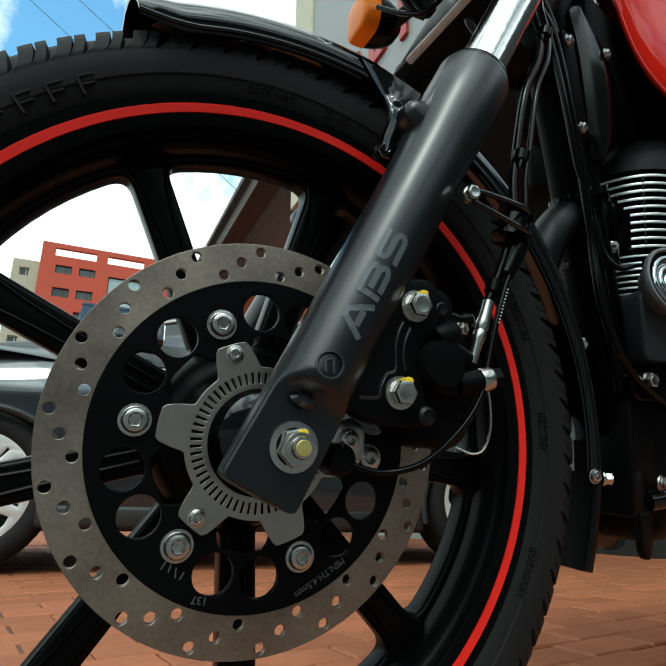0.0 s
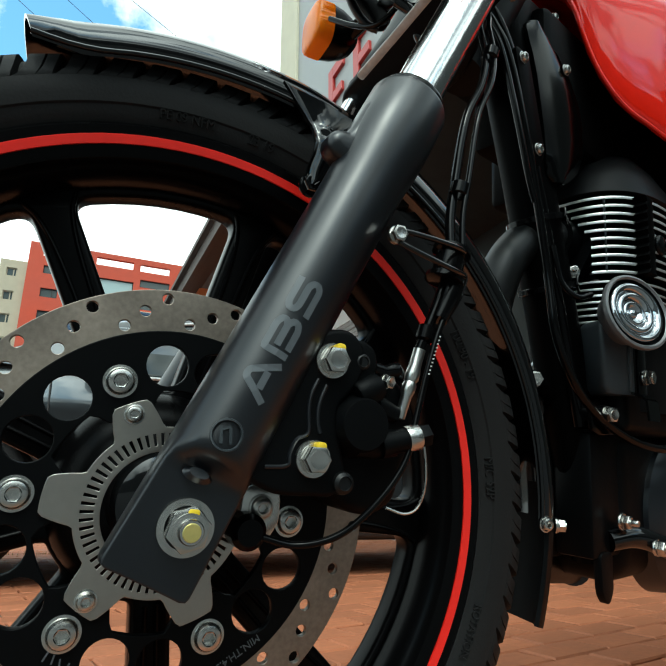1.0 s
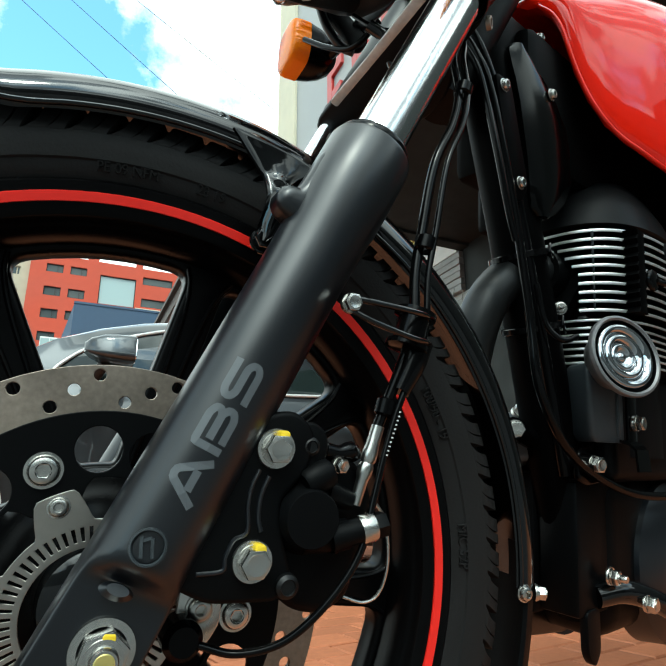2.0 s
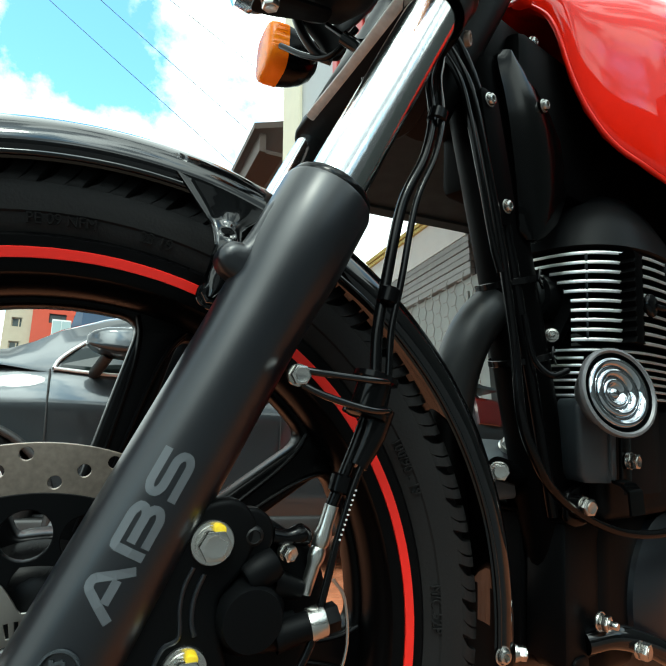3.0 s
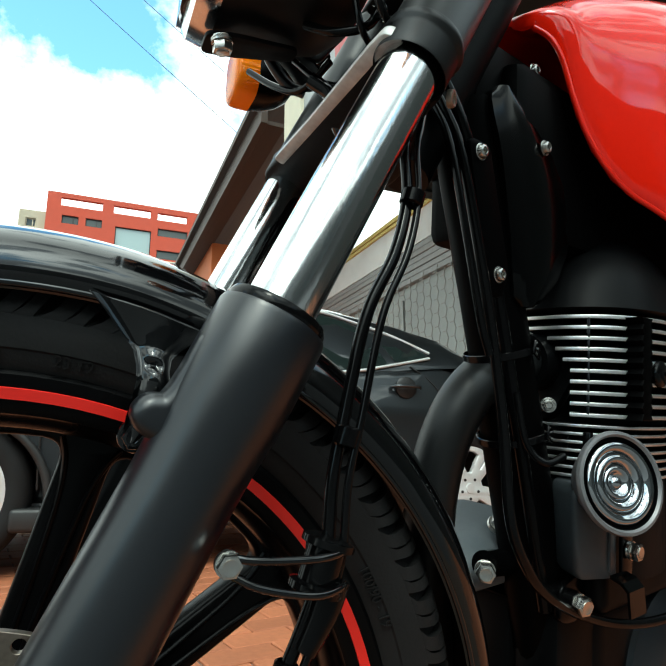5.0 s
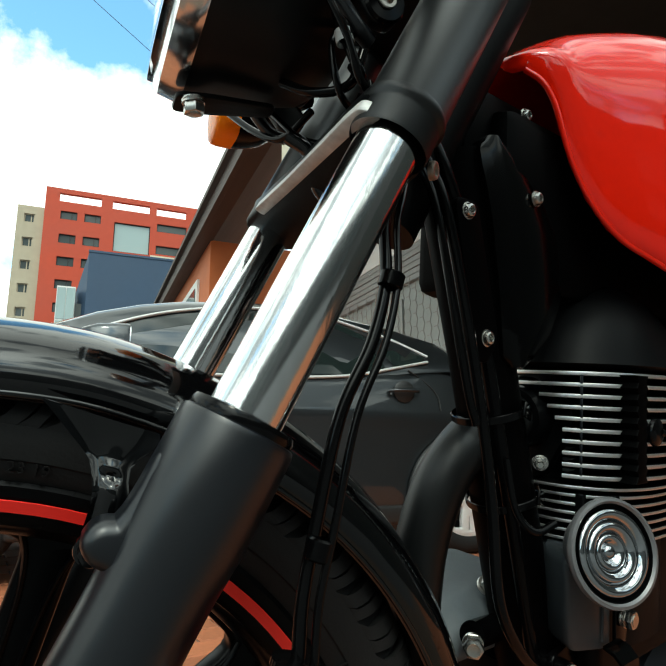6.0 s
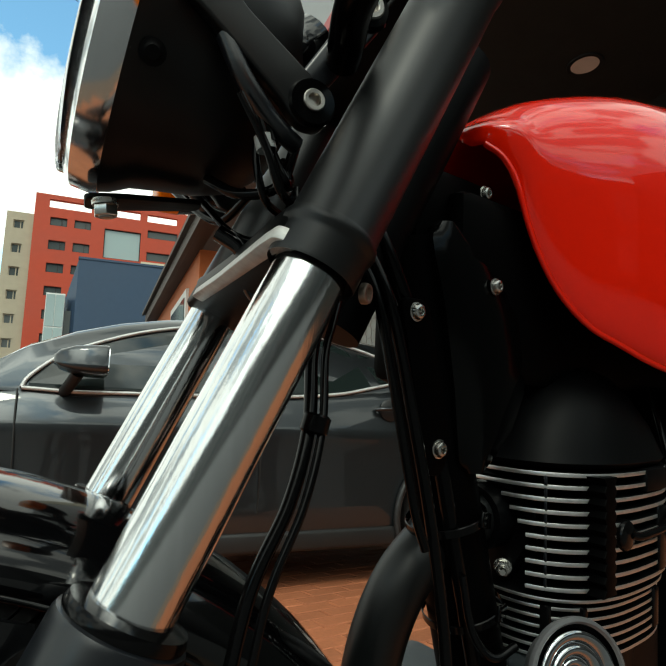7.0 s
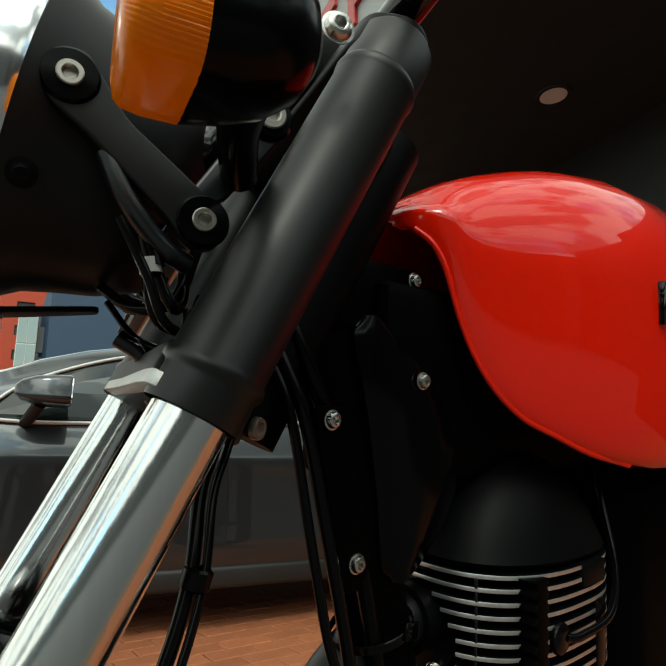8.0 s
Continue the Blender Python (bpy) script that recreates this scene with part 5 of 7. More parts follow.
def frame_parts():
    def at(x, y, z):
        return BODY @ Vector((x, y, z))
    # downtube from the steering head, with straps round it
    axis = ((0.304, -0.010, 0.46), (0.330, -0.014, 0.36), (0.345, -0.017, 0.30), (0.370, -0.019, 0.205), (0.408, -0.020, 0.068), (0.419, -0.020, 0.02))
    part("frame_downtube", tube([at(*p) for p in axis], 0.0250, 28, 5), M_DARK, bike, "black frame downtube", smooth=60)
    side = [at(0.258, -0.020, 0.480), at(0.274, -0.032, 0.44), at(0.293, -0.035, 0.40)] + [at(x - 0.0195, y - 0.0195, z) for x, y, z in axis[1:5]]
    part("wiring_loom", tube(side, 0.0055, 14, 5), M_PLASTIC, bike, "wiring loom along the downtube", smooth=60)
    thin = [at(0.244, -0.02, 0.470), at(0.258, -0.036, 0.432), at(0.268, -0.044, 0.40), at(0.285, -0.049, 0.33), at(0.301, -0.050, 0.270), at(0.313, -0.052, 0.205), at(0.314, -0.058, 0.148), at(0.332, -0.060, 0.114), at(0.358, -0.060, 0.091), at(0.397, -0.062, 0.071), at(0.447, -0.068, 0.055), at(0.500, -0.078, 0.050), at(0.56, -0.088, 0.056), at(0.61, -0.086, 0.072)]
    part("breather_hose", tube(thin, 0.0040, 12, 6), M_HOSE, bike, "thin black hose along the frame", smooth=60)
    extra = [at(0.238, -0.015, 0.470), at(0.250, -0.032, 0.435), at(0.258, -0.042, 0.405), at(0.269, -0.050, 0.34), at(0.282, -0.053, 0.285), at(0.291, -0.054, 0.262)]
    part("control_cable", tube(extra, 0.0030, 10, 6), M_HOSE, bike, "glossy black control cable", smooth=60)
    for x, z in ((0.3505, 0.268), (0.3705, 0.203)):
        m = along(at(x - 0.002, -0.021, z), at(x + 0.0065, -0.0215, z - 0.03))
        st = part("cable_strap", lathe([(0.0282, -0.0030), (0.0290, -0.0025), (0.0290, 0.0025), (0.0282, 0.0030)], 32), M_HOSE, bike, "black cable strap round the downtube", m)
        part("strap_tag", box(-0.0105, 0.0105, -0.0012, 0.0012, -0.0055, 0.0055, 0.001), M_HOSE, st, "", BODY @ pose(x + 0.0085, -0.0475, z + 0.002, 0, 12, 22))
    # panel in front of the tank
    rows = []
    for z, x0, x1 in ((0.302, 0.342, 0.356), (0.310, 0.334, 0.372), (0.330, 0.331, 0.394), (0.355, 0.328, 0.408), (0.385, 0.322, 0.413), (0.409, 0.317, 0.408), (0.430, 0.312, 0.396), (0.446, 0.308, 0.382), (0.458, 0.307, 0.364), (0.466, 0.310, 0.344), (0.472, 0.316, 0.330)):
        deep = 0.0 if z < 0.40 else 1.4 * (z - 0.40) ** 2
        row = [(x0 + (x1 - x0) * k / 8, deep - 0.0495 + 0.006 * (2 * k / 8 - 1) ** 2, z) for k in range(9)]
        rows.append(row + [(px, py + 0.006, pz) for px, py, pz in row[::-1]])
    p = part("side_panel", loft(rows), M_PANEL, bike, "glossy black side panel with domed bolts", BODY, smooth=50)
    for x, z in ((0.2818, 0.4048), (0.3055, 0.3205), (0.3620, 0.4315), (0.3660, 0.5030)):
        button_bolt("panel_bolt", p, BODY @ facing(x, -0.0495 if z < 0.5 else -0.036, z), 0.0052, 0.0044)
    part("panel_bracket", plate([rounded([(0.270, 0.412), (0.292, 0.412), (0.318, 0.322), (0.308, 0.304), (0.296, 0.306)], 0.006)], 0.005, 0.001), M_DARK, p, "black panel bracket", BODY @ facing(0, -0.047, 0))
    # head gusset and backbone as solid black boxes that fill and darken the inside
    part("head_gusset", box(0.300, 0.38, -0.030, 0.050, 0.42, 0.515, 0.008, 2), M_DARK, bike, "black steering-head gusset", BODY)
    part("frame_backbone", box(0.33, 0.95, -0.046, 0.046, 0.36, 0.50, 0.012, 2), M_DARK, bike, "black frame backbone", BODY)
    # added black block, hides the far tank edge so the gap stays dark
    part("tank_filler", box(0.44, 0.64, 0.02, 0.098, 0.345, 0.42, 0.010, 2), M_DARK, bike, "added black block hiding the far tank edge", BODY, smooth=45)
    part("air_box", box(0.61, 0.95, -0.085, 0.085, -0.02, 0.36, 0.03, 3), M_DARK, bike, "black air box behind the engine", BODY, smooth=45)


frame_parts()


def barrel_outline(cx, hx, hy, cut=None, deep=0.034, power=2.6, turns=80):
    """The rounded plan of the finned engine; cut: where the gap for the exhaust port in its front begins."""
    out = []
    for q in range(turns):
        a = 2 * math.pi * q / turns
        ca, sa = math.cos(a), math.sin(a)
        x = cx + hx * math.copysign(abs(ca) ** (2 / power), ca)
        y = -0.030 + hy * math.copysign(abs(sa) ** (2 / power), sa)
        if cut is not None and x < cx and y > cut:
            x = max(x, cx - hx + deep)
        out.append((x, y))
    return out


def engine():
    cx = 0.492
    eng = part("cylinder", loft([[(x, y, z) for x, y in barrel_outline(cx, 0.064, 0.052)] for z in (0.085, 0.303)]), M_MATT, bike, "black air-cooled engine cylinder", ENGINE, smooth=50)
    cover = []
    for z, hx, hy in ((0.3035, 0.093, 0.068), (0.3075, 0.096, 0.071), (0.315, 0.092, 0.068), (0.332, 0.083, 0.062), (0.355, 0.062, 0.050), (0.371, 0.040, 0.038), (0.379, 0.022, 0.024), (0.381, 0.008, 0.010)):
        cover.append([(x, y, z) for x, y in barrel_outline(cx, hx, hy, power=2.5)])
    part("rocker_cover", loft(cover), M_MATT, eng, "matt black domed rocker cover", ENGINE, smooth=55)
    rows = [(0.2995 - 0.0088 * k, False) for k in range(10)] + [(0.2115 - 0.0067 * k, True) for k in range(7)]
    for k, (z, low) in enumerate(rows):
        if low:
            line = barrel_outline(cx, 0.092 if k == 10 else 0.089, 0.068 if k == 10 else 0.065)
        elif k < 2:
            line = barrel_outline(cx, 0.096, 0.071)
        else:
            line = barrel_outline(cx, 0.097, 0.071, -0.040 - 0.0045 * min(k - 2, 4))
        bm = plate([line], 0.0032 if not low else 0.0026, 0.0005)
        for f in bm.faces:
            f.material_index = 1 if abs(f.normal.z) < 0.4 else 0
        part("fin", bm, M_MATT, eng, "cooling fin with bright machined edge", ENGINE @ pose(0, 0, z), smooth=30, more=(M_FIN,))
    # wavy rubber strips, pegs and a black block painting a shaded recess
    wave = [(0.4275 + (0.0022 if k % 2 else -0.0008), 0.2985 - 0.0044 * k) for k in range(19)]
    wave += [(0.4420 - (0.0022 if k % 2 else -0.0008), 0.2985 - 0.0044 * k) for k in range(18, -1, -1)]
    part("fin_damper", plate([wave], 0.02, 0.001), M_DARK, eng, "black wavy rubber damping strip", ENGINE @ facing(0, -0.0925, 0))
    for x, y0 in ((0.409, -0.062), (0.428, -0.078), (0.520, -0.088)):
        part("fin_damper", box(x, x + 0.010, y0 - 0.008, -0.05, 0.176, 0.2075, 0.002), M_HOSE, eng, "black rubber damping strip", ENGINE)
    part("fin_block", box(0.492, 0.528, -0.1030, -0.06, 0.2845, 0.3020, 0.002), M_MATT, eng, "black block standing in for a shaded recess in the fins", ENGINE)
    part("fin_block", box(0.515, 0.530, -0.1025, -0.06, 0.2220, 0.2720, 0.002), M_HOSE, eng, "dark rubber strip", ENGINE)
    for k in range(9):
        part("fin_peg", box(0.4035, 0.4050, -0.0714, -0.0690, 0.2915 - 0.0088 * k, 0.2985 - 0.0088 * k, 0.0006), M_SATIN, eng, "", ENGINE)
    part("plug_cap", lathe([(0.0, 0.004), (0.008, 0.004), (0.0105, 0.0025), (0.0115, 0.0), (0.0115, -0.03)], 26), M_HOSE, eng, "black rubber cap between the fins", ENGINE @ facing(0.4620, -0.0995, 0.2560))
    part("spark_lead", tube([ENGINE @ Vector((0.466, -0.102, 0.256)), ENGINE @ Vector((0.482, -0.106, 0.255)), ENGINE @ Vector((0.530, -0.106, 0.262)), ENGINE @ Vector((0.585, -0.085, 0.290)), ENGINE @ Vector((0.605, -0.06, 0.36))], 0.0030, 10, 6), M_HOSE, eng, "black spark-plug lead", smooth=60)
    # lower barrel casting and crankcase
    part("barrel_base", box(0.420, 0.585, -0.076, 0.030, 0.062, 0.166, 0.010, 3), M_MATT, eng, "dark grey barrel casting", ENGINE, smooth=50)
    for k in range(5):
        part("base_fin", box(0.396, 0.43, -0.060, -0.015, 0.108 + 0.0125 * k, 0.1135 + 0.0125 * k, 0.002), M_CAST, eng, "", ENGINE)
    block = loft([[(x, y, z) for x, y in rounded([(0.376 + d, -0.074), (0.400 + d, -0.084), (0.426, -0.084), (0.426, -0.040), (0.392 + d, -0.046)], 0.005, 3)] for z, d in ((0.098, 0.012), (0.104, 0.006), (0.160, 0.0), (0.1655, 0.002), (0.168, 0.006))])
    part("barrel_block", block, M_CAST, eng, "smooth grey tensioner block beside the fins", ENGINE, smooth=40)
    part("block_ridge", box(0.4095, 0.4120, -0.0862, -0.076, 0.103, 0.160, 0.001), M_CAST, eng, "", ENGINE)
    hex_bolt("block_bolt", eng, ENGINE @ facing(0.4015, -0.0545, 0.1215), 0.0034, 0.003, 0.0040, False)
    case = part("crankcase", box(0.43, 0.80, -0.058, 0.10, -0.085, 0.072, 0.030, 5), M_MATT, bike, "matt black crankcase", ENGINE, smooth=50)
    part("generator_cover", lathe([(0.0, 0.028), (0.03, 0.0275), (0.06, 0.022), (0.082, 0.008), (0.086, -0.02)], 56), M_SATIN, case, "round satin black generator cover", ENGINE @ facing(0.575, -0.055, -0.022))
    box_ob = part("engine_mount_plate", box(0.392, 0.460, -0.054, -0.015, -0.055, 0.062, 0.004, 2), M_MATT, bike, "dark frame and mounting plates", ENGINE)
    part("mount_lip", box(0.3885, 0.3935, -0.0560, -0.0155, 0.0618, 0.0640, 0.0008), M_RIM, box_ob, "", ENGINE)
    second = part("engine_mount_plate", box(0.388, 0.460, -0.013, 0.045, -0.060, 0.066, 0.004, 2), M_MATT, bike, "dark frame and mounting plates", ENGINE)
    part("mount_lip", box(0.3845, 0.3895, -0.0135, 0.046, 0.0658, 0.0680, 0.0008), M_RIM, second, "", ENGINE)
    part("mount_tube", tube([ENGINE @ Vector((0.405, -0.034, 0.06)), ENGINE @ Vector((0.416, -0.034, 0.0)), ENGINE @ Vector((0.424, -0.034, -0.06))], 0.017, 18, 4), M_MATT, box_ob, "", smooth=60)
    hex_bolt("engine_bolt", bike, ENGINE @ along((0.3940, -0.0680, 0.0785), (0.370, -0.168, 0.074)), 0.0066, 0.0070, 0.0078, False)
    part("engine_bolt_spacer", tube([ENGINE @ Vector((0.392, -0.020, 0.0805)), ENGINE @ Vector((0.3935, -0.0690, 0.0786))], 0.0085, 18, 1), M_PLASTIC, bike, "black spacer behind the engine bolt", smooth=60)
    part("engine_lug", plate([rounded([(0.385, 0.064), (0.398, 0.060), (0.470, 0.066), (0.480, 0.100), (0.455, 0.108), (0.430, 0.100), (0.402, 0.092), (0.386, 0.088)], 0.006)], 0.006, 0.0015), M_PLASTIC, bike, "black engine lug", ENGINE @ facing(0, -0.058, 0), smooth=45)
    rest = loft([[(x, y, z) for y, z in rounded([(-0.05, 0.078), (0.075, 0.05), (0.07, top - 0.012), (0.04, top), (-0.03, top), (-0.045, top - 0.012)], 0.008, 3)] for x, top in ((0.322, 0.078), (0.327, 0.096), (0.339, 0.108), (0.365, 0.117), (0.400, 0.124), (0.432, 0.126))])
    front_case = part("front_case", rest, material("pale_grey_casting", (0.10, 0.115, 0.125), 0.45, spec=0.4, grain=0.1, size=150, wear=0.15, bump=0.04), bike, "pale grey rounded engine casting", ENGINE @ pose(0, 0.035, 0), smooth=50)
    hex_bolt("case_bolt", front_case, ENGINE @ along((0.385, 0.0, 0.122), (0.36, -0.06, 0.17)), 0.0062, 0.006, 0.0078, False)
    hex_bolt("mount_bolt", bike, ENGINE @ along((0.3225, -0.0365, 0.1060), (0.25, -0.10, 0.10)), 0.0062, 0.008, 0.0072, False)
    part("mount_sleeve", tube([ENGINE @ Vector((0.330, -0.0300, 0.1065)), ENGINE @ Vector((0.372, -0.020, 0.0990))], 0.0100, 18, 1), M_PLASTIC, bike, "black sleeve of the front engine mount", smooth=60)
    hex_bolt("peg_bolt", bike, ENGINE @ facing(0.4300, -0.0630, -0.0210), 0.0060, 0.006, 0.0085, stub=0.006)
    peg = tube([ENGINE @ Vector((0.424, -0.052, -0.040)), ENGINE @ Vector((0.450, -0.066, -0.036)), ENGINE @ Vector((0.485, -0.080, -0.046)), ENGINE @ Vector((0.53, -0.095, -0.068)), ENGINE @ Vector((0.60, -0.11, -0.10))], 0.0105, 16, 5)
    pg = part("footrest_bar", peg, M_GLOSS, bike, "glossy black tubular bar", smooth=60)
    hex_bolt("bar_bolt", pg, ENGINE @ facing(0.462, -0.080, -0.0445), 0.0065, 0.007, 0.0075)
    part("bar_hook", plate([rounded([(0.402, -0.05), (0.424, -0.05), (0.424, -0.085), (0.414, -0.096), (0.404, -0.085)], 0.006)], 0.008, 0.001), M_MATT, pg, "", ENGINE @ facing(0, -0.052, 0))
    # exhaust
    pts = [(0.455, -0.022, 0.256), (0.415, -0.022, 0.262), (0.380, -0.021, 0.261), (0.343, -0.018, 0.248), (0.315, -0.012, 0.218), (0.303, -0.003, 0.170), (0.302, 0.002, 0.11), (0.312, 0.006, 0.05), (0.345, 0.01, -0.01), (0.40, 0.02, -0.065), (0.50, 0.03, -0.085)]
    ex = part("exhaust_pipe", tube([ENGINE @ Vector(p) for p in pts], 0.0198, 28, 7), M_SHROUD, bike, "satin black exhaust header pipe", smooth=60)
    fl = part("port_flange", plate([rounded([(-0.032, -0.030), (0.032, -0.030), (0.036, 0.0), (0.032, 0.030), (-0.032, 0.030), (-0.036, 0.0)], 0.012)], 0.012, 0.002), M_MATT, ex, "black exhaust flange", ENGINE @ along((0.412, -0.022, 0.2545), (0.30, -0.022, 0.2545)) @ pose(0, 0, 0, 0, 0, 60))
    part("port_collar", tube([ENGINE @ Vector((0.385, -0.022, 0.2615)), ENGINE @ Vector((0.412, -0.022, 0.2625))], 0.0245, 24, 1), M_MATT, ex, "black port collar", smooth=60)
    hex_bolt("flange_nut", fl, ENGINE @ along((0.4040, -0.036, 0.2265), (0.365, -0.062, 0.2255)), 0.0048, 0.005, 0.0066, stub=0.006)
    hex_bolt("flange_nut", fl, ENGINE @ along((0.4000, -0.017, 0.2805), (0.365, -0.045, 0.2800)), 0.0044, 0.006, 0.0085, stub=0.006)


engine()


def horn():
    m = ENGINE @ along((0.3960, -0.0995, 0.1735), (0.325, -0.285, 0.2130)) @ Matrix.Diagonal((0.965, 0.965, 1.0, 1.0))
    prof = [(0.0, -0.022), (0.026, -0.022), (0.030, -0.012), (0.0350, -0.007), (0.0385, -0.003), (0.0392, 0.0), (0.0385, 0.0022), (0.0362, 0.0028), (0.0345, 0.0012)]
    ob = part("horn", lathe(prof, 60), material("grey_horn_rim", (0.16, 0.16, 0.165), 0.42, metal=0.4, grain=0.1, size=150, wear=0.15), bike, "round horn with stepped chrome face", m)
    part("horn_gap", lathe([(0.0352, 0.0012), (0.0340, -0.0030), (0.0315, -0.0030), (0.0308, 0.0)], 60), M_MATT, ob, "", m)
    face = [(0.0314, -0.0012), (0.0308, 0.0010), (0.0290, 0.0024), (0.0262, 0.0022), (0.0236, 0.0004), (0.0224, -0.0020), (0.0219, -0.0020), (0.0212, -0.0002), (0.0194, 0.0012), (0.0168, 0.0008), (0.0148, -0.0010), (0.0136, -0.0034), (0.0130, -0.0034), (0.0124, -0.0018), (0.0105, -0.0012), (0.0080, -0.0028), (0.0060, -0.0056), (0.0052, -0.0056), (0.0044, -0.0030), (0.0022, -0.0020), (0.0, -0.0018)]
    # chrome with the dark street's reflection put into its base colour
    part("horn_face", lathe(face, 72), material("chrome_with_dark_reflection", (0.46, 0.475, 0.49), 0.05, metal=1.0, grain=0.03, size=90, wear=0.08), ob, "stepped chrome horn face", m, smooth=60)
    strap = plate([rounded([(-0.0085, -0.012), (0.0085, -0.012), (0.0085, 0.045), (-0.0085, 0.045)], 0.003)], 0.003, 0.0008)
    part("horn_bracket", strap, M_PLASTIC, ob, "black horn bracket", ENGINE @ facing(0.4370, -0.0850, 0.1090))
    fold = loft([[(x, y, z) for y, z in ((-0.0855, 0.1010), (-0.0940, 0.0985), (-0.1000, 0.0925), (-0.1015, 0.0740), (-0.0995, 0.0735), (-0.0982, 0.0915), (-0.0930, 0.0962), (-0.0855, 0.0985))] for x in (0.4100, 0.4115, 0.4330, 0.4345)])
    part("bracket_foot", fold, M_PANEL, ob, "folded black foot of the bracket", ENGINE, smooth=40)
    hex_bolt("horn_bolt", ob, ENGINE @ facing(0.4365, -0.0875, 0.1165), 0.0062, 0.006, 0.0072)
    part("horn_lead", tube([ENGINE @ Vector((0.37, -0.07, 0.19)), ENGINE @ Vector((0.352, -0.065, 0.185)), ENGINE @ Vector((0.343, -0.055, 0.20)), ENGINE @ Vector((0.338, -0.05, 0.235))], 0.0028, 8, 6), M_HOSE, ob, "", smooth=60)


horn()



def rear_end():
    """The rest of the motorcycle behind the tank: seat, rear wheel, swingarm, fender and silencer."""
    def at(x, y, z):
        return BODY @ Vector((x, y, z))
    hub = facing(1.36, 0.0, -0.0628)
    tyre = lathe([(0.205, 0.045), (0.225, 0.056), (0.255, 0.060), (0.278, 0.050), (0.293, 0.028), (0.297, 0.0), (0.293, -0.028), (0.278, -0.050), (0.255, -0.060), (0.225, -0.056), (0.205, -0.045)], 96, closed=True)
    wheel = part("rear_wheel", tyre, M_RUBBER, bike, "black rear tyre on a black alloy wheel", BODY @ hub, smooth=40)
    part("rim", lathe([(0.212, 0.050), (0.200, 0.046), (0.185, 0.030), (0.185, -0.030), (0.200, -0.046), (0.212, -0.050)], 72), M_RIM, wheel, "", BODY @ hub)
    for k in range(9):
        turn = pose(0, 0, 0, 0, 0, 40 * k)
        part("spoke", box(0.04, 0.19, -0.009, 0.009, -0.010, 0.010, 0.004), M_RIM, wheel, "", BODY @ hub @ turn)
    part("hub", lathe([(0.0, 0.06), (0.05, 0.055), (0.06, 0.03), (0.06, -0.03), (0.05, -0.055), (0.0, -0.06)], 36), M_RIM, wheel, "", BODY @ hub)
    for y in (-0.105, 0.105):
        part("swingarm", tube([at(0.86, y, -0.01), at(1.10, y, -0.018), at(1.38, y, -0.0628)], 0.019, 14, 4), M_GLOSS, bike, "black swingarm tube", smooth=60)
        part("shock_absorber", tube([at(1.16, y * 1.2, 0.36), at(1.24, y * 1.2, 0.18), at(1.32, y * 1.2, 0.0)], 0.024, 16, 4), M_GLOSS, bike, "black rear shock absorber", smooth=60)
    rows = []
    for k in range(25):
        ang = radians(118 - 93 * k / 24)
        rows.append([(1.36 + r * math.cos(ang), y, -0.0628 + r * math.sin(ang)) for y, r in ((-0.085, 0.300), (-0.080, 0.330), (-0.045, 0.352), (0.0, 0.358), (0.045, 0.352), (0.080, 0.330), (0.085, 0.300), (0.078, 0.300), (0.072, 0.326), (0.0, 0.350), (-0.072, 0.326), (-0.078, 0.300))])
    part("rear_fender", loft(rows), M_TANK, bike, "glossy red rear fender", BODY, smooth=50)
    seat_rows = []
    for x, top, low, w in ((0.86, 0.545, 0.40, 0.06), (0.92, 0.530, 0.39, 0.10), (1.02, 0.495, 0.385, 0.135), (1.14, 0.490, 0.385, 0.145), (1.22, 0.520, 0.39, 0.13), (1.32, 0.545, 0.40, 0.11), (1.45, 0.540, 0.42, 0.085), (1.49, 0.515, 0.44, 0.05)):
        seat_rows.append([(x, w * math.copysign(abs(math.cos(radians(d))) ** 0.6, math.cos(radians(d))), low + (top - low) * 0.5 * (1 + math.copysign(abs(math.sin(radians(d))) ** 0.6, math.sin(radians(d))))) for d in range(0, 360, 20)])
    part("seat", loft(seat_rows), M_RUBBER, bike, "black padded dual seat", BODY, smooth=60)
    part("rear_frame", tube([at(0.70, -0.09, 0.02), at(0.86, -0.10, 0.20), at(1.05, -0.11, 0.36), at(1.40, -0.10, 0.40)], 0.014, 14, 5), M_GLOSS, bike, "black rear frame tube", smooth=60)
    part("rear_frame", tube([at(0.70, 0.09, 0.02), at(0.86, 0.10, 0.20), at(1.05, 0.11, 0.36), at(1.40, 0.10, 0.40)], 0.014, 14, 5), M_GLOSS, bike, "black rear frame tube", smooth=60)
    part("silencer", tube([at(0.50, 0.03, -0.085), at(0.80, 0.16, -0.09), at(1.00, 0.18, -0.08), at(1.45, 0.18, -0.03)], 0.03, 18, 5, radii=(0.02, 0.022, 0.042, 0.045)), M_SATIN, bike, "black silencer", smooth=60)
    part("side_stand", tube([at(0.74, -0.10, -0.10), at(0.78, -0.19, -0.21), at(0.804, -0.256, -0.2948)], 0.010, 12, 4), M_GLOSS, bike, "black side stand", smooth=60)


rear_end()
# ---- ground ----
FALL = pose(0, 0, 0.019, 0, 1.0, 0)
# unseen line where the paving meets the road's asphalt, set to limit red bounce
EDGE = pose(0.2, -0.48, 0, 0, 0, -19)


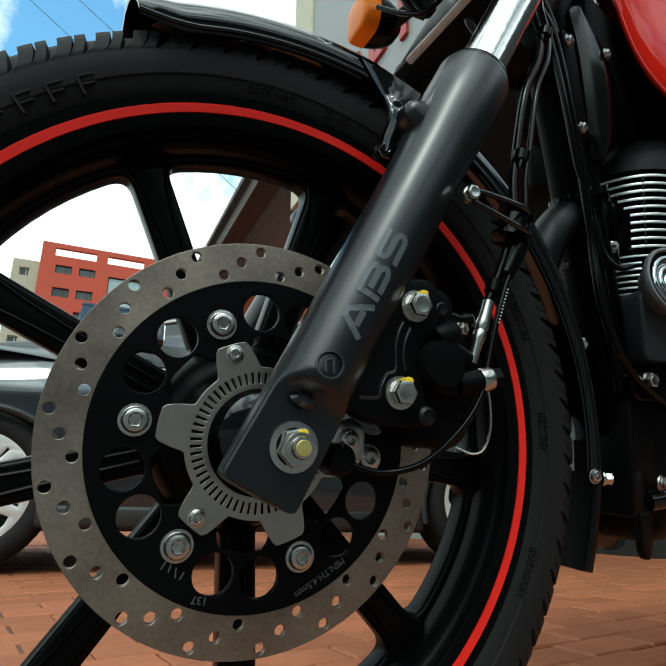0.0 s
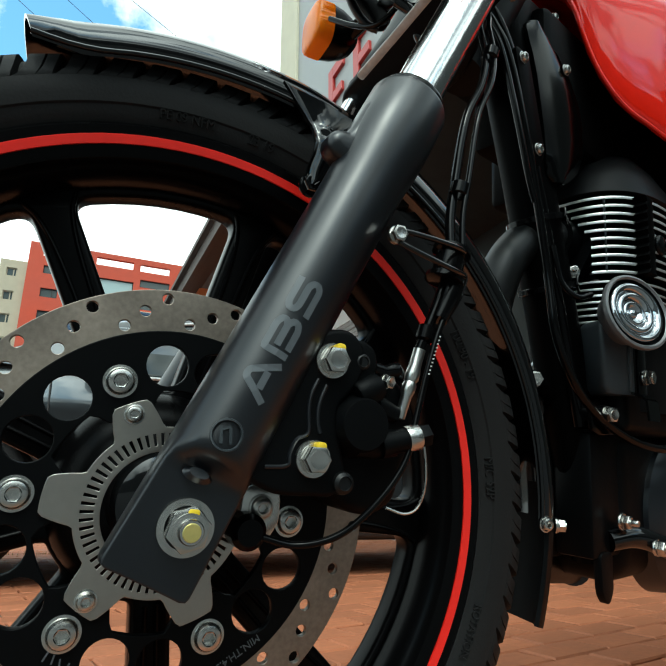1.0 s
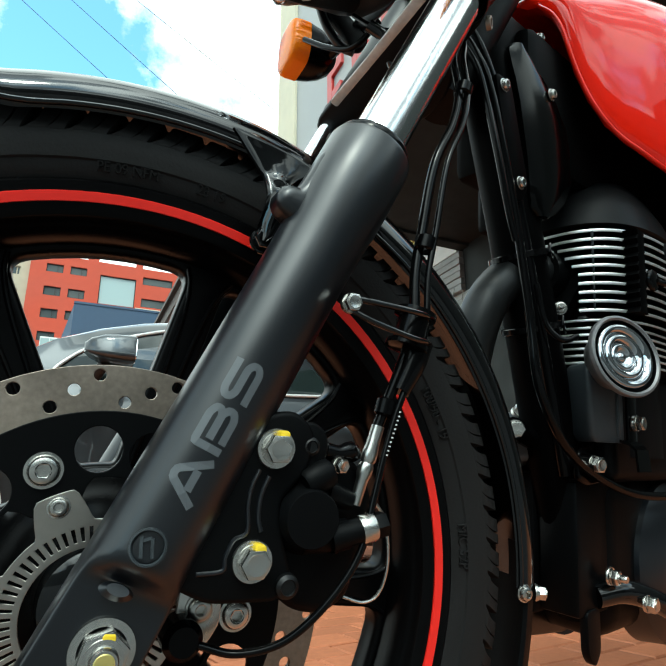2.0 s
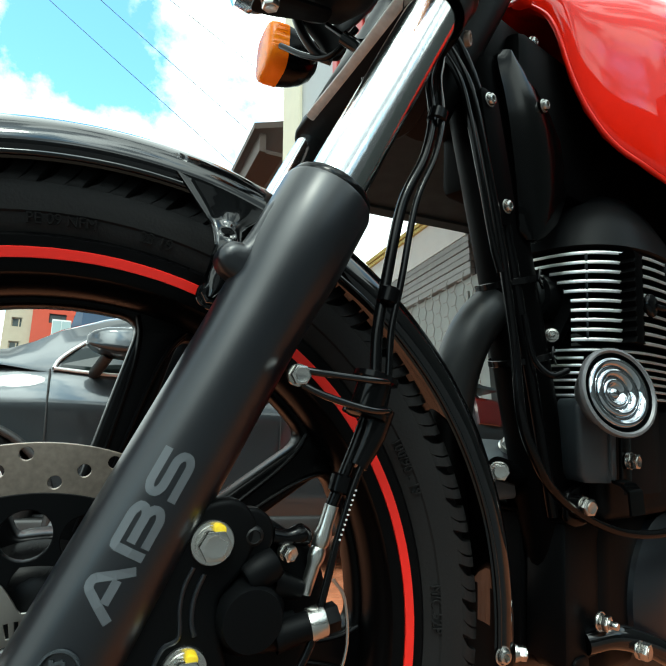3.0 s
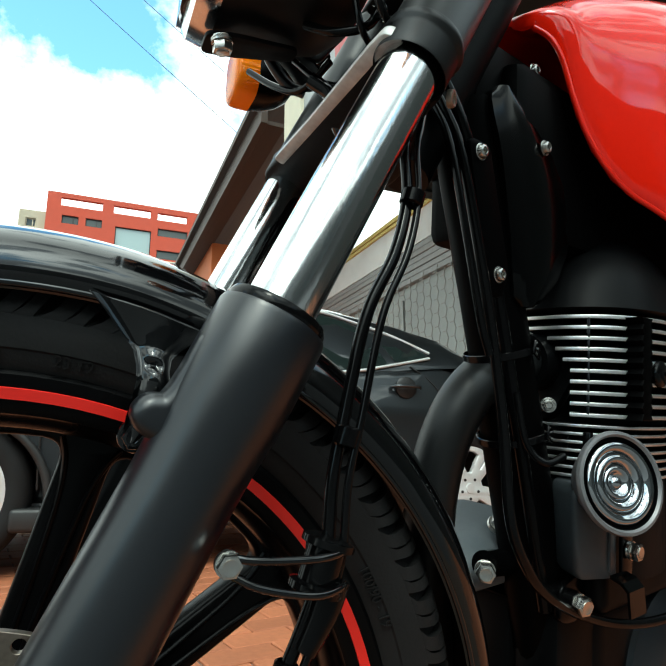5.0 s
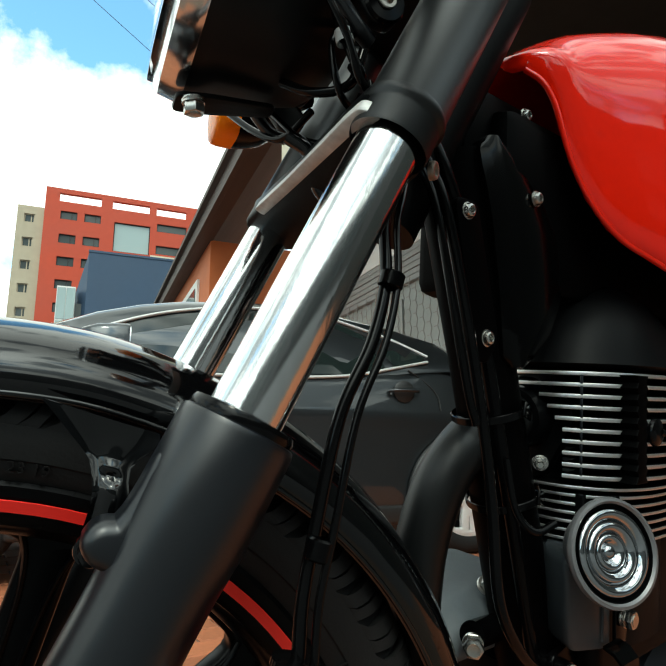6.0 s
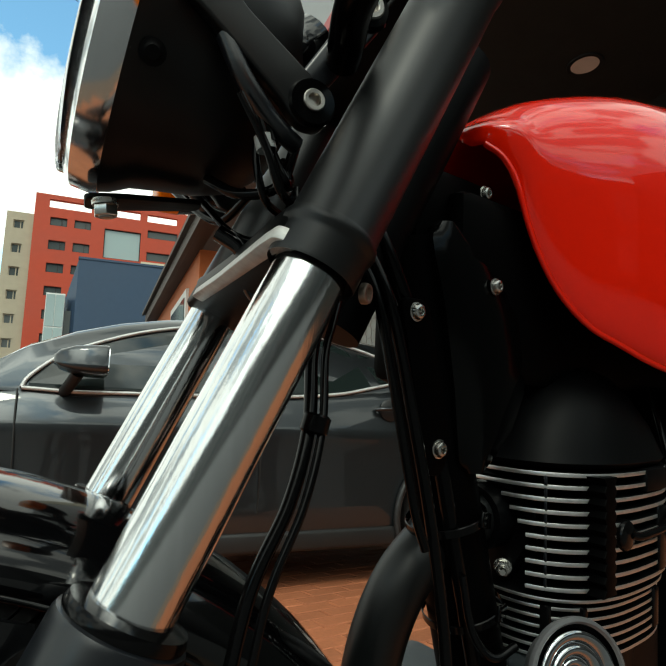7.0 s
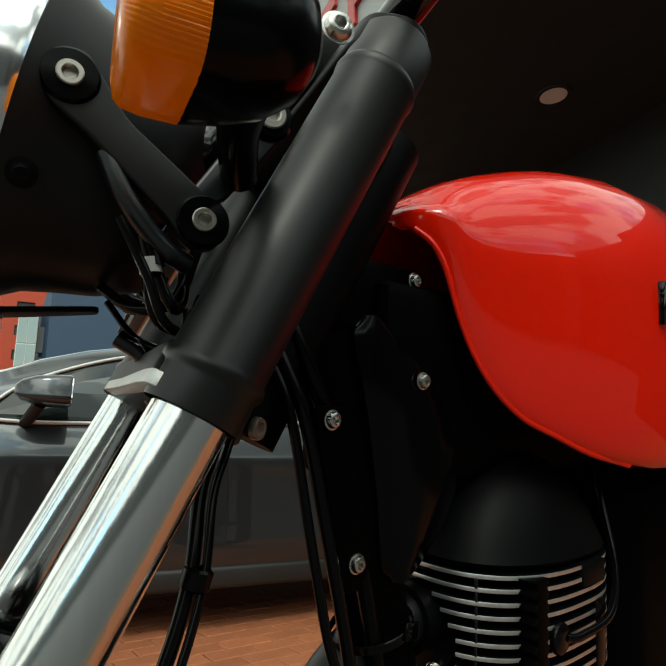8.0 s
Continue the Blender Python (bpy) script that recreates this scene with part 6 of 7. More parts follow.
def ground():
    bm = bmesh.new()
    bmesh.ops.create_grid(bm, x_segments=40, y_segments=40, size=600)
    g = part("ground", bm, M_ASPHALT, None, "", FALL @ pose(0, 0, -0.014), smooth=0)
    tagged(g, "worn grey asphalt all round the pavement", "ground", kind="structure")
    bed = part("paving_bed", box(-7.5, 7.5, -0.08, 9.6, -0.012, -0.008), M_JOINT, None, "", FALL @ EDGE, smooth=0)
    tagged(bed, "earth-brown paving bed with dusty joints", "ground", kind="structure")


ground()


# ---- parked car ----
def cut(bm, *cutters):
    """The bmesh with the cutters taken away from it."""
    me = bpy.data.meshes.new("cut")
    bm.to_mesh(me)
    bm.free()
    ob = bpy.data.objects.new("cut", me)
    scene.collection.objects.link(ob)
    tools = []
    for c in cutters:
        cm = bpy.data.meshes.new("cutter")
        c.to_mesh(cm)
        c.free()
        co = bpy.data.objects.new("cutter", cm)
        scene.collection.objects.link(co)
        tools.append(co)
        mod = ob.modifiers.new("cut", "BOOLEAN")
        mod.operation, mod.object, mod.solver = "DIFFERENCE", co, "EXACT"
    done = bpy.data.meshes.new_from_object(ob.evaluated_get(bpy.context.evaluated_depsgraph_get()))
    out = bmesh.new()
    out.from_mesh(done)
    for o in (ob, *tools):
        data = o.data
        bpy.data.objects.remove(o)
        bpy.data.meshes.remove(data)
    bpy.data.meshes.remove(done)
    return out


def parked_car():
    near, wide = 2.17, 1.80
    mid = near + wide / 2
    car = tagged(new("parked_car"), "dark grey metallic compact SUV parked behind the motorcycle", "car")
    car.matrix_world = FALL @ pose(-0.11, 0, 0)
    xf, xr, rw = -0.345, 2.09, 0.318
    # x, top of the body side, how far the side tucks in at the top, half width
    table = ((-1.36, 0.66, 0.20, 0.62), (-1.30, 0.78, 0.16, 0.74), (-1.10, 0.89, 0.13, 0.83), (-0.80, 0.945, 0.11, 0.88), (-0.45, 0.985, 0.09, 0.90), (-0.20, 0.985, 0.065, 0.90), (0.0, 0.940, 0.045, 0.90), (0.20, 0.925, 0.045, 0.90), (0.70, 0.935, 0.045, 0.90), (1.20, 0.96, 0.045, 0.90), (1.60, 1.015, 0.05, 0.90), (1.95, 1.075, 0.07, 0.89), (2.25, 1.05, 0.10, 0.85), (2.52, 0.95, 0.14, 0.76), (2.60, 0.80, 0.18, 0.68))
    rows = []
    for x, top, tuck, h in table:
        prof = ((h - 0.10, 0.20), (h - 0.035, 0.235), (h - 0.012, 0.30), (h - 0.013, 0.40), (h - 0.015, 0.50), (h - 0.013, 0.62), (h - 0.006, 0.735), (h, 0.775), (h - 0.006, 0.795), (h - 0.5 * tuck, top - 0.05 * 1.3), (h - tuck, top - 0.012), (h - tuck - 0.06, top))
        prof = [(y, min(z, top - 0.02 * (11 - k)) if k < 11 else z) for k, (y, z) in enumerate(prof)]
        lean = 0.11 * min(1.0, max(0.0, (-0.04 - x) / 0.25))
        prof = [(y - lean * max(0.0, min(z, 0.78) - 0.28), z) for y, z in prof]
        crown = 0.05 if x < 0.1 else 0.0
        row = [(x, mid - y, z) for y, z in prof] + [(x, mid, top + crown)] + [(x, mid + y, z) for y, z in prof[::-1]]
        rows.append(row)
    shell = loft(rows)
    wells = [bmx(lathe([(0.0, -0.3), (rw + 0.055, -0.3), (rw + 0.055, 0.25), (0.0, 0.25)], 40), pose(x, near, rw - 0.015, 90, 0, 0)) for x in (xf, xr)]
    body = part("body", cut(shell, *wells), M_CAR, car, "grey metallic bodywork", smooth=32)
    # glasshouse
    roof = ((-0.36, 0.985, 0.80, 0.965), (-0.204, 1.034, 0.79, 0.955), (-0.116, 1.088, 0.775, 0.945), (-0.017, 1.167, 0.76, 0.935), (0.161, 1.254, 0.73, 0.925), (0.355, 1.323, 0.70, 0.925), (0.563, 1.371, 0.68, 0.930), (0.95, 1.41, 0.665, 0.945), (1.35, 1.395, 0.66, 0.975), (1.75, 1.335, 0.66, 1.03), (2.03, 1.265, 0.665, 1.06), (2.17, 1.19, 0.67, 1.06), (2.36, 1.07, 0.68, 1.04))
    rows = []
    for x, top, h, low in roof:
        belt = 0.85
        f = max(0.02, (top - low) / 0.45)
        side = [(belt, low - 0.02), (belt - 0.004, low), (belt + (h - belt) * 0.5 + 0.012 * f, low + 0.5 * (top - low)), (h + 0.012, top - 0.055 * min(1, f)), (h - 0.045, top - 0.016 * min(1, f)), (h - 0.13, top)]
        row = [(x, mid - y, z) for y, z in side] + [(x, mid, top + 0.025 * min(1, f))] + [(x, mid + y, z) for y, z in side[::-1]]
        rows.append(row)
    part("roof", loft(rows), M_CAR, car, "grey roof and pillars", smooth=45)

    def side_at(x, z):
        """The near side of the glasshouse."""
        for a, b in zip(roof, roof[1:]):
            if a[0] <= x <= b[0]:
                t = (x - a[0]) / (b[0] - a[0])
                top, h, low = (a[k] + (b[k] - a[k]) * t for k in (1, 2, 3))
                u = (z - low) / max(0.02, top - 0.055 - low)
                return mid - (0.846 + (h + 0.012 - 0.846) * min(1.0, max(0, u)) + 0.012 * (1 - (2 * u - 1) ** 2))
        return near + 0.06

    def pane(name, outline, mat, label, lift=0.006):
        bm = bmesh.new()
        vs = [bm.verts.new((x, side_at(x, z) - lift, z)) for x, z in outline]
        f = bm.faces.new(vs)
        out = bmesh.ops.extrude_face_region(bm, geom=[f])
        for v in out["geom"]:
            if isinstance(v, bmesh.types.BMVert):
                v.co.y += 0.01
        bmesh.ops.recalc_face_normals(bm, faces=bm.faces)
        return part(name, bm, mat, car, label, smooth=0)

    panes = {
        "front_side_window": [(-0.005, 0.942), (0.012, 0.985), (0.085, 1.062), (0.165, 1.118), (0.345, 1.202), (0.52, 1.260), (0.75, 1.308), (0.94, 1.328), (0.955, 0.952)],
        "rear_side_window": [(1.01, 0.957), (0.995, 1.330), (1.25, 1.326), (1.40, 1.300), (1.52, 1.245), (1.61, 1.032), (1.374, 0.985)],
        "quarter_window": [(1.66, 1.05), (1.565, 1.238), (1.693, 1.208), (1.87, 1.128), (1.86, 1.09)],
    }
    for name, outline in panes.items():
        pane(name, rounded(outline, 0.02, 2), M_CARGLASS, "dark tinted car glass")
    trim = [(-0.022, 0.940), (0.0, 0.990), (0.08, 1.076), (0.163, 1.134), (0.342, 1.218), (0.515, 1.277), (0.75, 1.327), (1.0, 1.350), (1.27, 1.345), (1.45, 1.305), (1.69, 1.232), (1.90, 1.13)]
    part("window_trim", tube([(x, side_at(x, z) - 0.008, z) for x, z in trim], 0.009, 8, 4), M_ALLOY, car, "bright trim over the windows", smooth=60)
    low = [(-0.022, 0.937), (0.18, 0.928), (0.38, 0.932), (1.0, 0.945), (1.374, 0.974), (1.6, 1.022), (1.88, 1.092)]
    part("belt_trim", tube([(x, side_at(x, z) - 0.010, z) for x, z in low], 0.009, 8, 4), M_ALLOY, car, "bright trim below the windows", smooth=60)
    # door gaps, crease and sill
    for line in (((-0.035, 0.93), (-0.03, 0.80), (-0.02, 0.60), (-0.01, 0.36)), ((0.98, 0.93), (0.99, 0.70), (0.985, 0.36)), ((1.74, 1.03), (1.84, 0.96), (1.905, 0.886), (1.915, 0.80))):
        pts = []
        for x, z in line:
            y = near + (0.0 if z < 0.75 else 0.045 * (z - 0.75) / 0.25) + (0.018 if z < 0.5 else 0.0)
            pts.append((x, y - 0.001, z))
        part("door_gap", tube(pts, 0.004, 6, 4), M_CARTRIM, car, "dark gap round a door", smooth=60)
    part("sill_cladding", box(-0.10, 1.72, near + 0.005, near + 0.13, 0.185, 0.285, 0.02, 3), M_CARTRIM, car, "black plastic sill", smooth=45)
    part("underbody", box(-1.15, 2.62, near + 0.14, near + wide - 0.14, 0.17, 0.30, 0.02), M_CARTRIM, car, "dark underbody")
    for x, z in ((0.84, 0.85), (1.69, 0.90)):
        h = part("door_handle", tube([(x - 0.085, near + 0.008, z), (x - 0.06, near - 0.022, z + 0.002), (x, near - 0.028, z + 0.004), (x + 0.06, near - 0.022, z + 0.004), (x + 0.085, near + 0.008, z + 0.003)], 0.011, 10, 4), M_CAR, car, "grey door handle", smooth=60)
        part("handle_recess", lathe([(0.0, 0.001), (0.05, 0.001), (0.062, -0.006)], 28), M_CARTRIM, h, "", pose(x, near + 0.002, z, 90, 0, 0))
    # mirror
    mr = loft([[(0.222 + dx, near - 0.10 + yy, 1.050 + zz) for yy, zz in rounded([(-0.085 * s, -0.055 * s), (0.09 * s, -0.065 * s), (0.10 * s, 0.06 * s), (-0.06 * s, 0.065 * s)], 0.03 * s, 4)] for dx, s in ((-0.128, 0.30), (-0.105, 0.62), (-0.055, 0.90), (0.0, 1.0), (0.060, 1.04), (0.072, 1.0))])
    mirror = part("door_mirror", mr, M_CAR, car, "grey door mirror", smooth=55)
    part("mirror_base", tube([(0.135, near + 0.06, 0.925), (0.155, near + 0.01, 0.950), (0.185, near - 0.05, 1.00)], 0.026, 12, 4), M_CARTRIM, mirror, "black mirror foot", smooth=60)
    part("mirror_glass", plate([rounded([(-0.075, -0.05), (0.08, -0.058), (0.088, 0.05), (-0.052, 0.056)], 0.02)], 0.004, 0.0), M_CHROME, mirror, "mirror glass", pose(0.296, near - 0.10, 1.050, 90, 0, 90))
    lamp_bm = loft([[(x, y, z) for y, z in rounded([(near + d, 0.80), (near + d + 0.30, 0.83), (near + d + 0.28, 0.99), (near + d + 0.03, 0.98)], 0.03, 3)] for x, d in ((2.20, 0.03), (2.34, 0.055), (2.46, 0.11), (2.54, 0.17))])
    part("tail_lamp", lamp_bm, M_TAIL, car, "dark red tail lamp", smooth=50)
    # wheels
    for x in (xf, xr):
        m = pose(x, near + 0.035, rw, 90, 0, 0)
        tyre = lathe([(0.218, 0.0), (0.228, 0.012), (0.262, 0.02), (0.292, 0.012), (0.310, -0.01), (rw, -0.04), (rw, -0.17), (0.29, -0.21), (0.218, -0.20)], 64)
        w = part("wheel", tyre, M_RUBBER, car, "road wheel with silver alloy", m, smooth=40)
        wins = []
        for k in range(5):
            a = radians(90 + 72 * k)
            pts = [(r * math.cos(a + b), r * math.sin(a + b)) for r, b in ((0.080, -0.22), (0.150, -0.34), (0.193, -0.40), (0.204, -0.20), (0.206, 0.0), (0.204, 0.20), (0.193, 0.40), (0.150, 0.34), (0.080, 0.22))]
            wins.append(rounded(pts, 0.010))
            wins.append(rounded([(r * math.cos(a + 0.6283 + b), r * math.sin(a + 0.6283 + b)) for r, b in ((0.120, -0.05), (0.200, -0.06), (0.200, 0.06), (0.120, 0.05))], 0.004))
        part("alloy_face", plate([ring_points(0, 0, 0.228, 60), *wins], 0.03, 0.006), M_ALLOY, w, "five double-spoke silver alloy", m @ pose(0, 0, -0.006), smooth=45)
        part("alloy_barrel", lathe([(0.228, 0.008), (0.222, 0.0), (0.215, -0.03), (0.205, -0.17), (0.0, -0.171)], 48), M_CARTRIM, w, "dark inside of the wheel", m)
        part("wheel_cap", lathe([(0.0, 0.016), (0.025, 0.014), (0.03, 0.006)], 24), M_ALLOY, w, "", m)
        for k in range(5):
            a = radians(126 + 72 * k)
            part("wheel_nut", lathe([(0.0, 0.012), (0.008, 0.012), (0.009, 0.0)], 10), M_CARTRIM, w, "", m @ pose(0.055 * math.cos(a), 0.055 * math.sin(a), 0.0))
        arch = tube([(x + (rw + 0.062) * math.cos(radians(d)), near - 0.002, rw - 0.015 + (rw + 0.062) * math.sin(radians(d))) for d in range(-12, 193, 12)], 0.018, 8, 3)
        part("arch_trim", arch, M_CARTRIM, car, "black wheel-arch trim", smooth=60)
    # the body sits low over its wheels
    for ob in car.children_recursive:
        if ob.parent is car and not ob.name.startswith("wheel") or ob.name.startswith(("mirror", "handle")):
            ob.data.transform(Matrix.Diagonal((1.0, 1.0, 0.935, 1.0)))


parked_car()


# ---- buildings ----
def wall_with_holes(name, x0, x1, z0, z1, y, holes, mat, parent, thick=0.3, label=""):
    """A wall in xz that looks towards -y, with oblong openings through it."""
    lines = [[(x0, z0), (x1, z0), (x1, z1), (x0, z1)]]
    lines += [[(a, c), (a, d), (b, d), (b, c)] for a, b, c, d in holes]
    return part(name, plate(lines, thick), mat, parent, label, pose(0, y + thick / 2, 0, 90, 0, 0), smooth=0)


def window(parent, a, b, c, d, y, mat, frame_mat):
    f = part("window", plate([[(a, c), (b, c), (b, d), (a, d)], [(a + 0.06, c + 0.06), (a + 0.06, d - 0.06), (b - 0.06, d - 0.06), (b - 0.06, c + 0.06)]], 0.08), frame_mat, parent, "", pose(0, y + 0.16, 0, 90, 0, 0), smooth=0)
    part("pane", box(a + 0.05, b - 0.05, y + 0.17, y + 0.19, c + 0.05, d - 0.05), mat, f, "", smooth=0)
    if b - a < 1.5:
        s = a + 0.68 * (b - a)
        part("mullion", box(s - 0.03, s + 0.03, y + 0.11, y + 0.17, c + 0.05, d - 0.05), frame_mat, f, "", smooth=0)


def red_block():
    b = tagged(new("apartment_block"), "red painted apartment block with beige stair wing", "building")
    b.matrix_world = pose(-0.25, 0, -1.25)
    y = 40.0
    rows = [(17.0, 17.6), (15.3, 15.95), (13.7, 14.35), (12.1, 12.75), (10.5, 11.15), (8.9, 9.55), (7.3, 7.95), (5.7, 6.35), (4.1, 4.75), (2.5, 3.15)]
    wins = [(a, a + 1.05, c, d) for c, d in rows for a in (-2.4, -0.9)]
    side = [(3.9, 6.0, c, d) for c, d in rows]
    big = [(1.03, 3.46, 15.15, 17.3)]
    slots = [(-2.53, 0.12, 18.27, 18.86), (0.86, 3.36, 18.25, 18.83), (3.84, 5.94, 18.22, 18.78)]
    wall_with_holes("facade", -3.38, 9.5, -0.5, 19.2, y, wins + side + big + slots, M_REDWALL, b, 0.3, "red painted facade")
    for w in wins + side:
        window(b, *w, y, M_WINDOW, M_CARTRIM)
    window(b, *big[0], y, M_PALEGLASS, M_CARTRIM)
    part("block_body", box(-3.3, 9.4, y + 0.5, y + 9.0, -0.5, 18.0), M_REDWALL, b, "", smooth=0)
    part("cream_band", box(3.55, 6.4, y - 0.08, y + 0.02, 14.6, 15.15), M_CREAM, b, "", smooth=0)
    stair = [(-4.58, -3.95, c - 0.4, d - 0.4) for c, d in rows]
    wall_with_holes("stair_wing", -5.0, -3.38, -0.5, 17.75, y + 0.35, stair, M_BEIGE, b, 0.3, "beige painted stair wing")
    for w in stair:
        window(b, *w, y + 0.35, M_WINDOW, M_BEIGE)
    part("wing_body", box(-4.95, -3.4, y + 0.9, y + 7, -0.5, 17.7), M_BEIGE, b, "", smooth=0)


red_block()


def blue_block():
    b = tagged(new("blue_building"), "plain dark blue building with a glazed corner", "building")
    b.matrix_world = pose(-0.35, 0, -0.80)
    y = 30.0
    part("wall", box(-0.13, 6.5, y, y + 5.0, -0.5, 11.25), M_BLUE, b, "dark blue painted wall", smooth=0)
    part("parapet", box(-0.16, 6.5, y - 0.04, y + 0.2, 11.2, 11.32), M_BLUE, b, "", smooth=0)
    side = part("side_wing", loft([[(-0.13, y + 0.02, -0.5), (-0.13, y + 0.02, 11.2), (-0.13, y + 5.0, 11.2), (-0.13, y + 5.0, -0.5)], [(-0.70, y + 1.6, -0.5), (-0.70, y + 1.6, 9.2), (-0.70, y + 5.0, 9.2), (-0.70, y + 5.0, -0.5)]]), M_BLUE, b, "", smooth=0)
    for k in range(4):
        z = 2.6 + 1.55 * k
        part("window", box(-0.62, -0.24, y + 0.55, y + 0.75, z, z + 1.3), M_WINDOW, b, "tall glazed strip", pose(0, 0, 0), smooth=0)
    t = tagged(new("glazed_tower"), "pale glazed corner tower with thin bars", "building")
    t.matrix_world = pose(-0.25, 0, -0.60)
    part("tower_body", box(-1.58, -0.72, y + 0.1, y + 1.2, -0.5, 9.1), M_WHITE, t, "pale tower", smooth=0)
    for k in range(5):
        z = 0.6 + 1.7 * k
        for j in range(2):
            part("pane", box(-1.55 + 0.42 * j, -1.16 + 0.42 * j, y + 0.07, y + 0.11, z, z + 1.62), M_PALEGLASS, t, "", smooth=0)


blue_block()


def eave_house():
    h = tagged(new("house_with_eave"), "orange house with dark timber eave", "building")
    part("wall", box(1.85, 9.0, 9.2, 15.5, -0.5, 4.15), M_ORANGE, h, "orange painted wall", smooth=0)
    part("soffit", box(1.66, 1.88, 5.2, 15.55, 4.14, 4.19), M_EAVE, h, "dark brown soffit", smooth=0)
    part("fascia", box(1.58, 1.66, 5.15, 15.6, 4.12, 4.36, 0.006), M_EAVE, h, "dark brown fascia board", smooth=0)
    part("roof", loft([[(1.50, 5.1, 4.36), (1.50, 5.1, 4.44), (3.3, 5.1, 5.06), (3.3, 5.1, 4.96)], [(1.50, 15.7, 4.36), (1.50, 15.7, 4.44), (3.3, 15.7, 5.06), (3.3, 15.7, 4.96)]]), M_EAVE, h, "dark pitched roof", smooth=0)
    f = part("window_frame", box(1.80, 1.86, 10.2, 12.2, 2.5, 3.7), M_WHITE, h, "white window surround", smooth=0)
    part("window_pane", box(1.785, 1.81, 10.35, 12.05, 2.65, 3.55), M_WINDOW, f, "", smooth=0)
    w = part("white_wall", box(1.76, 1.84, 12.6, 15.4, -0.2, 3.4), M_WHITE, h, "white painted end wall", smooth=0)


eave_house()


def showroom():
    c = tagged(new("showroom_canopy"), "flat canopy with dark soffit and grey sign fascia", "canopy", kind="structure")
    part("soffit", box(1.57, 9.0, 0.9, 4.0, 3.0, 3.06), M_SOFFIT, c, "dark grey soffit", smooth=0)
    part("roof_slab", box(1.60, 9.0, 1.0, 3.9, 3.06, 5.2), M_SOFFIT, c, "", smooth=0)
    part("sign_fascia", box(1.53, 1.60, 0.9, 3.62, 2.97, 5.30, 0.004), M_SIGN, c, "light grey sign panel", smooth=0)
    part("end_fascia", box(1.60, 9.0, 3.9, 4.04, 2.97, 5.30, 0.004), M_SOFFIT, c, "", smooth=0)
    p = part("cream_pier", box(1.50, 1.95, 3.62, 4.06, 2.97, 6.2, 0.01), M_CREAM, c, "cream painted pier end", smooth=0)
    # red sign shapes, plain bars
    for k in range(5):
        y = 2.95 - 0.42 * k
        part("sign_bar", box(1.505, 1.535, y - 0.13, y - 0.05, 3.18, 3.62, 0.004), M_REDSIGN, c, "red raised sign shape", smooth=0)
        part("sign_bar", box(1.505, 1.535, y - 0.30, y - 0.13, 3.52, 3.62, 0.004), M_REDSIGN, c, "red raised sign shape", smooth=0)
        part("sign_bar", box(1.505, 1.535, y - 0.28, y - 0.13, 3.30, 3.38, 0.004), M_REDSIGN, c, "red raised sign shape", smooth=0)
    s = part("downlight", lathe([(0.0, 0.0), (0.085, 0.0), (0.085, 0.004)], 32), material("frosted_lamp_disc", (0.75, 0.72, 0.68), 0.5, grain=0.03, size=30), c, "round frosted downlight", pose(2.86, 1.80, 2.992), smooth=0)
    part("downlight_ring", lathe([(0.085, -0.002), (0.108, -0.004), (0.112, 0.006), (0.085, 0.006)], 32, closed=True), M_CARTRIM, s, "", pose(2.86, 1.80, 2.992))
    # wall behind the car, seen end on
    w = tagged(new("shop_wall"), "grey shop wall with white band and wire mesh", "wall", kind="structure")
    part("wall", box(3.60, 3.80, 3.9, 9.0, -0.3, 2.50), M_GREEN, w, "green-grey wall", smooth=0)
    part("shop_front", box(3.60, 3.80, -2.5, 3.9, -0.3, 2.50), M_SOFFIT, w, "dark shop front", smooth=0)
    part("white_band", box(3.55, 3.80, 4.05, 9.0, 2.96, 3.46), M_WHITE, w, "white painted band", smooth=0)
    part("yellow_band", box(3.52, 3.56, 4.05, 9.0, 3.36, 3.40), M_YELLOWBAND, w, "yellow strip", smooth=0)
    part("yellow_band", box(3.51, 3.56, 4.05, 9.0, 3.415, 3.47), M_YELLOWBAND, w, "yellow strip", smooth=0)
    for k in range(6):
        part("shutter_slat", box(3.54 + 0.006 * (k % 2), 3.70, 4.0, 9.0, 2.505 + 0.075 * k, 2.572 + 0.075 * k, 0.004), M_SHUTTER, w, "", smooth=0)
    # solid slab, the shade of the shop interior put into its near-black colour
    part("inner_wall", box(3.60, 3.80, -2.5, 4.0, 2.50, 3.0), M_SOFFIT, w, "near-black slab standing in for the shaded shop interior", smooth=0)
    # hexagon wire netting
    mesh = tagged(new("wire_fence"), "galvanised hexagon wire netting on posts", "fence", kind="structure")
    net = bmesh.new()
    cell, wire = 0.16, 0.009
    segs = []
    for i in range(44):
        for j in range(14):
            y0 = 3.9 + cell * 1.5 / 1.5 * i * 0.9
            z0 = 1.05 + cell * 0.98 * j + (0.5 * cell * 0.98 if i % 2 else 0)
            if z0 > 2.42:
                continue
            h = cell * 0.5
            for a, b in (((0.18, 0), (0.36, 0.49)), ((0.36, 0.49), (0.18, 0.98)), ((0.36, 0.49), (0.9 - 0.18 + 0.36 - 0.3, 0.49))):
                segs.append(((y0 + a[0] * cell, z0 + a[1] * cell), (y0 + b[0] * cell, z0 + b[1] * cell)))
    for (ya, za), (yb, zb) in segs:
        d = Vector((yb - ya, zb - za))
        nrm = Vector((-d.y, d.x)).normalized() * wire * 0.5
        for xa in (3.50,):
            vs = []
            for dx in (0.0, wire):
                vs.append([net.verts.new((xa + dx, py + sy * nrm.x, pz + sy * nrm.y)) for py, pz in ((ya, za), (yb, zb)) for sy in (-1, 1)])
            f, g = vs
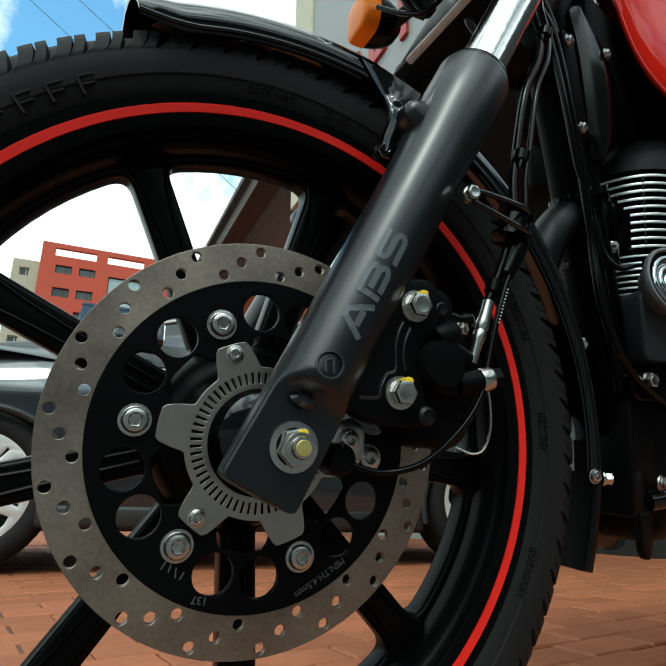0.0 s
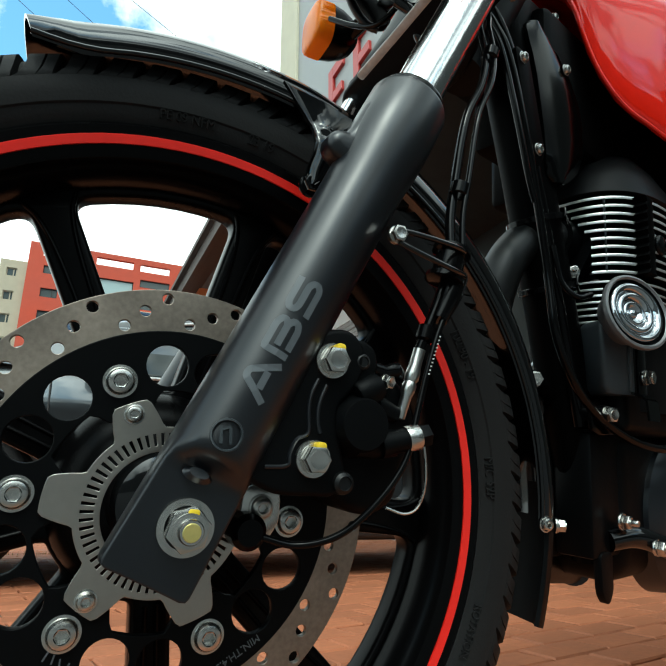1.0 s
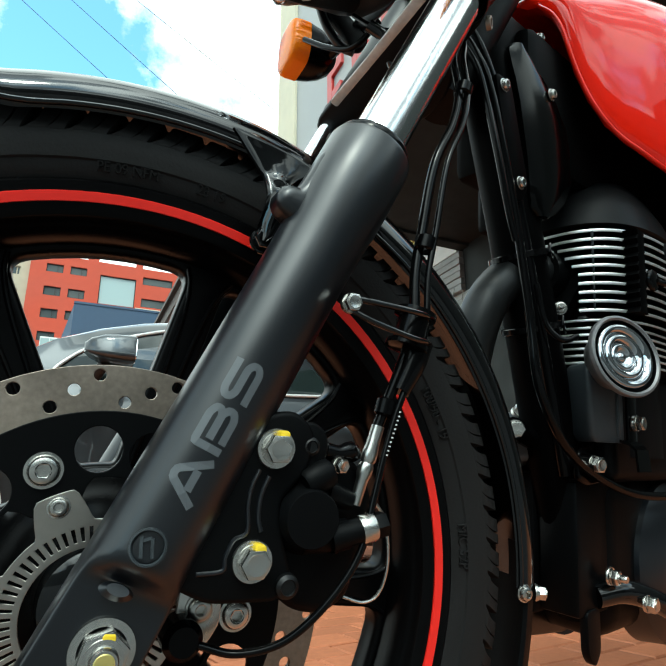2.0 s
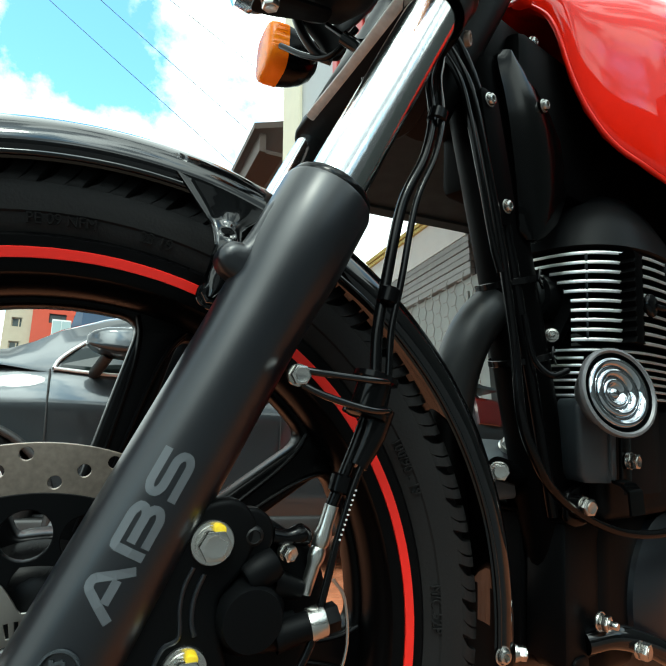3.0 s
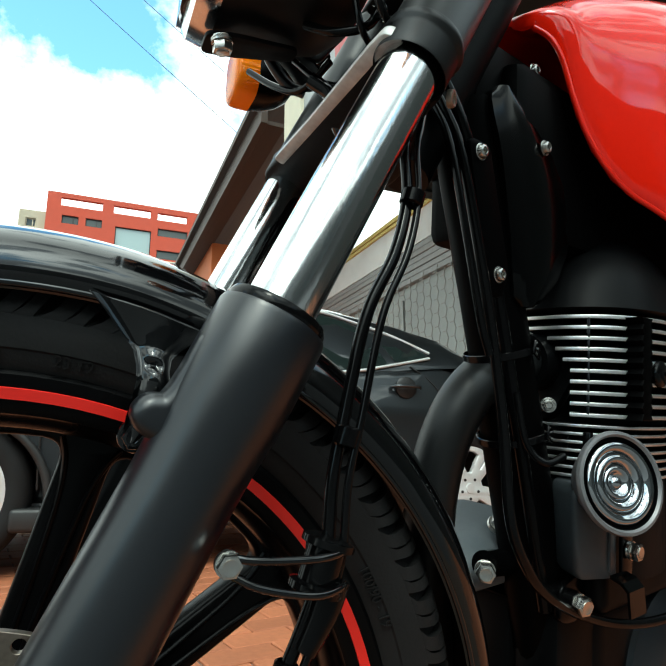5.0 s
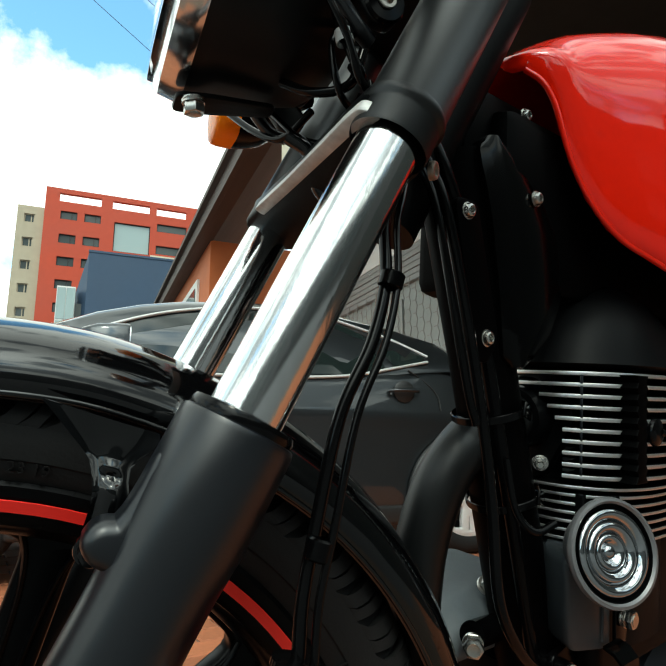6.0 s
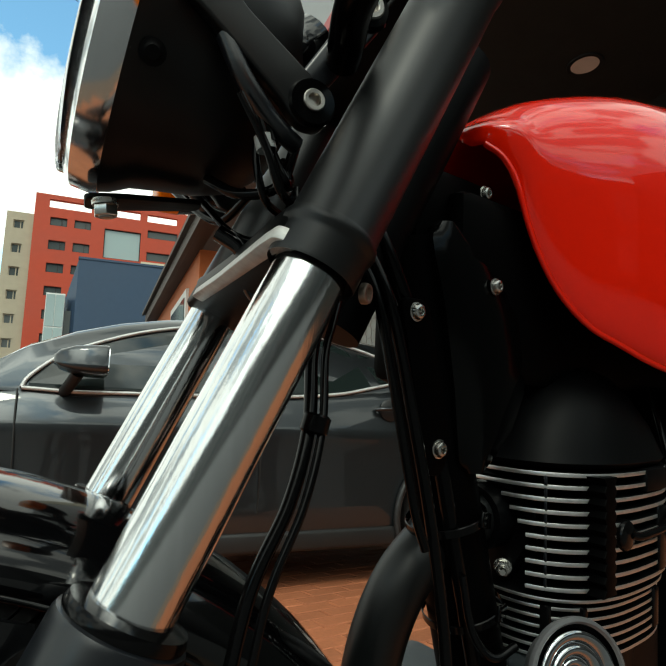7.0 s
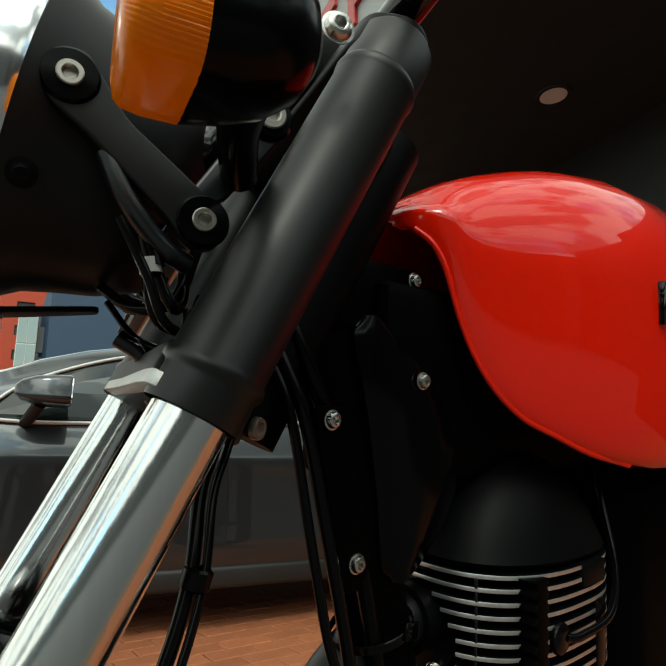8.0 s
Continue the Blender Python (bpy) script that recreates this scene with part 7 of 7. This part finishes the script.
            net.faces.new((f[0], f[1], f[3], f[2]))
            net.faces.new((g[0], g[2], g[3], g[1]))
            net.faces.new((f[0], f[2], g[2], g[0]))
            net.faces.new((f[1], g[1], g[3], f[3]))
    part("netting", net, M_WIRE, mesh, "", smooth=0)
    for y in (4.0, 5.4, 6.8, 8.2):
        part("post", tube([(3.49, y, 0.0), (3.49, y, 2.3)], 0.018, 10, 1), M_WIRE, mesh, "", smooth=60)


showroom()


def street_side():
    """Plain unseen fronts added across the street, behind the camera, that close the place and darken reflections."""
    w = tagged(new("wall_street"), "plain unseen fronts across the street, dark to hold down reflections", "wall", kind="structure")
    for x0, x1, y, top, mat in ((-70, -9, -15.0, 5.0, M_STREETWALL), (-9, 2, -14.6, 6.3, M_STREETWALL), (2, 70, -15.2, 5.9, M_FRONTDARK)):
        f = part("front", box(x0, x1, y - 1.0, y, -1.5, top), mat, w, "", smooth=0)
        n = int((x1 - x0) / 3)
        for i in range(max(1, min(n, 12))):
            xx = (x0 + 1.0 + 3.0 * i) if x0 > -20 else x1 - 2.4 - 3.0 * i
            for z in (0.9, 3.1):
                part("window", box(xx, xx + 1.5, y - 0.1, y + 0.02, z, z + 1.6, 0.0), M_WINDOW, f, "", smooth=0)
    # unseen dark box to the right, added to darken what the car reflects
    part("front", box(9, 10, -13.0, -3.0, -1.0, 6.0), M_FRONTDARK, w, "", smooth=0)
    k = tagged(new("green_plinth"), "low grey-green boundary wall", "wall", kind="structure")
    part("plinth", box(-30, -0.75, 4.3, 4.5, -0.1, 0.45), M_GREEN, k, "", smooth=0)


street_side()


def overhead_wires():
    for a, b in (((-10.9, 20, 24.5), (8.5, 20, 10.3)), ((-9.5, 20, 25.2), (9.5, 20, 11.9)), ((-6.0, 20, 24.6), (11.0, 20, 15.0))):
        mid = [(Vector(a).lerp(Vector(b), t) + Vector((0, 0, -0.12 * 4 * t * (1 - t)))) for t in (0, 0.25, 0.5, 0.75, 1)]
        tagged(part("overhead_wire", tube(mid, 0.012, 6, 4), M_CARTRIM, None, "", smooth=60), "thin black overhead cable against the sky", "cable", "overhead cables")


overhead_wires()


def grass_tuft():
    bm = bmesh.new()
    rnd = random.Random(4)
    for k in range(160):
        x, y = rnd.uniform(-0.5, 0.5) , rnd.uniform(-0.06, 0.06)
        h, a = rnd.uniform(0.02, 0.06), rnd.uniform(0, 6.28)
        w = 0.003
        p = Vector((x, y, 0))
        u = Vector((math.cos(a), math.sin(a), 0)) * w
        tip = p + Vector((math.cos(a + 1) * h * 0.4, math.sin(a + 1) * h * 0.4, h))
        bm.faces.new([bm.verts.new(q) for q in (p - u, p + u, tip)])
    tagged(part("grass", bm, M_GRASS, None, "", pose(0.1, 4.2, 0.0), smooth=0), "small tufts of grass along the kerb", "grass", kind="stuff")


grass_tuft()


# ---- clay pavers, last ----
def pavers():
    length, width, gap, bev = 0.205, 0.105, 0.006, 0.004
    floor = tagged(new("pavement"), "worn red clay pavers in running bond", "pavement", kind="structure")
    x1, y1 = length - gap, width - gap
    verts = [(0, 0, -0.012), (x1, 0, -0.012), (x1, y1, -0.012), (0, y1, -0.012), (0, 0, -bev), (x1, 0, -bev), (x1, y1, -bev), (0, y1, -bev), (bev, bev, 0), (x1 - bev, bev, 0), (x1 - bev, y1 - bev, 0), (bev, y1 - bev, 0)]
    faces = [(0, 1, 5, 4), (1, 2, 6, 5), (2, 3, 7, 6), (3, 0, 4, 7), (4, 5, 9, 8), (5, 6, 10, 9), (6, 7, 11, 10), (7, 4, 8, 11), (8, 9, 10, 11)]
    one = bpy.data.meshes.new("paver")
    one.from_pydata(verts, [], faces)
    one.materials.append(M_PAVER)
    rnd = random.Random(11)
    turn = FALL @ Matrix.Rotation(radians(9), 4, "Z")
    all_v, all_f = [], []
    made = 0
    away = (FALL @ EDGE).inverted()
    for j in range(-40, 110):
        for i in range(-40, 50):
            x, y = i * length + (length / 2 if j % 2 else 0), j * width
            m = turn @ Matrix.LocRotScale((x, y, rnd.uniform(-0.0022, 0.0008)), Euler((rnd.gauss(0, 0.006), rnd.gauss(0, 0.004), rnd.gauss(0, 0.006))), None)
            p = m.translation
            if made < 300 and -0.6 < p.x < 1.9 and 0.62 < p.y < 3.2 and p.y < 1.95:
                ob = new("paver", one)
                ob.matrix_world = m
                ob.parent = floor
                made += 1
            elif -4.7 < p.x < 6.6 and p.y < 8.6 and (away @ p).y > 0.06:
                base = len(all_v)
                all_v += [tuple(m @ Vector(v)) for v in verts]
                all_f += [tuple(base + k for k in f) for f in faces]
    me = bpy.data.meshes.new("paver_field")
    me.from_pydata(all_v, [], all_f)
    me.materials.append(M_PAVER)
    rest = new("paver_field", me)
    rest.parent = floor
    rest["kind"] = "stuff"


pavers()
